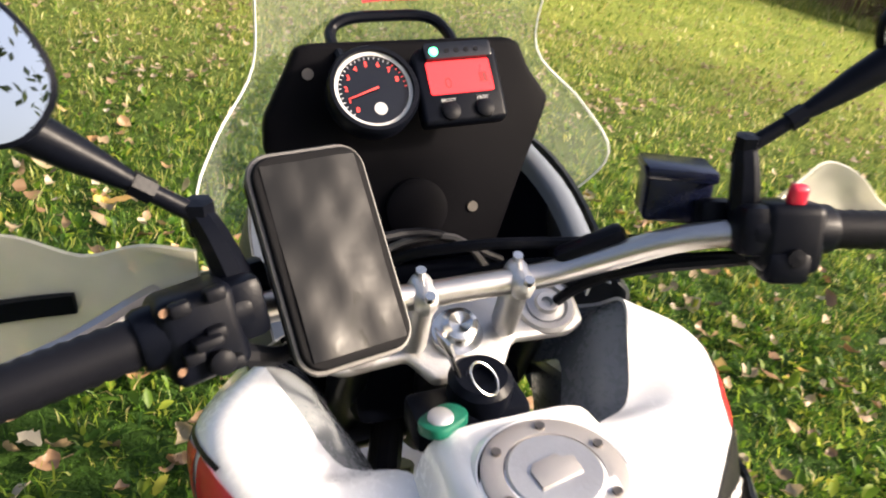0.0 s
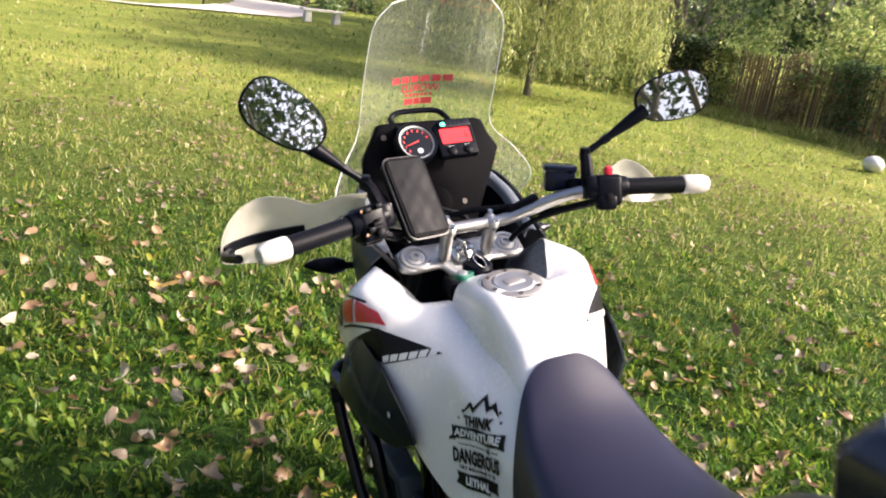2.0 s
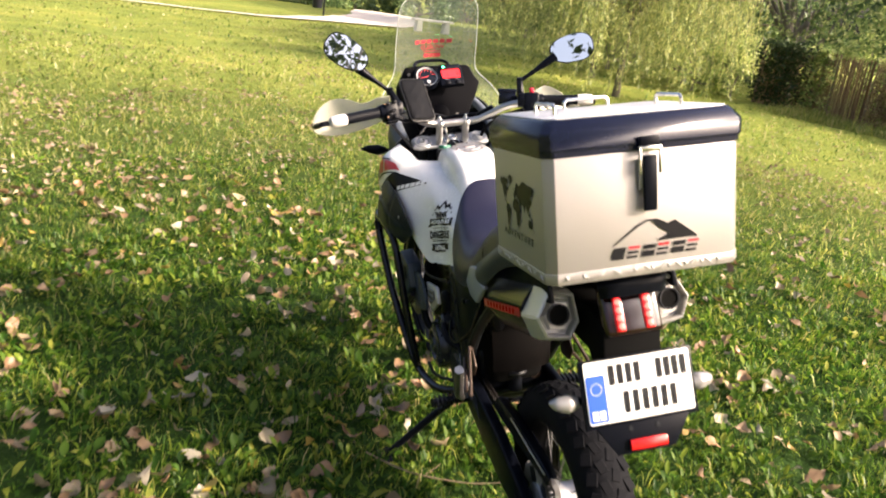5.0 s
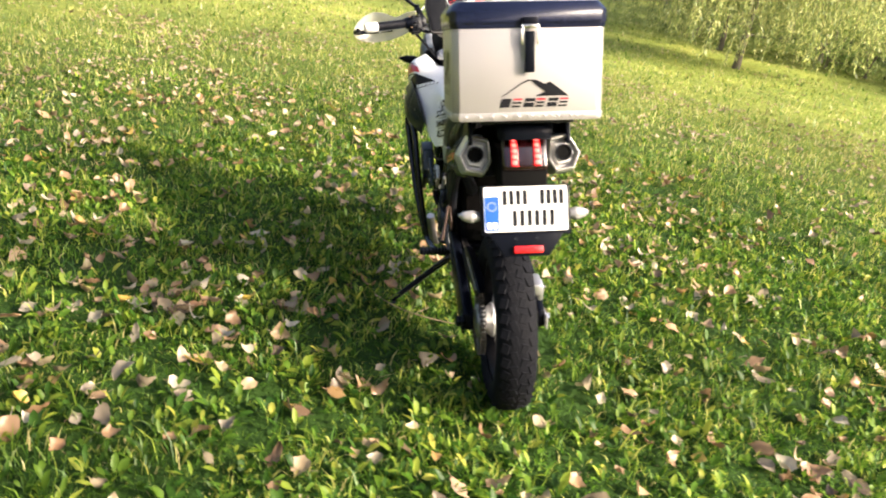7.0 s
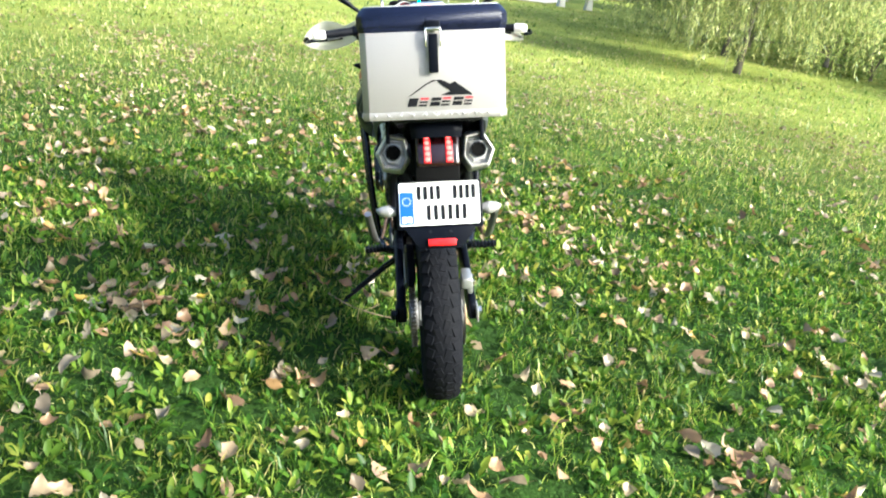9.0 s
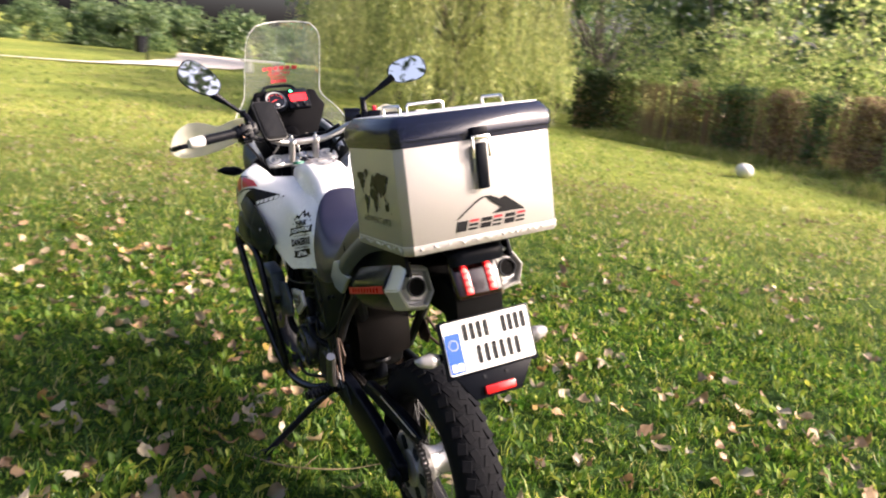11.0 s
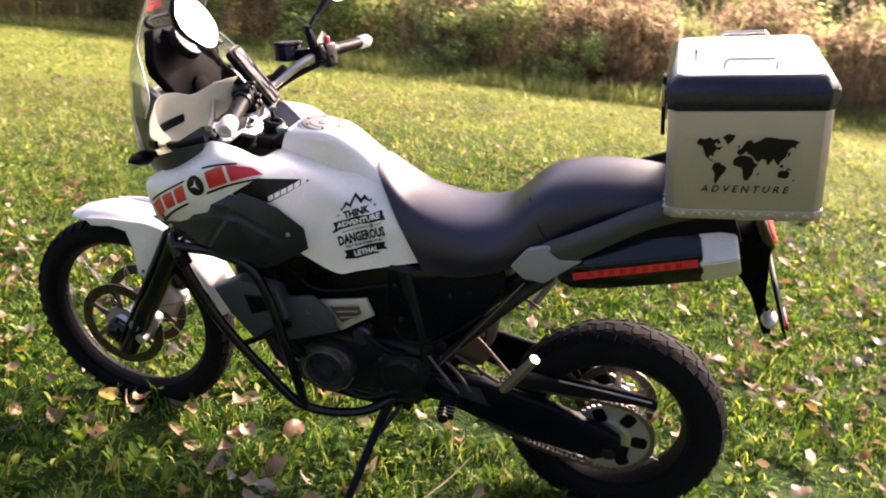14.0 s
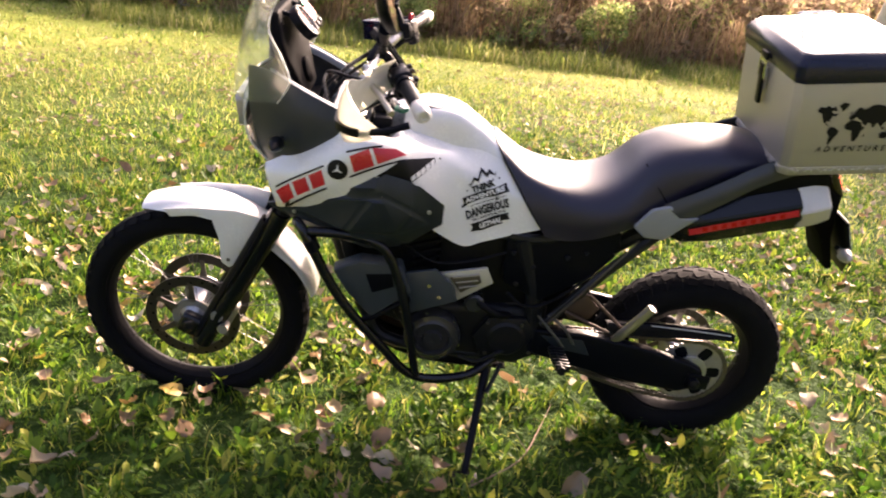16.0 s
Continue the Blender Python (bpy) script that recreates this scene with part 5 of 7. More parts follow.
part("dial_badge", lathe([(.0075, 0), (.0075, .0005), (0, .0005)], tuple(im @ Vector((-.062, -.023, -.001))), tuple(iw), n=16), DIALRING, tach)
lcd = part("display", prism(rounded(.078, .040, .003), .002, im @ pose(.038, .006, -.0005)), LCD, inst, "lit red digital display")
part("display_figure", moved(text_shape("0", .020), im @ pose(.022, -.002, .0018)), LCDINK, lcd, smooth=0)
part("display_figure", moved(bars_shape([.003, .006], .012, .001), im @ pose(.066, .003, .0018)), LCDINK, lcd, smooth=0)
hood = part("warning_strip", prism(rounded(.082, .020, .004), .008, im @ pose(.040, .037, -.001), bevel=.002), GLOSSBLACK, inst)
part("neutral_lamp", lathe([(.0055, 0), (.0045, .002), (0, .0025)], tuple(im @ Vector((.010, .036, .007))), tuple(iw), n=14), GREENLED, hood, "lit green neutral lamp")
for k in range(4):
    part("warning_lamp", lathe([(.003, 0), (.003, .001), (0, .001)], tuple(im @ Vector((.026 + .012 * k, .036, .0068))), tuple(iw), n=10), GRIPMAT, hood)
for x, words in ((.018, "SELECT"), (.060, "RESET")):
    part("button", lathe([(.011, 0), (.011, .006), (.008, .008), (0, .008)], tuple(im @ Vector((x, -.035, -.002))), tuple(iw), n=18), GRIPMAT, inst)
    part("button_text", moved(text_shape(words, .0055), im @ pose(x, -.0215, .0008)), DIALRING, inst, smooth=0)
about = Matrix.Translation(im.translation) @ Matrix.Scale(.87, 4) @ Matrix.Translation(-im.translation)
for ob in [inst, *inst.children_recursive]:
    ob.data.transform(about)
part("accessory_bar", tube([(-.070, 1.255, 1.268), (-.072, 1.315, 1.281), (-.052, 1.328, 1.293), (-.007, 1.330, 1.294), (.038, 1.328, 1.291), (.056, 1.310, 1.278), (.053, 1.255, 1.264)], .0062, n=10), BLACK, bike, "thin black accessory bar above the dash")

WS = [
    [(-.205, 1.262, 1.085), (-.13, 1.36, 1.06), (0, 1.415, 1.05), (.13, 1.36, 1.06), (.205, 1.262, 1.085)],
    [(-.228, 1.228, 1.150), (-.14, 1.345, 1.145), (0, 1.402, 1.14), (.14, 1.345, 1.145), (.228, 1.228, 1.150)],
    [(-.200, 1.255, 1.205), (-.13, 1.34, 1.205), (0, 1.388, 1.20), (.13, 1.34, 1.205), (.200, 1.255, 1.205)],
    [(-.156, 1.292, 1.260), (-.10, 1.335, 1.262), (0, 1.368, 1.265), (.10, 1.335, 1.262), (.156, 1.292, 1.260)],
    [(-.150, 1.255, 1.36), (-.09, 1.295, 1.365), (0, 1.322, 1.37), (.09, 1.295, 1.365), (.150, 1.255, 1.36)],
    [(-.140, 1.200, 1.485), (-.085, 1.235, 1.495), (0, 1.256, 1.50), (.085, 1.235, 1.495), (.140, 1.200, 1.485)],
    [(-.105, 1.185, 1.532), (-.06, 1.205, 1.540), (0, 1.222, 1.543), (.06, 1.205, 1.540), (.105, 1.185, 1.532)],
]
ws_shape = sheet_of(WS, 5, 6, .003)
screen = part("windscreen", ws_shape, SCREEN, bike, "tall clear plastic windscreen", smooth=60)
screen.visible_shadow = False
EDGE = surface("windscreen_edge", (0.75, 0.78, 0.74), rough=0.2, var=0.05)
for s in (-1, 1):
    part("screen_edge", tube([(s * abs(r[0][0]), r[0][1], r[0][2]) for r in WS], .0014, n=5, res=5), EDGE, screen)
part("screen_edge", tube(WS[-1], .0014, n=5, res=5), EDGE, screen)
WS_TREE = BVHTree.FromPolygons([Vector(v) for v in ws_shape[0]], ws_shape[1])


def on_screen(shape, x, z, name="screen_sticker", mat=RED):
    """Red lettering on the outside of the windscreen, read from ahead."""
    vs = []
    for v in shape[0]:
        p = WS_TREE.ray_cast(Vector((x - v[0], 2.0, z + v[1])), Vector((0, -1, 0)))[0]
        vs.append(tuple((p if p else Vector((x - v[0], 1.33, z + v[1]))) + Vector((0, .0012, 0))))
    part(name, (vs, [tuple(reversed(f)) for f in shape[1]]), mat, screen, smooth=0)


SCREENRED = surface("red_screen_sticker", (0.75, 0.02, 0.04), rough=0.5, var=0.05, emit=None)
on_screen(bars_shape([.020, .018, .020, .018, .019, .018], .015, .005), .003, 1.364, mat=SCREENRED)
on_screen(text_shape("WORLD", .024, bold=.0006), .003, 1.342, mat=SCREENRED)
on_screen(bars_shape([.007] * 7, .006, .0023), .003, 1.327, mat=SCREENRED)
on_screen(bars_shape([.024, .014, .022], .015, .002), .003, 1.312, mat=SCREENRED)

FAIR = [
    [(-.120, 1.345, 1.150), (-.128, 1.345, 1.06), (-.120, 1.330, .96), (-.105, 1.305, .885)],
    [(-.160, 1.285, 1.150), (-.176, 1.275, 1.06), (-.170, 1.265, .96), (-.155, 1.262, .895)],
    [(-.180, 1.205, 1.116), (-.202, 1.200, 1.06), (-.200, 1.198, .99), (-.187, 1.215, .930)],
    [(-.177, 1.095, 1.064), (-.197, 1.105, 1.04), (-.199, 1.115, 1.01), (-.189, 1.130, .970)],
]
for ob in both("fairing_side", sheet_of(FAIR, 5, 5, 0.004), FAIRGREY, label="dark grey fairing side panel", smooth=50):
    sign = -1 if not ob.name.endswith(".001") else 1
    rim = sheet_of([[(x - .001, y, z + .001), (x + .010, y + .003, z + .005), (x + .021, y + .004, z + .001), (x + .026, y + .004, z - .012)] for x, y, z in (r[0] for r in FAIR[1:])], 4, 4, .003)
    part("upper_rim", rim if sign < 0 else across(rim), LIPSILVER, ob, "silver-grey upper rim")
for s in (-1, 1):
    ind = part("front_indicator", tube([(s * .18, 1.255, .985), (s * .215, 1.258, .99)], .008, n=8, smooth=False), BLACK, bike)
    part("lens", tube([(s * .21, 1.258, .990), (s * .235, 1.258, .993), (s * .272, 1.258, 1.0), (s * .30, 1.257, 1.004)], [.013, .020, .015, .003], n=12), BLACK if s < 0 else GLOSSBLACK, ind, "dark pointed indicator")
head = part("headlight_housing", sheet_of([[(x, 1.36 - 1.6 * x * x, 1.10), (x, 1.385 - 1.6 * x * x, 1.03), (x, 1.375 - 1.6 * x * x, .95), (x, 1.32 - 1.6 * x * x, .885)] for x in (-.12, -.06, 0, .06, .12)], 4, 4, .004), WHITE, bike, "white headlight fairing")
part("headlight", rbox((.17, .02, .09), pose(0, 1.378, 1.01, -8), .02, 3), AMBERCLEAR, head)
part("inner_fairing", join(sheet_of([[(-.165, 1.26, 1.12), (-.10, 1.33, 1.10), (0, 1.35, 1.09), (.10, 1.33, 1.10), (.165, 1.26, 1.12)], [(-.16, 1.22, .99), (-.10, 1.28, .97), (0, 1.30, .96), (.10, 1.28, .97), (.16, 1.22, .99)], [(-.14, 1.20, .87), (-.09, 1.24, .86), (0, 1.25, .85), (.09, 1.24, .86), (.14, 1.20, .87)]], 4, 4, .004), rbox((.20, .10, .16), pose(0, 1.20, .96, -20), .02)), BLACK, bike)
part("wire_loop", tube([(-.10, 1.15, 1.06), (-.05, 1.17, 1.10), (.02, 1.165, 1.105), (.06, 1.15, 1.06)], .004, n=6), PIPING, bike)
for s in (-1, 1):
    part("radiator_shroud_inner", rbox((.02, .14, .12), pose(s * .15, 1.12, .855, -20), .006), LIPGREY, bike)

# frame, engine
frame_tubes = [
    [(-.05, 1.18, .86), (-.10, 1.02, .86), (-.12, .80, .80), (-.13, .58, .74), (-.12, .40, .80), (-.10, .12, .97)],
    [(-.04, 1.17, .80), (-.08, 1.10, .62), (-.09, 1.02, .42), (-.10, .92, .33), (-.10, .55, .31)],
    [(-.13, .60, .74), (-.12, .54, .55), (-.11, .52, .38)],
    [(-.13, .22, .80), (-.14, .36, .65), (-.135, .50, .46)],
]
for k, pts in enumerate(frame_tubes):
    both("frame_tube", tube(pts, (.019, .019, .026, .015)[k], n=10), FRAMEMAT)
both("brace_edge", tube([(-.152, .285, .775), (-.157, .36, .665), (-.152, .49, .475)], .0025, n=6), DISCMETAL)
eng = part("crankcase", join(rbox((.24, .36, .20), pose(0, .70, .40), .035, 3), rbox((.22, .22, .14), pose(0, .86, .45, 20), .03, 3), rbox((.20, .16, .12), pose(0, .56, .46), .03, 3)), ENGINE, bike, "black single-cylinder engine block")
cyl = part("cylinder", rbox((.13, .13, .20), pose(0, .87, .62, -18), .02), ENGINE, bike, "finned black cylinder")
for k in range(7):
    part("cooling_fin", rbox((.165, .165, .008), pose(0, .84 + .008 * k, .54 + .024 * k, -18), .002), ENGINE, cyl)
# dark blocks added to close the see-through gaps round the engine
part("throttle_body", rbox((.20, .34, .30), pose(0, .66, .62), .04), ENGINE, bike, "black block filling the gaps round the engine")
part("cooling_duct", rbox((.16, .22, .26), pose(0, 1.0, .62, -12), .03), ENGINE, bike)
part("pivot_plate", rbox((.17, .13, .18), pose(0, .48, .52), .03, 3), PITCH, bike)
# small engine parts on both flanks: hoses, cables, ribs, pumps
for s in (-1, 1):
    part("coolant_hose", tube([(s * .12, .98, .66), (s * .16, .94, .52), (s * .165, .90, .45), (s * .13, .86, .40)], .013, n=10), GRIPMAT, bike)
    part("coolant_hose", tube([(s * .10, .72, .56), (s * .15, .70, .535), (s * .155, .65, .50), (s * .12, .60, .47)], .012, n=10), GRIPMAT, bike)
    part("starter_housing", lathe([(.030, 0), (.030, .03), (.024, .036), (0, .036)], (s * .125, .71, .525), (s, 0, 0), n=20), COVERBLACK, bike)
    part("hose_clip", lathe([(.0155, -.004), (.0155, .004)], (s * .163, .922, .485), (0, .35, 1), n=14), DISCMETAL, bike)
    part("cable", tube([(s * .14, .93, .70), (s * .175, .84, .665), (s * .172, .74, .675), (s * .15, .64, .70)], .004, n=6), GRIPMAT, bike)
    part("cable", tube([(s * .15, .62, .57), (s * .165, .57, .54), (s * .16, .50, .555), (s * .145, .40, .64), (s * .14, .34, .72)], .0045, n=6), BLACK, bike)
    part("sprocket_cover", prism([(.66, .47), (.55, .475), (.50, .42), (.505, .35), (.57, .315), (.67, .33), (.70, .40)], .022, frame_of((s * .128, 0, 0), (0, 1, 0), (0, 0, 1)) @ pose(0, 0, -.011), bevel=.006), ENGINE, bike)
    for y, z in ((.66, .455), (.56, .455), (.525, .36), (.655, .345)):
        part("bolt", lathe([(.0055, 0), (.0055, .006), (0, .006)], (s * .139, y, z), (s, 0, 0), n=6), DISCMETAL, bike)
    for k in range(5):
        part("rib", rbox((.006, .006, .05), pose(s * .124, .86 + .016 * k, .50 - .006 * k, 20), .002), ENGINE, bike)
    for y, z, r in ((.60, .60, .008), (.56, .66, .007), (.47, .70, .008), (.42, .72, .006), (.62, .70, .007)):
        part("bolt", lathe([(r, 0), (r, .006), (r * .5, .008), (0, .006)], (s * .147, y, z), (s, 0, 0), n=6), ENGINE, bike)
part("cylinder_head", rbox((.17, .20, .10), pose(0, .91, .745, -18), .02, 3), ENGGREY, cyl)
for s in (-1, 1):
    cov = part("engine_cover", lathe([(.086, 0), (.086, .03), (.078, .042), (.062, .046), (.058, .050), (.050, .050), (.046, .042), (.030, .042), (.026, .052), (.010, .054), (0, .050)], (s * .115, .818, .392), (s, 0, 0), n=36), COVERBLACK, bike, "round engine side cover")
    for k in range(6):
        a = radians(60 * k + 15)
        part("bolt", lathe([(.006, 0), (.006, .007), (0, .007)], (s * .143, .818 + .080 * math.cos(a), .392 + .080 * math.sin(a)), (s, 0, 0), n=6), STEEL, cov)
    part("engine_cover", join(lathe([(.06, 0), (.06, .02), (.05, .028), (0, .028)], (s * .118, .60, .40), (s, 0, 0), n=28)), ENGINE, bike)
    rm_ = frame_of((s * .200, 0, 0), (0, 1, 0), (0, 0, 1))
    rad = part("radiator_shroud", prism([(1.112, .634), (1.039, .672), (.925, .664), (.895, .582), (.998, .490), (1.066, .562)], .05, rm_ @ pose(0, 0, -.03 if s > 0 else -.02), bevel=.007, segs=3), SLATE, bike, "slate-grey plastic radiator shroud", smooth=30)
    # flat black plate painting the shade of a square hollow
    part("recess", prism([(1.02, .632), (.95, .640), (.94, .600), (1.00, .575)], .004, rm_ @ pose(0, 0, .0185 if s > 0 else -.0225), bevel=.0015), BLACK, rad)
    part("lower_lip", tube([(s * .212, 1.045, .462), (s * .214, .985, .497), (s * .212, .895, .560)], .009, n=8), BLACK, rad)
    cov2 = part("side_shield", prism([(.925, .630), (.83, .652), (.775, .60), (.762, .555), (.90, .498), (.955, .54)], .012, frame_of((s * .192, 0, 0), (0, 1, 0), (0, 0, 1)) @ pose(0, 0, -.006), bevel=.004), SLATE, bike, "slate-grey plastic shield")
    for y, z in ((.845, .60), (.815, .565)):
        part("screw", lathe([(.006, 0), (.006, .003), (0, .003)], (s * .199, y, z), (s, 0, 0), n=10), STEEL, cov2)
    heel = part("frame_plate", prism([(.825, .628), (.69, .660), (.667, .612), (.70, .590), (.762, .545)], .012, frame_of((s * .172, 0, 0), (0, 1, 0), (0, 0, 1)) @ pose(0, 0, -.006), bevel=.003), EXCAP, bike, "bare metal frame plate")
    part("rib", prism([(.79, .622), (.71, .641), (.70, .615), (.755, .575)], .006, frame_of((s * .181, 0, 0), (0, 1, 0), (0, 0, 1)) @ pose(0, 0, -.003), bevel=.002), DISCMETAL, heel)
    for k in range(3):
        part("rib", rbox((.006, .075 - .012 * k, .005), pose(s * .184, .745 - .004 * k, .632 - .017 * k, -13), .002), CASTDULL, heel)
    part("battery_cover", prism([(.645, .745), (.335, .792), (.330, .745), (.40, .635), (.525, .545), (.64, .60)], .02, frame_of((s * .135, 0, 0), (0, 1, 0), (0, 0, 1)) @ pose(0, 0, -.01), bevel=.006), BLACK, bike, "black plastic side cover")
    peg = part("foot_peg", tube([(s * .14, .46, .385), (s * .262, .445, .392)], .014, n=8, smooth=False), ENGINE, bike, "serrated black foot peg")
    for k in range(7):
        part("peg_tooth", rbox((.006, .044, .020), pose(s * (.165 + .014 * k), .452 - .0016 * k, .395), .001), ENGINE, peg)
    pg = part("pillion_bracket", prism([(.450, .528), (.392, .590), (.350, .545), (.372, .505), (.43, .50)], .006, frame_of((s * .150, 0, 0), (0, 1, 0), (0, 0, 1)) @ pose(0, 0, -.003), bevel=.002), ENGBROWN, bike, "dull brown pillion peg bracket")
    for a, b in (((.388, .592), (.272, .500)), ((.445, .527), (.318, .490))):
        part("strut", tube([(s * .158, *a), (s * .190, *b)], .0050, n=8, smooth=False), ENGBROWN, pg)
    part("pillion_peg", tube([(s * .205, .305, .480), (s * .220, .290, .508), (s * .234, .228, .614)], [.008, .014, .0135], n=8), BARMETAL, pg, "folded silver pillion peg")
    CB = [[(-.09, 1.20, .76), (-.20, 1.210, .772), (-.266, 1.180, .766), (-.260, 1.09, .583), (-.240, .97, .418), (-.212, .86, .292), (-.18, .71, .284), (-.11, .62, .31)], [(-.268, 1.172, .774), (-.264, 1.065, .772), (-.252, .978, .736), (-.246, .930, .640), (-.240, .902, .530), (-.226, .875, .395), (-.213, .858, .296)]]
    cb = part("crash_bar", tube([(s * abs(x) - (.008 if s > 0 else 0), y, z) for x, y, z in CB[0]], .0138, n=12, res=6), GLOSSBLACK, bike, "tubular black crash bar")
    part("upper_hoop", tube([(s * abs(x) - (.008 if s > 0 else 0), y, z) for x, y, z in CB[1]], .0134, n=12, res=6), GLOSSBLACK, cb)
    part("clamp", lathe([(.019, -.016), (.019, .016)], (s * .266 - (.008 if s > 0 else 0), 1.162, .735), (0, .5, 1), n=12), BLACK, cb)
part("bash_plate", sheet_of([[(x, 1.02, .40), (x, .95, .31), (x, .80, .265), (x, .58, .26)] for x in (-.10, -.03, .03, .10)], 3, 4, .004), ENGINE, bike, "dark metal bash plate")
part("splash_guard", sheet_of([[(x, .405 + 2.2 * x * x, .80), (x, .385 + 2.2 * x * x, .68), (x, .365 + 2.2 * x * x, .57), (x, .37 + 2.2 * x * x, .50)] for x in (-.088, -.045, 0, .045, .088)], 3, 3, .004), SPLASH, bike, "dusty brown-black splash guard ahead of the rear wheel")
part("header_pipe", tube([(.05, .98, .74), (.07, 1.06, .62), (.06, 1.04, .46), (.08, .92, .32), (.10, .60, .30), (.08, .48, .42)], .020, n=10), RUST, bike)
part("header_pipe", tube([(-.05, .98, .74), (-.03, 1.06, .62), (-.02, 1.04, .46), (.02, .92, .32), (.05, .60, .30)], .020, n=10), RUST, bike)
part("radiator", rbox((.24, .03, .20), pose(0, 1.075, .62, -14), .006), ENGINE, bike)
part("oil_tank", rbox((.16, .20, .16), pose(0, .52, .66), .03, 3), ENGINE, bike)
part("air_box", rbox((.22, .34, .14), pose(0, .50, .78), .03), BLACK, bike)
shock = part("rear_shock", tube([(.0, .42, .72), (.0, .44, .40)], .022, n=12, smooth=False), ENGINE, bike, "black rear shock absorber")
for k in range(9):
    part("spring_coil", lathe([(.036, 0), (.040, .006), (.036, .012)], (0, .42 + .02 * k / 8, .70 - .03 * k), (0, 0, 1), n=16), ENGINE, shock)
for pts in ([(-.14, .49, .50), (-.155, .44, .47), (-.15, .40, .41)], [(-.15, .52, .50), (-.16, .47, .45), (-.155, .43, .40)]):
    part("hose", tube(pts, .0045, n=8), ENGGREY, bike)

# swing arm, chain
ARM = [(.52, .445), (.37, .442), (.19, .412), (.035, .368), (-.012, .345), (-.022, .290), (.05, .262), (.21, .282), (.39, .325), (.52, .360)]
swing = part("swing_arm", join(*[prism(ARM, w, frame_of((x, 0, 0), (0, 1, 0), (0, 0, 1)) @ pose(0, 0, -w / 2), bevel=.008, segs=3) for x, w in ((-.128, .034), (.121, .026))], tube([(-.14, .50, .385), (.134, .50, .385)], .034, n=16, smooth=False)), BLACK, bike, "black box-section swing arm")
for s in (-1, 1):
    part("chain_adjuster", rbox((.008, .075, .05), pose(s * (.147 if s < 0 else .136), .0, .310, 4), .004), CAST if s > 0 else BLACK, swing)
    part("axle_nut", lathe([(.019, 0), (.019, .014), (.012, .018), (0, .018)], (s * (.150 if s < 0 else .139), .012, .308), (s, 0, 0), n=6), STEEL if s > 0 else ENGINE, swing)
part("scuff_plate", prism([(.50, .430), (.375, .424), (.345, .372), (.45, .388)], .004, frame_of((-.146, 0, 0), (0, 1, 0), (0, 0, 1)) @ pose(0, 0, -.002), bevel=.001), GREY, swing)
cg = part("chain_guard", sheet_of([[(-.075, .30, .455), (-.10, .30, .462), (-.112, .30, .435)], [(-.075, .15, .462), (-.10, .15, .470), (-.112, .15, .435)], [(-.075, -.02, .458), (-.10, -.02, .466), (-.112, -.02, .445)], [(-.085, -.09, .452), (-.10, -.09, .458), (-.108, -.09, .442)]], 4, 4, .003), BLACK, bike, "black chain guard")
part("bright_edge", tube([(-.110, .17, .474), (-.111, .05, .470), (-.110, -.075, .462)], .0022, n=6), CAST, cg)
teeth = 42
spr = [((.112 if k % 2 else .104) * math.cos(math.pi * k / teeth), (.112 if k % 2 else .104) * math.sin(math.pi * k / teeth)) for k in range(2 * teeth)]
sprm = frame_of((-.088, .012, .308), (0, 1, 0), (0, 0, 1))
sprocket = part("sprocket", prism(spr, .006, sprm @ pose(0, 0, -.003)), CASTDULL, bike, "toothed steel rear sprocket")
for k in range(6):
    part("opening", prism(rounded(.044, .036, .012, 3), .0085, sprm @ Matrix.Rotation(2 * math.pi * k / 6, 4, "Z") @ pose(.076, 0, -.0042)), BLACK, sprocket)
part("sprocket_carrier", lathe([(.055, -.02), (.055, .008), (.04, .012), (0, .012)], (-.09, .012, .308), (-1, 0, 0), n=24), CAST, sprocket)


def chain():
    R, r0, c0, c1 = .112, .036, Vector((.012, .308)), Vector((.515, .385))
    d = (c1 - c0)
    L, ang = d.length, math.atan2(d.y, d.x)
    off = math.asin((R - r0) / L)
    pts = []
    for a in np.linspace(math.pi / 2 + off * -1, 3 * math.pi / 2 + off, 24):
        pts.append((c0.x + R * math.cos(a + ang), c0.y + R * math.sin(a + ang)))
    for a in np.linspace(-math.pi / 2 + off, math.pi / 2 - off, 8):
        pts.append((c1.x + r0 * math.cos(a + ang), c1.y + r0 * math.sin(a + ang)))
    p = np.array(pts + pts[:1])
    s = np.r_[0, np.cumsum(np.linalg.norm(np.diff(p, axis=0), axis=1))]
    n = 106
    at = np.linspace(0, s[-1], n + 1)[:-1]
    q = np.stack([np.interp(at, s, p[:, 0]), np.interp(at, s, p[:, 1])], 1)
    for i in range(n):
        if q[i, 1] < .345 and .03 < q[i, 0] < .49:
            q[i, 1] -= .028 * math.sin(math.pi * (q[i, 0] - .03) / .46)
    links = []
    for i in range(n):
        a, b = q[i], q[(i + 1) % n]
        m = (a + b) / 2
        t = math.degrees(math.atan2(b[1] - a[1], b[0] - a[0]))
        for sx in (-1, 1):
            links.append(rbox((.0022, .0165, .0125), pose(-.088 + sx * (.009 if i % 2 else .0065), m[0], m[1], t), .0))
        links.append(rbox((.016, .007, .007), pose(-.088, a[0], a[1], t), .0))
    return join(*links)


part("chain", chain(), DISCMETAL, bike, "greasy steel drive chain")
part("side_stand", join(tube([(-.12, .64, .29), (-.19, .655, .232), (-.372, .690, .075)], [.016, .013, .011], n=10, smooth=False), rbox((.05, .085, .010), pose(-.385, .692, .066, 0, -9.55, 0) , .003)), GRIPMAT, bike, "black side stand")
part("stand_spring", tube([(-.13, .60, .30), (-.20, .64, .24)], .007, n=8, smooth=False), ENGINE, bike)
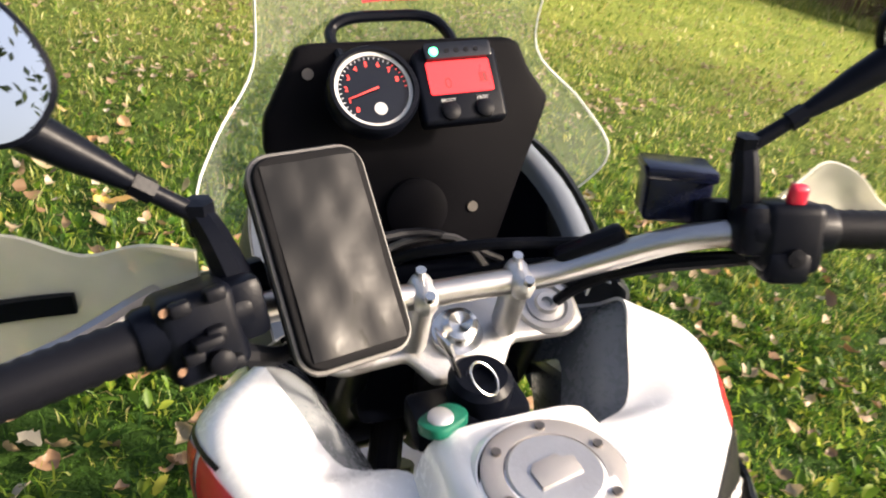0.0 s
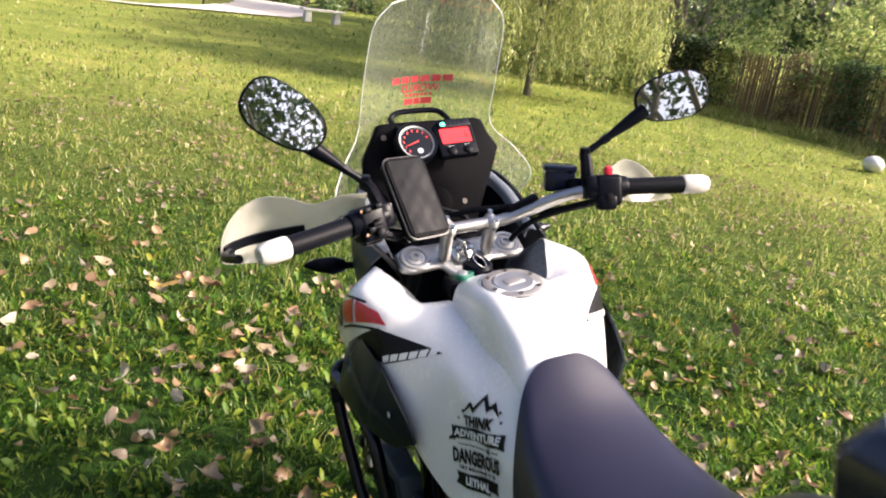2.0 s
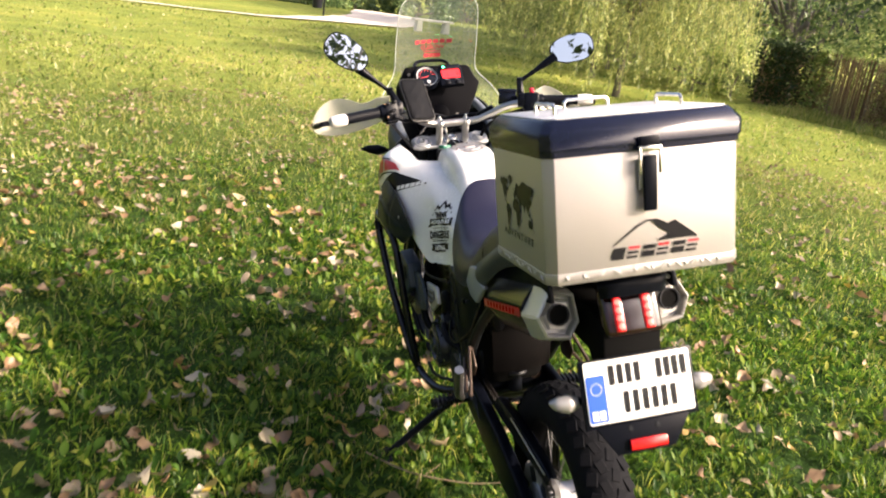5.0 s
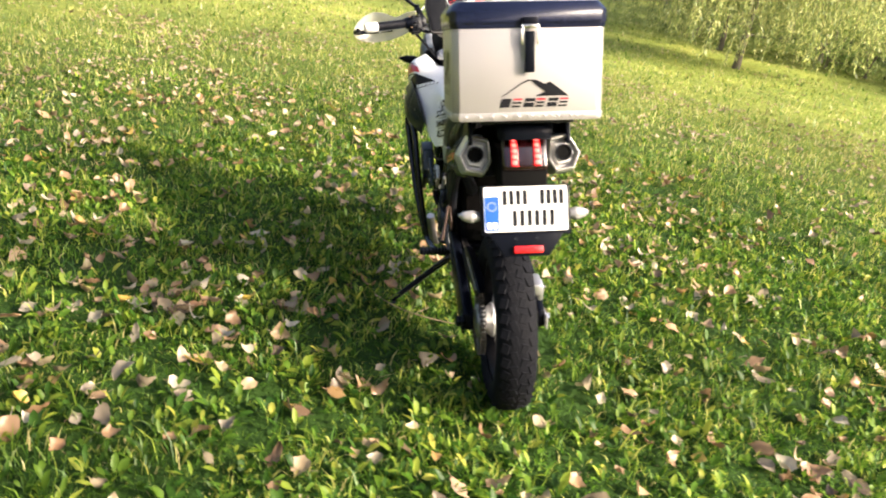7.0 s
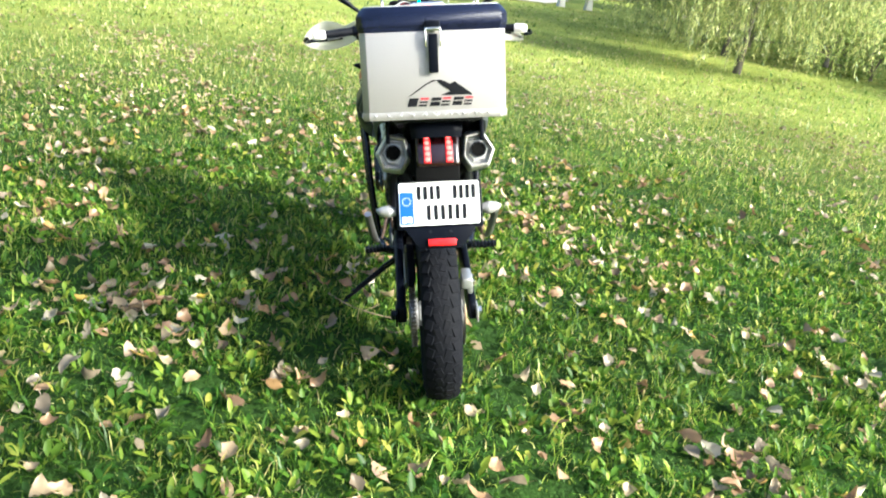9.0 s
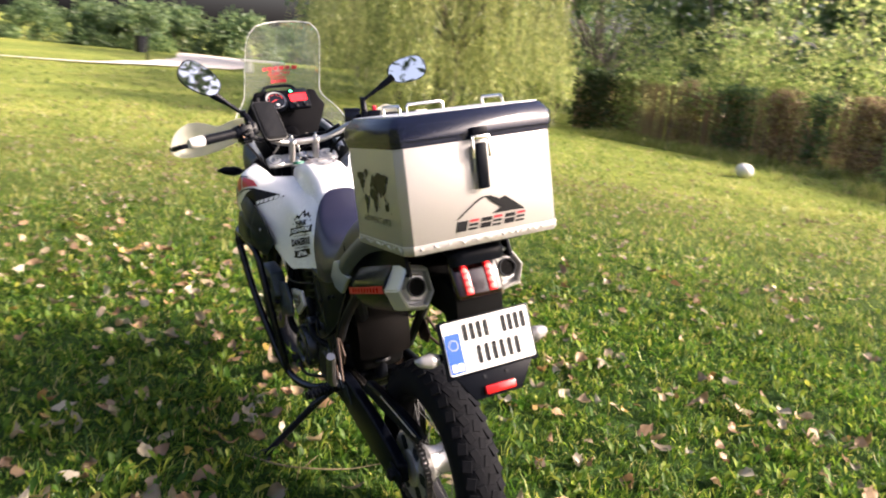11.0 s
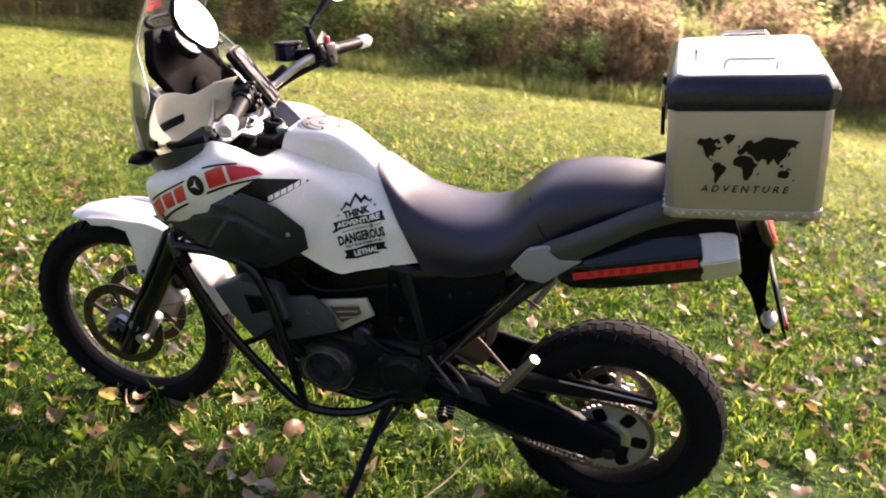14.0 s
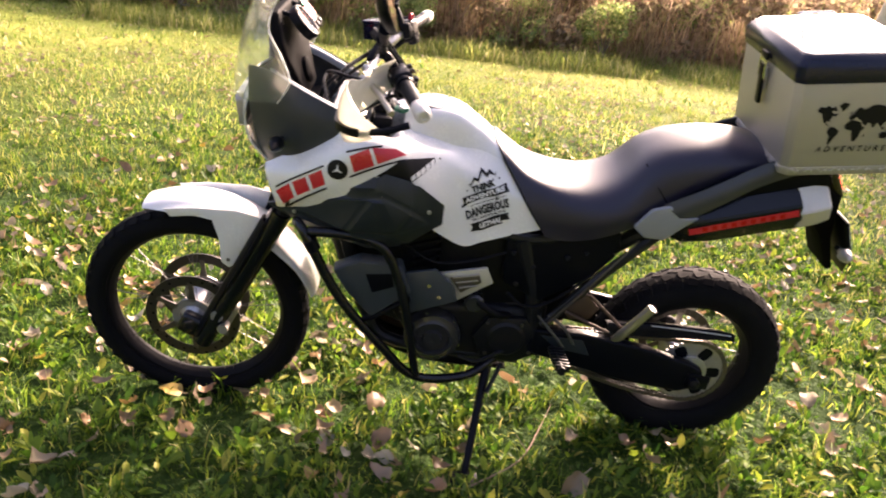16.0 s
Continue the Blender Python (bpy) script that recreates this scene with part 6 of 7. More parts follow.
part("gear_lever", tube([(-.14, .60, .36), (-.19, .68, .35), (-.20, .74, .37)], .006, n=8), ENGINE, bike)

# top case
case = thing("top_case", "aluminium top case with a dark blue-black lid mounted behind the seat", "top case", LEAN)
cm = pose(-.003, -.168, 1.048, -7.6, 0, -0.3)
W, D, H = .402, .316, .238
body_out = [(-W / 2, -D / 2 + .018), (-W / 2 + .018, -D / 2), (W / 2 - .018, -D / 2), (W / 2, -D / 2 + .018), (W / 2, D / 2 - .018), (W / 2 - .018, D / 2), (-W / 2 + .018, D / 2), (-W / 2, D / 2 - .018)]
body = part("case_body", prism(body_out, H, cm, bevel=.002), ALU, case, "brushed aluminium case body")
part("base_flange", prism([(x * 1.008, y * 1.010) for x, y in body_out], .018, cm @ pose(0, 0, .004), bevel=.001), ALU, body)
for k in range(10):
    for y, ax in ((-D / 2 - .002, (0, -1, 0)), (D / 2 + .002, (0, 1, 0))):
        part("rivet", lathe([(.0042, 0), (.003, .002), (0, .0026)], tuple(cm @ Vector((-W / 2 + .035 + .035 * k, y, .013))), tuple(cm.to_3x3() @ Vector(ax)), n=8), CAST, body)
for k in range(8):
    for x, ax in ((-W / 2 - .002, (-1, 0, 0)), (W / 2 + .002, (1, 0, 0))):
        part("rivet", lathe([(.0042, 0), (.003, .002), (0, .0026)], tuple(cm @ Vector((x, -D / 2 + .035 + .0345 * k, .013))), tuple(cm.to_3x3() @ Vector(ax)), n=8), CAST, body)
for k in range(9):
    for m_ in (cm @ frame_of((-W / 2 - .0032, 0, 0), (0, -1, 0), (0, 0, 1)), cm @ frame_of((W / 2 + .0032, 0, 0), (0, 1, 0), (0, 0, 1)), cm @ frame_of((0, -D / 2 - .0032, 0), (1, 0, 0), (0, 0, 1))):
        part("tread_bar", rbox((.016, .0035, .0016), m_ @ pose(-.128 + .032 * k, .013 + .002 * (k % 2), 0, 0, 0, 38 if k % 2 else -38), .0006, 1), CAST, body)
lid_stations = [(0, 1.012), (.012, 1.014), (.013, 1.030), (.043, 1.030), (.065, .955), (.068, .925)]
lv, lf = [], []
for h, k in lid_stations:
    inset = (W / 2) * (k - 1)
    lv += [tuple(cm @ Vector((x + inset * (1 if x > 0 else -1), y + inset * (1 if y > 0 else -1), H + h))) for x, y in body_out]
for i in range(5):
    for j in range(8):
        lf.append((i * 8 + j, i * 8 + (j + 1) % 8, (i + 1) * 8 + (j + 1) % 8, (i + 1) * 8 + j))
lf += [tuple(40 + j for j in range(8)), tuple(reversed(range(8)))]
bm = bmesh.new()
_v = [bm.verts.new(v) for v in lv]
for f in lf:
    bm.faces.new([_v[i] for i in f])
bmesh.ops.bevel(bm, geom=[e for e in bm.edges], offset=.004, segments=2, affect="EDGES", clamp_overlap=True)
lid = part("case_lid", from_bm(bm), BLUEBLACK, case, "blue-black moulded lid with chamfered edges")
inset = (W / 2) * (.925 - 1)
part("lid_plate", prism([(x + inset * (1 if x > 0 else -1), y + inset * (1 if y > 0 else -1)) for x, y in body_out], .002, cm @ pose(0, 0, H + .0675), bevel=.0006), LIDPLATE, lid, "pale embossed aluminium top plate")
for x, y, turn, ln in ((-.135, 0, 90, .10), (.135, 0, 90, .10), (0, .105, 0, .10)):
    hm = cm @ pose(x, y, H + .069, 0, 0, turn)
    part("lid_handle", tube([tuple(hm @ Vector(p)) for p in ((-ln / 2, 0, 0), (-ln / 2, 0, .014), (-ln / 2 + .006, 0, .020), (0, 0, .020), (ln / 2 - .006, 0, .020), (ln / 2, 0, .014), (ln / 2, 0, 0))], .0038, n=8, smooth=False), STEEL, lid, "bent steel tie-down handle")
for y, q in ((-D / 2 - .004, 0), (D / 2 + .004, 180)):
    lm = cm @ pose(.0, y, H - .03, 90, 0, q)
    lat = part("latch", rbox((.026, .104, .010), lm @ pose(0, -.030, .009), .003), BLACK, case, "black toggle latch with a steel hook")
    part("latch_plate", rbox((.040, .060, .004), lm @ pose(0, -.012, .002), .001), CASTDULL, lat)
    part("latch_hook", join(rbox((.046, .010, .007), lm @ pose(0, .034, .009), .002), rbox((.005, .05, .006), lm @ pose(-.0205, .012, .010), .002), rbox((.005, .05, .006), lm @ pose(.0205, .012, .010), .002)), STEEL, lat)
    part("keeper", rbox((.040, .022, .010), lm @ pose(0, .046, .007), .003), BLACK, lat)
# rear badge: a dune over bars of lettering
rm = cm @ pose(0, -D / 2 - .0018, 0, 90, 0, 0)
badge = part("case_badge", moved(flatpoly((-.072, .0), (-.030, .032), (-.014, .040), (.004, .040), (.016, .034), (.022, .030), (.034, .035), (.048, .024), (.072, .004), (.072, .0), (.064, .002), (.002, .002), (.024, .012), (.006, .026), (-.006, .038), (-.014, .036), (-.028, .029), (-.064, .003)), rm @ pose(.014, .062, 0) @ Matrix.Diagonal((1.25, 1.12, 1, 1))), INK, body, "black dune badge over slanted lettering bars", smooth=0)
for k, (w, acc) in enumerate(((.022, 0), (.020, 1), (.023, 0), (.020, 1), (.023, 0), (.020, 1))):
    x = -.060 + .0245 * k
    for a, b in ((.0, .004), (.0075, .0115), (.015, .019)) if acc else ((.0, .019),) if k == 0 else ((.0, .0095), (.012, .019)):
        part("lettering_bar", moved(flatpoly((x - .004 + a * .3, a), (x - .004 + w - .002 + a * .3, a), (x - .004 + w - .002 + b * .3, b), (x - .004 + b * .3, b)), rm @ pose(.004, .036, 0) @ Matrix.Diagonal((1.27, 1.2, 1, 1))), RED if acc and a > .014 else INK, badge, smooth=0)
# world map and word on both sides
NORTH_AMERICA = [(-.094, .160), (-.088, .170), (-.078, .167), (-.070, .172), (-.062, .166), (-.054, .170), (-.048, .160), (-.054, .156), (-.056, .162), (-.060, .156), (-.054, .150), (-.044, .152), (-.050, .144), (-.056, .146), (-.061, .136), (-.060, .130), (-.066, .133), (-.070, .128), (-.062, .122), (-.058, .117), (-.068, .123), (-.075, .130), (-.080, .142), (-.082, .152), (-.090, .155)]
GREENLAND = [(-.046, .172), (-.036, .179), (-.022, .176), (-.026, .166), (-.036, .156), (-.040, .164)]
SOUTH_AMERICA = [(-.058, .116), (-.050, .118), (-.042, .112), (-.034, .106), (-.038, .096), (-.044, .088), (-.050, .076), (-.054, .068), (-.057, .076), (-.056, .092), (-.063, .106)]
AFRICA = [(-.020, .128), (-.010, .134), (.002, .132), (.012, .128), (.016, .118), (.024, .114), (.016, .104), (.014, .092), (.006, .078), (-.001, .079), (-.004, .092), (-.006, .106), (-.014, .108), (-.023, .112), (-.024, .121)]
EURASIA = [(-.018, .138), (-.016, .145), (-.010, .148), (-.006, .156), (.000, .165), (.008, .166), (.012, .160), (.024, .166), (.032, .172), (.046, .172), (.062, .168), (.080, .168), (.096, .162), (.088, .157), (.090, .148), (.082, .152), (.076, .146), (.074, .136), (.070, .128), (.064, .122), (.060, .112), (.054, .120), (.050, .126), (.044, .116), (.040, .112), (.036, .124), (.028, .126), (.024, .118), (.016, .124), (.012, .132), (.004, .136), (.000, .142), (-.006, .136), (-.012, .134)]
AUSTRALIA = [(.060, .096), (.066, .102), (.072, .100), (.076, .104), (.082, .096), (.080, .086), (.072, .084), (.062, .086)]
ISLANDS = ([(.062, .112), (.068, .115), (.070, .108), (.064, .107)], [(.076, .140), (.080, .142), (.078, .132), (.074, .130)], [(.088, .080), (.092, .086), (.090, .078)], [(.022, .092), (.026, .098), (.025, .088)], [(-.018, .150), (-.014, .156), (-.012, .149)], [(.074, .107), (.082, .106), (.086, .101), (.078, .103)])
LANDS = (NORTH_AMERICA, GREENLAND, SOUTH_AMERICA, AFRICA, EURASIA, AUSTRALIA, *ISLANDS)
for s in (-1, 1):
    mm = cm @ frame_of((s * (W / 2 + .0016), 0, 0), (0, s, 0), (0, 0, 1))
    for poly in LANDS:
        part("map_land", moved(flatpoly(*[(x * 1.05, y + .012) for x, y in poly]), mm), INK, body, "black world map print", smooth=0)
    part("map_word", moved(text_shape("ADVENTURE", .021, 1.6, .25, .0003), mm @ pose(0, .070, 0)), INK, body, smooth=0)


# ---- lawn ----
def ground_height(x, y):
    """A gently uneven lawn, flat under the motorcycle."""
    d = math.hypot(x, y - 0.7)
    k = min(1.0, max(0.0, (d - 2.5) / 8))
    return k * 0.10 * noise.noise(Vector((x * 0.16, y * 0.16, 0))) + k * 0.05 * noise.noise(Vector((x * 0.5, y * 0.5, 3)))


def lawn():
    xs = sorted({*np.linspace(-16, 16, 65), *np.linspace(-60, 60, 31), *np.linspace(-900, 900, 13)})
    ys = sorted({*np.linspace(-14, 34, 97), *np.linspace(-60, 90, 31), *np.linspace(-900, 900, 13)})
    vs = [(float(x), float(y), ground_height(x, y) if abs(x) < 60 and -60 < y < 90 else 0.0) for y in ys for x in xs]
    n = len(xs)
    fs = [(j * n + i, j * n + i + 1, (j + 1) * n + i + 1, (j + 1) * n + i) for j in range(len(ys) - 1) for i in range(n - 1)]
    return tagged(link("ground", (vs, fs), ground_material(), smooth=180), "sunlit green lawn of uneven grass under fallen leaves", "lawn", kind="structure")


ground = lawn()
rng = np.random.default_rng(7)


def fast_mesh(name, verts, faces_flat, sizes, mat):
    me = bpy.data.meshes.new(name)
    me.vertices.add(len(verts))
    me.vertices.foreach_set("co", np.ascontiguousarray(verts, np.float32).ravel())
    me.loops.add(len(faces_flat))
    me.loops.foreach_set("vertex_index", np.ascontiguousarray(faces_flat, np.int32))
    me.polygons.add(len(sizes))
    me.polygons.foreach_set("loop_start", np.r_[0, np.cumsum(sizes)[:-1]].astype(np.int32))
    me.materials.append(mat)
    me.update(calc_edges=True)
    return me


def heights(x, y):
    return np.array([ground_height(a, b) for a, b in zip(x, y)])


def blades(name, x, y, length, width, bend, mat):
    """Grass blades: each a bent strip that narrows to a point."""
    n = len(x)
    z0 = heights(x, y) - 0.01
    a = rng.uniform(0, 2 * math.pi, n)
    b = rng.uniform(0, 2 * math.pi, n)
    side = np.stack([np.cos(a), np.sin(a), np.zeros(n)], 1) * (width / 2)[:, None]
    lean = np.stack([np.cos(b), np.sin(b), np.zeros(n)], 1)
    base = np.stack([x, y, z0], 1)
    up = np.array([0, 0, 1.0])
    mid = base + up * (length * 0.6)[:, None] * np.cos(bend * 0.4)[:, None] + lean * (length * 0.55 * np.sin(bend * 0.4))[:, None]
    tip = mid + up * (length * 0.45 * np.cos(bend))[:, None] + lean * (length * 0.5 * np.sin(bend))[:, None]
    v = np.stack([base - side, base + side, mid - side * 0.85, mid + side * 0.85, tip], 1).reshape(-1, 3)
    k = np.arange(n)[:, None] * 5
    faces = np.concatenate([k + 0, k + 1, k + 3, k + 2, k + 2, k + 3, k + 4], 1).ravel()
    return fast_mesh(name, v, faces, np.tile([4, 3], n), mat)


def ring_points(n, r0, r1, cx=0.3, cy=0.9):
    r = np.sqrt(rng.uniform(r0**2, r1**2, n))
    a = rng.uniform(0, 2 * math.pi, n)
    return cx + r * np.cos(a), cy + r * np.sin(a)


def clumped(x, y, amount=0.6):
    """Thins out points so that they stand in uneven tufts."""
    keep = np.array([noise.noise(Vector((a * 2.2, b * 2.2, 9))) * 0.8 + noise.noise(Vector((a * 8, b * 8, 5))) * 0.6 for a, b in zip(x, y)])
    ok = keep + rng.uniform(-0.45, 0.75, len(x)) > -0.1 * amount
    return x[ok], y[ok]


def broad_leaves(name, x, y, mat):
    """Low broad-leaved plants: each a ring of folded oval leaves round one root."""
    per = rng.integers(4, 8, len(x))
    cx, cy, size = np.repeat(x, per), np.repeat(y, per), np.repeat(rng.uniform(0.75, 1.3, len(x)), per)
    n = len(cx)
    z = heights(x, y).repeat(per) + rng.uniform(0.0, 0.022, n)
    a, tilt = rng.uniform(0, 2 * math.pi, n), np.radians(rng.uniform(8, 68, n))
    along = np.stack([np.cos(a) * np.cos(tilt), np.sin(a) * np.cos(tilt), np.sin(tilt)], 1)
    side = np.stack([-np.sin(a), np.cos(a), rng.normal(0, 0.25, n)], 1)
    up = np.cross(along, side)
    L = (rng.uniform(0.020, 0.058, n) * size)[:, None]
    w = L * rng.uniform(0.10, 0.24, n)[:, None]
    b = np.stack([cx, cy, z], 1) + along * L * rng.uniform(0.05, 0.5, n)[:, None]
    droop = L * rng.uniform(0.0, 0.3, n)[:, None] * np.array([0, 0, 1.0])
    c1, c2, t = b + along * L * 0.35, b + along * L * 0.72 - droop * 0.3, b + along * L - droop
    fold = up * w * 0.35
    v = np.stack([b, c1, c2, t, c1 + side * w + fold, c2 + side * w * 0.8 + fold, c1 - side * w + fold, c2 - side * w * 0.8 + fold], 1).reshape(-1, 3)
    k = np.arange(n)[:, None] * 8
    faces = (k + np.array([0, 6, 1, 1, 6, 7, 2, 2, 7, 3, 0, 1, 4, 4, 1, 2, 5, 5, 2, 3])).ravel()
    return fast_mesh(name, v, faces, np.tile([3, 4, 3, 3, 4, 3], n), mat)


def grass():
    for name, count, r0, r1, lo, hi, wid in (("grass", 250000, 0.0, 3.6, 0.022, 0.066, 0.0050), ("grass", 220000, 3.6, 7.5, 0.025, 0.070, 0.0095), ("grass", 95000, 7.5, 14.0, 0.03, 0.08, 0.020), ("grass", 70000, 14.0, 30.0, 0.03, 0.08, 0.036)):
        x, y = clumped(*ring_points(count, r0, r1))
        n = len(x)
        tuft = np.array([noise.noise(Vector((a * 7, b * 7, 21))) for a, b in zip(x, y)])
        length = rng.uniform(lo, hi, n) * rng.choice([0.7, 1, 1, 1.4], n) * np.clip(0.95 + 1.4 * tuft, 0.4, 1.9)
        far = np.hypot(x - 0.3, y - 0.9)
        # green blades darkened for shade round the motorcycle, paler and drier further out
        first, second, share = (SHADEDGRASS, GRASS, 1.0 - 0.7 * np.clip((far - 1.6) / 2.0, 0, 1)) if r0 < 3 else (GRASS, DRYGRASS, 0.75 - 0.5 * (far - r0) / (r1 - r0)) if r0 < 7 else (DRYGRASS, GRASS, 0.75)
        pick = rng.uniform(0, 1, n) < share
        width, bend = wid * rng.uniform(0.6, 1.5, n), rng.uniform(0.3, 1.8, n)
        for sel, mat in ((pick, first), (~pick, second)):
            me = blades(name, x[sel], y[sel], length[sel], width[sel], bend[sel], mat)
            tagged(new(name, me), "uneven green grass blades growing on the lawn", "grass", kind="stuff")
    for count, r0, r1, mat in ((8500, 0.0, 2.9, WEED), (3200, 2.9, 4.8, WEED)):
        x, y = clumped(*ring_points(count, r0, r1, 0.0, 0.4), 1.5)
        tagged(new("weeds", broad_leaves("weeds", x, y, mat)), "small broad-leaved green weeds among the grass", "weeds", kind="stuff")


grass()


def leaf_form(kind, n=7, cols=(-1, -0.5, 0, 0.5, 1)):
    """A fallen leaf: a pointed oval, curled along its middle rib, with a short stalk."""
    r = np.random.default_rng(100 + kind)
    L, W = 0.078 * (0.75 + 0.12 * (kind % 4)), 0.064 * (0.75 + 0.12 * (kind % 3))
    curl, cup = r.uniform(-0.8, 1.5), r.uniform(-0.3, 0.8)
    lobes = r.uniform(0.72, 1.15, (8, 2))
    vs, fs = [], []
    for i in range(n + 1):
        t = i / n
        w = W / 2 * math.sin(math.pi * min(1, t * 0.94 + 0.06) ** 0.75) ** 0.8 * (1 + 0.12 * math.sin(9 * t + kind))
        y = (t - 0.5) * L
        for sx in cols:
            ww = w * (lobes[i, 0 if sx < 0 else 1] if abs(sx) == 1 else 1)
            vs.append((sx * ww, y + 0.004 * sx * math.sin(5 * t + kind), 0.006 + cup * abs(sx) ** 1.5 * w * 0.9 + curl * (t - 0.4) ** 2 * L + 0.004 * math.sin(7 * t + 5 * sx + kind)))
    for i in range(n):
        for j in range(len(cols) - 1):
            fs.append((i * len(cols) + j, i * len(cols) + j + 1, (i + 1) * len(cols) + j + 1, (i + 1) * len(cols) + j))
    k = len(vs)
    vs += [(-0.0012, -L / 2, 0.006), (0.0012, -L / 2, 0.006), (0.001, -L / 2 - 0.025, 0.012), (-0.001, -L / 2 - 0.025, 0.012)]
    fs.append((k, k + 1, k + 2, k + 3))
    return vs, fs


LEAF_FORMS = [leaf_form(k) for k in range(8)]
FAR_FORMS = [leaf_form(k, 4, (-1, 0, 1)) for k in range(8)]
LEAF_MESHES = []
for _f in LEAF_FORMS:
    _me = bpy.data.meshes.new("fallen_leaf")
    _me.from_pydata(_f[0], [], _f[1])
    _me.materials.append(FALLEN)
    _me.shade_smooth()
    LEAF_MESHES.append(_me)


def leaf_pose(x, y, r, size=1.0, lie=26):
    s = r.uniform(0.5, 1.15) * size
    tilt = r.normal(0, lie), r.normal(0, lie)
    z = ground_height(x, y) + r.uniform(0.014, 0.048)
    return pose(x, y, z, tilt[0], tilt[1], r.uniform(0, 360)) @ Matrix.Scale(s, 4)


def fallen_leaves():
    r = np.random.default_rng(21)
    spots = [(-1.2 + r.normal(0, 0.13), 0.39 + r.normal(0, 0.10)) for _ in range(30)]
    spots += [(-2.1 + r.normal(0, 0.16), 2.5 + r.normal(0, 0.16)) for _ in range(16)]
    spots += [(-0.5 + r.normal(0, 0.22), 2.45 + r.normal(0, 0.12)) for _ in range(14)]
    x, y = ring_points(230, 0.0, 1.9, 0.0, 0.3)
    spots += list(zip(x, y))
    for i, (a, b) in enumerate(spots):
        ob = new("fallen_leaf", LEAF_MESHES[int(r.integers(8))])
        ob.matrix_world = leaf_pose(a, b, r)
        tagged(ob, "curled dry brown autumn leaf lying on the grass", "leaf", "fallen leaves on the lawn")
    for name, count, r0, r1, size, lie, mat, low in (("fallen_leaves", 5200, 0.6, 4.2, 0.95, 24, FALLEN, -0.02), ("fallen_leaves", 15500, 4.2, 8.5, 0.78, 14, FARFALLEN, 0.04), ("fallen_leaves", 6500, 8.5, 14.5, 0.85, 10, FARFALLEN, 0.1)):
        vs, fs = [], []
        for a, b in zip(*ring_points(count, r0, r1, 0.0, 0.3)):
            if noise.noise(Vector((a * 0.6, b * 0.6, 40))) + 0.9 * noise.noise(Vector((a * 2.4, b * 2.4, 44))) + r.uniform(-0.4, 0.4) < low + (0.08 if a > 2.0 else 0.0):
                continue
            m = np.array(leaf_pose(a, b, r, size, lie))
            f = (LEAF_FORMS if math.hypot(a, b - 0.3) < 2.4 else FAR_FORMS)[int(r.integers(8))]
            k = len(vs)
            v = np.array(f[0]) @ m[:3, :3].T + m[:3, 3]
            vs.extend(map(tuple, v))
            fs.extend([tuple(i + k for i in q) for q in f[1]])
        tagged(link(name, (vs, fs), mat, smooth=180), "scattered dry brown and pale autumn leaves on the lawn", "leaves", kind="stuff")


fallen_leaves()


# ---- plants ----
def leaf_quads(points, size, aspect=2.2, droop=0.3, seed=0):
    """A small folded leaf at each point, turned at random."""
    r = np.random.default_rng(seed)
    n = len(points)
    d = r.normal(0, 1, (n, 3))
    d[:, 2] -= droop
    d /= np.linalg.norm(d, axis=1, keepdims=True)
    o = np.cross(d, r.normal(0, 1, (n, 3)))
    o /= np.linalg.norm(o, axis=1, keepdims=True)
    s = size * r.uniform(0.6, 1.35, n)[:, None]
    p = np.asarray(points)
    v = np.stack([p, p + d * s * 0.5 + o * s / aspect * 0.5, p + d * s, p + d * s * 0.5 - o * s / aspect * 0.5], 1).reshape(-1, 3)
    k = np.arange(n)[:, None] * 4
    return v, np.concatenate([k, k + 1, k + 2, k + 3], 1).ravel(), np.full(n, 4)


def crown_points(clumps, per, r):
    """Points in uneven clumps, denser at their shells."""
    out = []
    for (cx, cy, cz), rad in clumps:
        d = r.normal(0, 1, (per, 3))
        d /= np.linalg.norm(d, axis=1, keepdims=True)
        rr = rad * (0.55 + 0.5 * r.uniform(0, 1, per) ** 0.6)
        pts = d * rr[:, None] * np.array([1, 1, 0.8])
        out.append(pts + np.array([cx, cy, cz]))
    return np.concatenate(out)


def limb_set(root, tips, r0, r):
    """A tapered trunk and its limbs."""
    shapes = []
    for t in tips:
        mid = (np.array(root) * 0.5 + np.array(t) * 0.5) + r.normal(0, 0.12, 3) * np.linalg.norm(np.array(t) - np.array(root)) * 0.5
        shapes.append(tube([root, tuple(mid), tuple(t)], [r0, r0 * 0.6, r0 * 0.15], n=6, res=3))
    return join(*shapes)


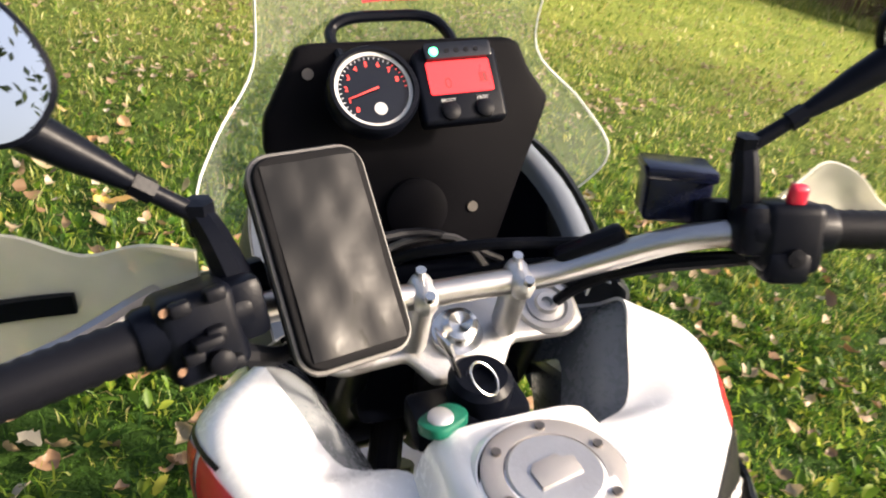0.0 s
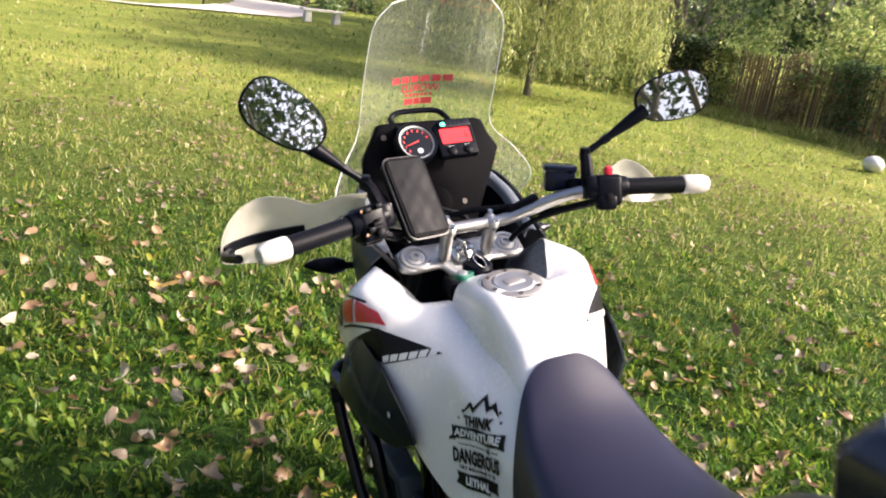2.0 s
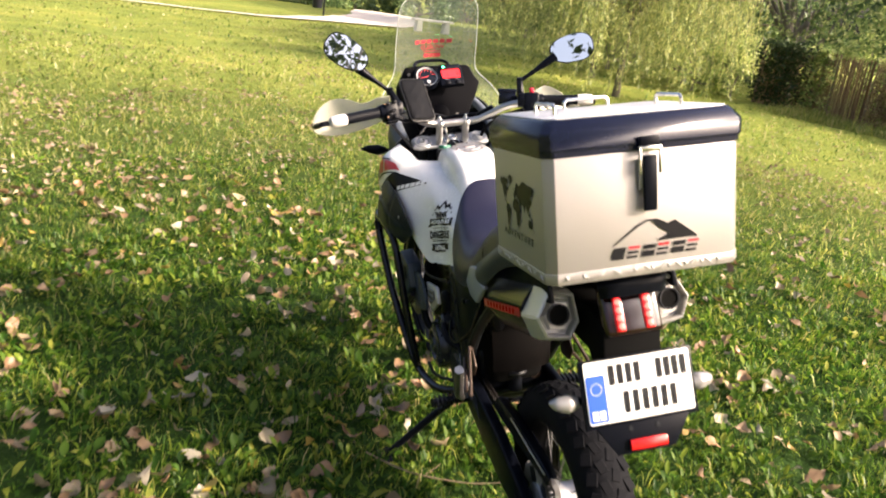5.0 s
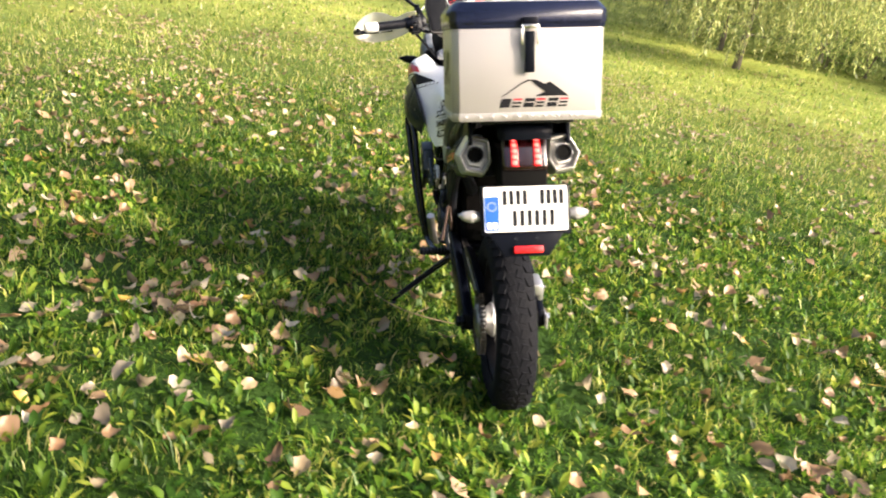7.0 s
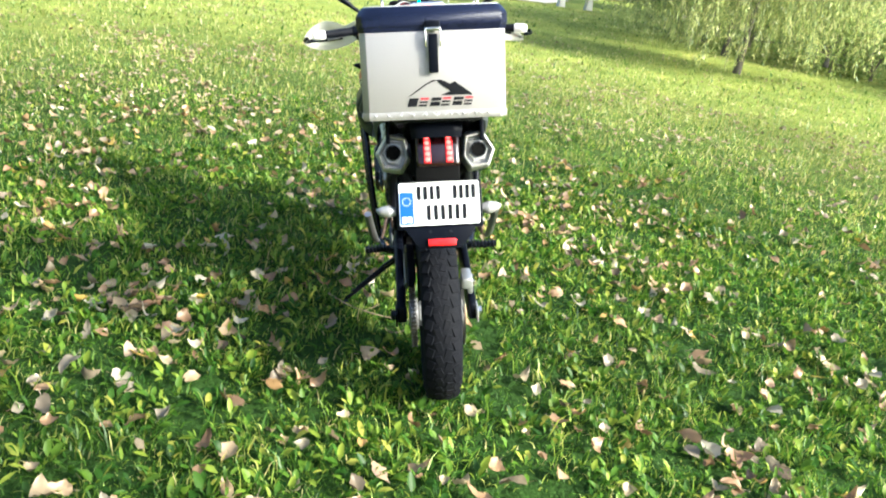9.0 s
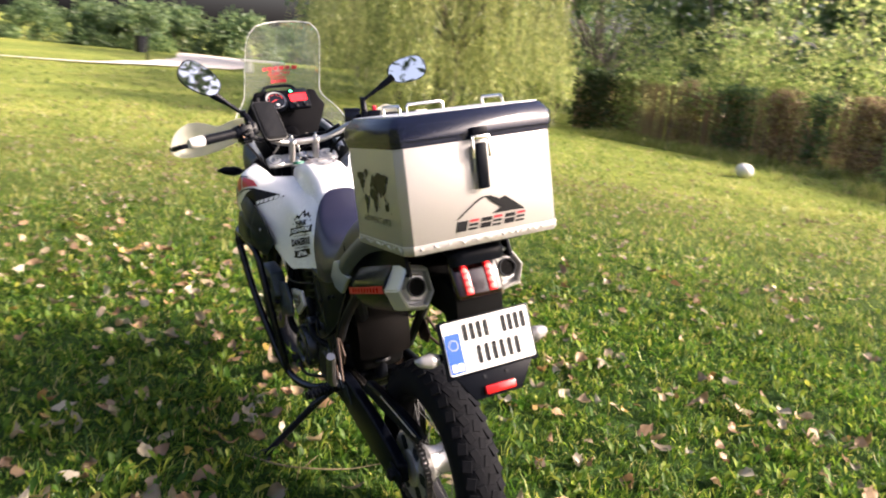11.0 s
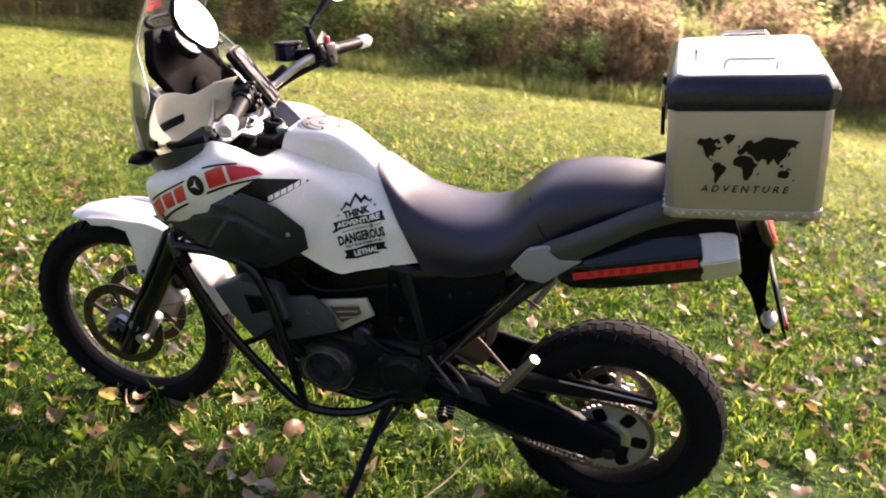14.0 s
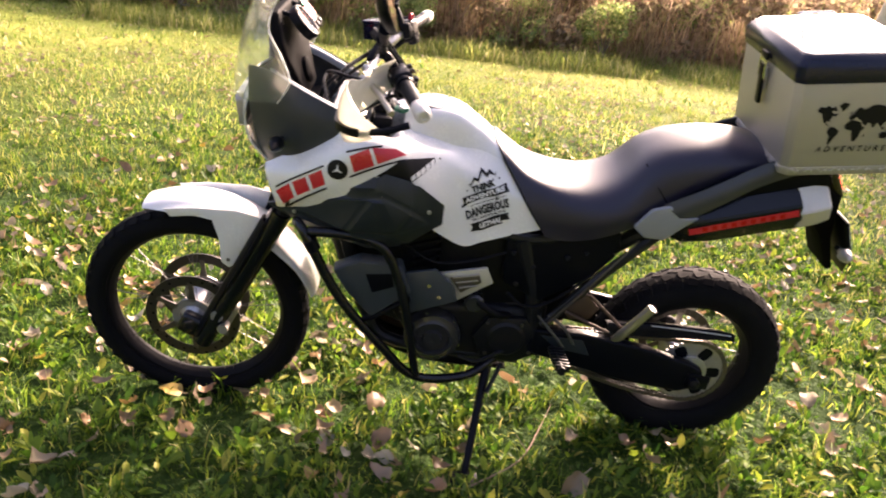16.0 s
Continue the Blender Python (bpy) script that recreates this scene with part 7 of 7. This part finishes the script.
def broadleaf(height, spread, base, mat, seed, leaf=0.16, clumps=26, per=130, trunk=0.16, bark=BARK, label="", name="tree", lean=(0, 0)):
    """A tree or tall shrub: trunk, limbs, a crown of many leaves in uneven clumps."""
    r = np.random.default_rng(seed)
    root = thing(name, label, "tree" if name == "tree" else "shrub")
    cl = []
    for i in range(clumps):
        a, q = r.uniform(0, 6.283), r.uniform(0.1, 1) ** 0.5
        h = base + (height - base) * r.uniform(0.05, 1)
        k = spread * q * (1 - 0.55 * ((h - base) / (height - base)) ** 2)
        cl.append(((k * math.cos(a) + lean[0] * h, k * math.sin(a) + lean[1] * h, h), spread * r.uniform(0.22, 0.42)))
    v, f, s = leaf_quads(crown_points(cl, per, r), leaf, seed=seed)
    ob = new("crown", fast_mesh("crown", v, f, s, mat))
    ob.parent = root
    top = (lean[0] * base * 1.2, lean[1] * base * 1.2, base * 1.1)
    flare = lathe_trunk([(0, 0, -0.05), (lean[0] * base * 0.5, lean[1] * base * 0.5, base * 0.5), top], trunk)
    part("trunk", join(flare, limb_set(top, [c for c, _ in cl[:9]], trunk * 0.6, r)), bark, root, smooth=60)
    return root


def lathe_trunk(pts, r0):
    return tube(pts, [r0 * 1.7, r0 * 1.05, r0 * 0.8], n=10, res=5)


def willow(seed, radius, top, low, strands, label):
    """A weeping willow: a thin trunk, arching limbs and long hanging strands of narrow leaves."""
    r = np.random.default_rng(seed)
    root = thing("willow_tree", label, "tree")
    tips, pts, twigs = [], [], []
    for i in range(strands):
        a, q = r.uniform(0, 6.283), radius * r.uniform(0.1, 1.0) ** 0.5
        q *= 1 + 0.22 * math.sin(3 * a + seed) + 0.14 * math.sin(7 * a + 2 * seed)
        x, y = q * math.cos(a), q * math.sin(a)
        z1 = top - (q / radius) ** 2 * (top - low) * 0.35 + r.normal(0, 0.25)
        z0 = min(z1 - 0.4, low + abs(r.normal(0, 0.45)) + (0.7 if r.uniform() < 0.3 else 0) + 0.35 * (1 + math.sin(5 * a + seed)))
        m = max(6, int((z1 - z0) / 0.045))
        z = np.linspace(z1, z0, m)
        sway = np.cumsum(r.normal(0, 0.008, (m, 2)), 0) + np.linspace(0, 1, m)[:, None] * 0.18 * np.array([[math.cos(a), math.sin(a)]])
        line = np.stack([x + sway[:, 0], y + sway[:, 1], z], 1)
        pts.append(np.repeat(line, 2, 0) + r.normal(0, 0.02, (2 * m, 3)))
        if i % 3 == 0:
            twigs.append(tube([tuple(line[0]), tuple(line[m // 2]), tuple(line[-1])], 0.004, n=3, res=2))
        if i < 10:
            tips.append((x * 0.8, y * 0.8, z1))
    p = np.concatenate(pts)
    v, f, s = leaf_quads(p, 0.10, aspect=5.0, droop=2.2, seed=seed)
    ob = new("crown", fast_mesh("crown", v, f, s, WILLOW))
    ob.parent = root
    tagged(part("twig_mass", join(*twigs), BARK, root), kind="stuff")
    fork = (0.05, 0.0, 1.6)
    part("trunk", join(lathe_trunk([(0, 0, -0.05), (0.03, 0.02, 0.8), fork], 0.05), limb_set(fork, tips, 0.05, r)), DARKBARK, root, smooth=60)
    return root


def set_at(ob, x, y, turn=0.0, scale=1.0):
    ob.matrix_world = pose(x, y, ground_height(x, y), 0, 0, turn) @ Matrix.Scale(scale, 4)
    return ob


WILLOW_LABEL = "weeping willow with yellow-green strands hanging over the lawn"
w_a = set_at(willow(3, 1.85, 4.8, 0.10, 390, WILLOW_LABEL), 6.75, 13.0)
w_b = set_at(willow(4, 2.9, 5.4, 0.2, 460, "weeping willow with grey-green strands beside the path"), 8.4, 17.6)
w_b.name = "willow_tree"
set_at(copy_thing(w_b, Matrix()), 9.6, 22.0, 130, 1.05)

SHRUB_LABEL = "light green leafy shrub behind the reed fence"
shrub_a = broadleaf(2.6, 1.2, 0.5, SHRUB, 11, leaf=0.12, clumps=24, per=90, trunk=0.05, label=SHRUB_LABEL, name="shrub")
shrub_b = broadleaf(3.4, 1.3, 0.6, SHRUB, 12, leaf=0.11, clumps=26, per=85, trunk=0.06, label="tall light green shrub with loose upright branches", name="shrub")
shrub_c = broadleaf(1.2, 0.75, 0.15, SHRUB, 13, leaf=0.09, clumps=16, per=150, trunk=0.03, label="low bright green bush at the foot of the fence", name="shrub")
shrub_d = broadleaf(1.1, 0.8, 0.1, DRYLEAF, 14, leaf=0.10, clumps=18, per=150, trunk=0.03, label="low dry brown weeds at the foot of the fence", name="shrub")
set_at(shrub_a, 13.32, 11.42, 0, 1.12)
for x, y, a, s in ((14.27, 8.11, 40, 1.12), (14.62, 5.05, 100, 1.01), (13.8, 9.77, 60, 1.06), (14.5, 12.6, 200, 1.01), (14.27, 14.49, 160, 1.01), (14.98, 1.98, 210, 0.90), (19.58, 4.22, 20, 1.12), (19.58, 0.68, 90, 1.12), (20.17, -2.86, 150, 1.12), (18.99, 7.76, 210, 1.23), (20.17, -6.99, 280, 1.12)):
    set_at(copy_thing(shrub_a, Matrix()), x, y, a, s)
set_at(shrub_b, 15.68, 10, 0, 1.12)
for x, y, a, s in ((15.45, 13.07, 70, 1.12), (16.16, 6.46, 140, 0.84), (16.63, 3.16, 200, 0.73), (14.03, 17.08, 300, 1.12)):
    set_at(copy_thing(shrub_b, Matrix()), x, y, a, s)
set_at(shrub_c, 12.26, 5.28, 0, 1.0)
for x, y, a, s in ((12.5, 6.46, 60, 0.90), (12.14, 2.69, 120, 1.01), (11.08, 15.43, 180, 1.12), (12.38, -0.62, 240, 0.90), (10.61, 16.37, 30, 1.23), (12.62, 3.98, 20, 1.23), (10.96, 21.8, 50, 1.79), (11.44, 25.46, 90, 2.02), (11.67, 18.5, 140, 1.90), (12.38, 5.99, 200, 1.12), (12.73, 2.33, 300, 1.23), (12.97, -3.92, 10, 1.23), (11.79, -2.15, 70, 0.78), (11.67, 1.15, 170, 0.67), (11.91, 3.63, 250, 0.84), (11.67, -5.34, 320, 0.78)):
    set_at(copy_thing(shrub_c, Matrix()), x, y, a, s)
set_at(shrub_d, 12.38, 1.51, 0, 1.12)
for x, y, a, s in ((12.26, 0.33, 60, 1.12), (12.5, -1.8, 100, 1.23), (12.38, -3.21, 190, 1.12), (12.73, 3.63, 260, 1.12), (12.62, -4.87, 310, 1.34), (12.97, 7.05, 15, 0.90), (13.8, 0.68, 30, 1.34), (13.68, -1.8, 130, 1.34), (13.68, 2.92, 230, 1.34), (13.8, -3.92, 330, 1.34), (12.97, -6.52, 180, 1.23), (13.56, -8.17, 180, 1.34)):
    set_at(copy_thing(shrub_d, Matrix()), x, y, a, s)

wood = broadleaf(8.5, 3.0, 1.2, DARKLEAF, 15, leaf=0.34, clumps=34, per=170, trunk=0.2, label="dark green dense tree in the wood behind the fence")
set_at(wood, 21.94, 12.48, 0, 1.12)
for x, y, a, s in ((21.35, 18.38, 50, 1.12), (18.4, 23.1, 280, 1.01), (16.63, 30.18, 330, 1.12), (28.43, 15.43, 30, 1.20), (30.2, 9.53, 80, 1.10), (26.07, 24.28, 0, 1.20), (34.33, 3.63, 100, 1.00), (31.38, 1.86, 0, 1.00), (33.15, -5.81, 150, 1.00), (32.56, 5.99, 250, 0.95), (36.1, -10.53, 60, 1.00), (44.95, -5.81, 230, 1.30), (36.69, -4.04, 200, 1.00), (40.23, -11.71, 20, 1.10), (42.59, 1.27, 310, 1.20), (39.05, 8.35, 80, 1.20), (14.27, 37.26, 60, 1.12), (21.94, 33.13, 120, 1.34)):
    set_at(copy_thing(wood, Matrix()), x, y, a, s)
hedge = broadleaf(1.7, 1.5, 0.1, DARKLEAF, 16, leaf=0.2, clumps=26, per=150, trunk=0.05, label="clipped dark green hedge bush beyond the path", name="shrub")
set_at(hedge, 3.0, 50.0, 0, 1.2)
for i in range(16):
    set_at(copy_thing(hedge, Matrix()), -26 + 3.1 * i + 0.6 * math.sin(i * 5), 50.5 + math.sin(i * 3) - 0.25 * max(0, i - 8), 40 * i, 1.25 + 0.2 * math.sin(i * 7))

# trees behind the camera, seen in the mirrors, unseen ones added left, and the pale tree beside the fence
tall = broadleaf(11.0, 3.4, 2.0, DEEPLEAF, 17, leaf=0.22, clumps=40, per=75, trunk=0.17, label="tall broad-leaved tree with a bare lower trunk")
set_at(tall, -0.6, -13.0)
# last five, out of view at left, added to dim the sky there
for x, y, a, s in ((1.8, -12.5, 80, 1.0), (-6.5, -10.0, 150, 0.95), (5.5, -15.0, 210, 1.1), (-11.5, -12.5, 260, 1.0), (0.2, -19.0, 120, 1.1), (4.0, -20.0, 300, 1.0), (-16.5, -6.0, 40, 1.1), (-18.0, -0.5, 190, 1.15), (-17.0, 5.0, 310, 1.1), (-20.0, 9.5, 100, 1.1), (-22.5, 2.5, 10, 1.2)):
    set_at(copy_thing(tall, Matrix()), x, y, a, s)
pale = broadleaf(11.0, 2.0, 7.5, SHRUB, 18, leaf=0.2, clumps=12, per=60, trunk=0.17, bark=PALEBARK, label="pale-barked leaning tree trunk standing in the grass", lean=(0.03, -0.22))
set_at(pale, 8.8, -5.15)


# ---- reed fence ----
def reed_fence():
    line = [(11.2, 14.7), (11.85, 13.0), (12.3, 11.4), (12.55, 9.9), (12.8, 8.0), (13.2, 5.6), (13.4, 3.4)]
    r = np.random.default_rng(31)
    for i, (a, b) in enumerate(zip(line[:-1], line[1:])):
        a, b = np.array(a), np.array(b)
        length = float(np.linalg.norm(b - a))
        n_panels = max(1, round(length / 2.0))
        for k in range(n_panels):
            p, q = a + (b - a) * k / n_panels, a + (b - a) * (k + 1) / n_panels
            root = thing("reed_fence_panel", "weathered brown reed screen fence panel on thin posts", "fence", group="reed fence along the lawn")
            root.matrix_world = pose(p[0], p[1], ground_height(*p), 0, 0, math.degrees(math.atan2(q[1] - p[1], q[0] - p[0])))
            w = float(np.linalg.norm(q - p))
            m = int(w / 0.018)
            xs = np.linspace(0.02, w - 0.02, m) + r.normal(0, 0.004, m)
            reeds = []
            for x in xs:
                h = 1.30 + r.normal(0, 0.04)
                t, d, yy = r.normal(0, 0.012), r.uniform(0.006, 0.011), r.normal(0, 0.008)
                c = [(x - d, yy - d, 0), (x + d, yy - d, 0), (x, yy + d, 0), (x - d + t, yy - d, h), (x + d + t, yy - d, h), (x + t, yy + d, h)]
                reeds.append((c, [(0, 1, 4, 3), (1, 2, 5, 4), (2, 0, 3, 5), (3, 4, 5)]))
            tagged(part("reeds", join(*reeds), REED, root), kind="stuff")
            for z in (0.25, 0.7, 1.15):
                part("wire", tube([(0, -0.016, z), (w, -0.016, z)], 0.003, n=5, smooth=False), RUST, root)
            part("post", tube([(0, 0.03, -0.1), (0, 0.03, 1.38)], 0.028, n=8, smooth=False), BARK, root)


reed_fence()


def ivy_cover():
    """Green and dry creepers that hang over the fence."""
    r = np.random.default_rng(41)
    line = np.array([(11.2, 14.7), (11.85, 13.0), (12.3, 11.4), (12.55, 9.9), (12.8, 8.0), (13.2, 5.6), (13.4, 3.4)])
    along = np.r_[0, np.cumsum(np.linalg.norm(np.diff(line, axis=0), axis=1))]
    green, brown = "dark green creeper grown thick over the reed fence", "dry brown creeper hanging on the reed fence"
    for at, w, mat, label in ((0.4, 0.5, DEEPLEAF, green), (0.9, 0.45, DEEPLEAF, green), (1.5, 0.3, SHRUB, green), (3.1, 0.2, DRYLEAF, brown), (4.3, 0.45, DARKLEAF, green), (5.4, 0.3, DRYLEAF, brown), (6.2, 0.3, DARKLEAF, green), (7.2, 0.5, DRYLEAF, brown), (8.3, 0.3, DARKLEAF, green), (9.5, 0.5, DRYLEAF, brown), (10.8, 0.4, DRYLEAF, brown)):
        n = int((2000 if mat == DRYLEAF else 1700) * w / 0.4)
        d = np.clip(at + r.normal(0, w * 0.6, n), 0, along[-1])
        p = np.stack([np.interp(d, along, line[:, 0]) - 0.07 + r.normal(0, 0.07, n), np.interp(d, along, line[:, 1]) + r.normal(0, 0.05, n), 1.45 - 1.38 * r.uniform(0, 1, n) ** 1.4 + r.normal(0, 0.05, n)], 1)
        v, f, q = leaf_quads(p, 0.085, seed=int(at * 10) + 50)
        tagged(new("creeper", fast_mesh("creeper", v, f, q, mat)), label, "creeper", kind="stuff")


ivy_cover()


def brush():
    """Tall dry stalks and green weeds that hide the fence along the sunny side of the lawn."""
    r = np.random.default_rng(61)
    for name, n, x0, x1, y0, y1, lo, hi, w, mat, label in (
            ("dry_stalks", 16000, 11.8, 14.6, -11.0, 4.6, 0.4, 1.7, 0.014, DRYSTALK, "tall dry brown stalks in front of the fence"),
            ("tall_weeds", 20000, 10.3, 12.6, -11.0, 6.3, 0.06, 0.30, 0.018, DRYGRASS, "tall green weeds along the edge of the lawn"),
            ("tall_weeds", 6000, 11.0, 12.3, 6.3, 13.5, 0.05, 0.26, 0.018, DRYGRASS, "green weeds at the foot of the reed fence")):
        x, y = r.uniform(x0, x1, n), r.uniform(y0, y1, n)
        if y0 > 5:
            x = x - 0.16 * (y - 8.0) + 0.35
        k = np.array([noise.noise(Vector((a * 0.9, b * 0.9, 70))) for a, b in zip(x, y)])
        x, y, k = x[k > -0.28], y[k > -0.28], k[k > -0.28]
        m = len(x)
        length = r.uniform(lo, hi, m) * (1 + 0.7 * k)
        me = blades(name, x, y, length, w * r.uniform(0.5, 1.4, m), r.uniform(0.2, 1.5, m), mat)
        tagged(new(name, me), label, "weeds", kind="stuff")


brush()


TWIG = surface("dry_twig_bark", (0.26, 0.19, 0.12), rough=0.9, var=0.3, bump=0.5)


def dry_twig():
    shape = join(tube([(-0.46, 0.68, 0.03), (-0.34, 0.53, 0.045), (-0.17, 0.45, 0.05), (-0.06, 0.40, 0.08)], [.003, .0027, .0022, .0012], n=6), tube([(-0.30, 0.50, 0.05), (-0.24, 0.53, 0.07)], .0012, n=5, smooth=False))
    tagged(link("twig", shape, TWIG, smooth=60), "bare brown twig lying on the grass beside the stand", "twig")


dry_twig()


def wire_post():
    tagged(link("post", tube([(0, 0, -0.1), (0.01, 0, 0.8), (0.0, 0.01, 1.5)], 0.03, n=8), FRAMEMAT, smooth=60), "thin dark post standing in the dry brush", "post").matrix_world = pose(13.1, 2.0, 0)


wire_post()


# ---- path, bench, ball ----
def flat_strip(name, pts, z, mat, label):
    """A strip of ground through points of (x, y, width)."""
    p = spline(pts, 6)
    t = np.gradient(p[:, :2], axis=0)
    t /= np.linalg.norm(t, axis=1, keepdims=True)
    vs = []
    for k, (q, d) in enumerate(zip(p, t)):
        for s in (-1, -0.3, 0.3, 1):
            w = s * q[2] / 2 * (1 + 0.05 * math.sin(k * 1.7 + 2 * s))
            x, y = q[0] - d[1] * w, q[1] + d[0] * w
            vs.append((x, y, ground_height(x, y) + z))
    fs = [(i * 4 + j + 1, i * 4 + j, (i + 1) * 4 + j, (i + 1) * 4 + j + 1) for i in range(len(p) - 1) for j in range(3)]
    return tagged(link(name, (vs, fs), mat, smooth=180), label, "path", kind="structure")


flat_strip("path", [(-14, 27.6, 0.5), (-4, 28.6, 0.6), (1, 29.3, 0.8), (3.9, 31.0, 2.4), (6.0, 35.0, 3.6), (7.4, 40.5, 3.6), (8.6, 47.0, 3.6)], 0.06, PATHMAT, "pale worn footpath crossing the far lawn")


def bench():
    root = thing("bench", "white concrete bench with two block legs on the lawn", "bench")
    part("seat", rbox((1.75, 0.42, 0.09), pose(0, 0, 0.47), bevel=0.012), CONCRETE, root)
    for x in (-0.6, 0.6):
        part("leg", prism([(-0.14, 0), (0.14, 0), (0.10, 0.42), (-0.10, 0.42)], 0.32, pose(x, 0.16, 0, 90, 0, 0), bevel=0.01), CONCRETE, root)
    root.matrix_world = pose(7.5, 31.0, ground_height(7.5, 31.0) + 0.02, 0, 0, 8)


bench()


def ball():
    bm = bmesh.new()
    bmesh.ops.create_uvsphere(bm, u_segments=24, v_segments=16, radius=0.15)
    for v in bm.verts:
        v.co *= 1 + 0.05 * noise.noise(v.co * 9)
        v.co.z = max(v.co.z * 0.85, -0.11)
    ob = link("ball", from_bm(bm), ENDWHITE, smooth=180)
    tagged(ob, "dull white plastic ball lying on the grass", "ball")
    ob.matrix_world = pose(9.75, 7.75, ground_height(9.75, 7.75) + 0.12)


ball()


def litter_bin():
    root = thing("litter_bin", "dark metal litter bin on a post beside the path", "bin")
    part("body", lathe([(0.2, 0.3), (0.24, 0.95), (0.22, 0.95), (0.19, 0.34)], n=20), FRAMEMAT, root)
    part("post", tube([(0.28, 0, -0.1), (0.28, 0, 1.25)], 0.04, n=8, smooth=False), FRAMEMAT, root)
    root.matrix_world = pose(3.1, 33.5, ground_height(3.1, 33.5))


litter_bin()
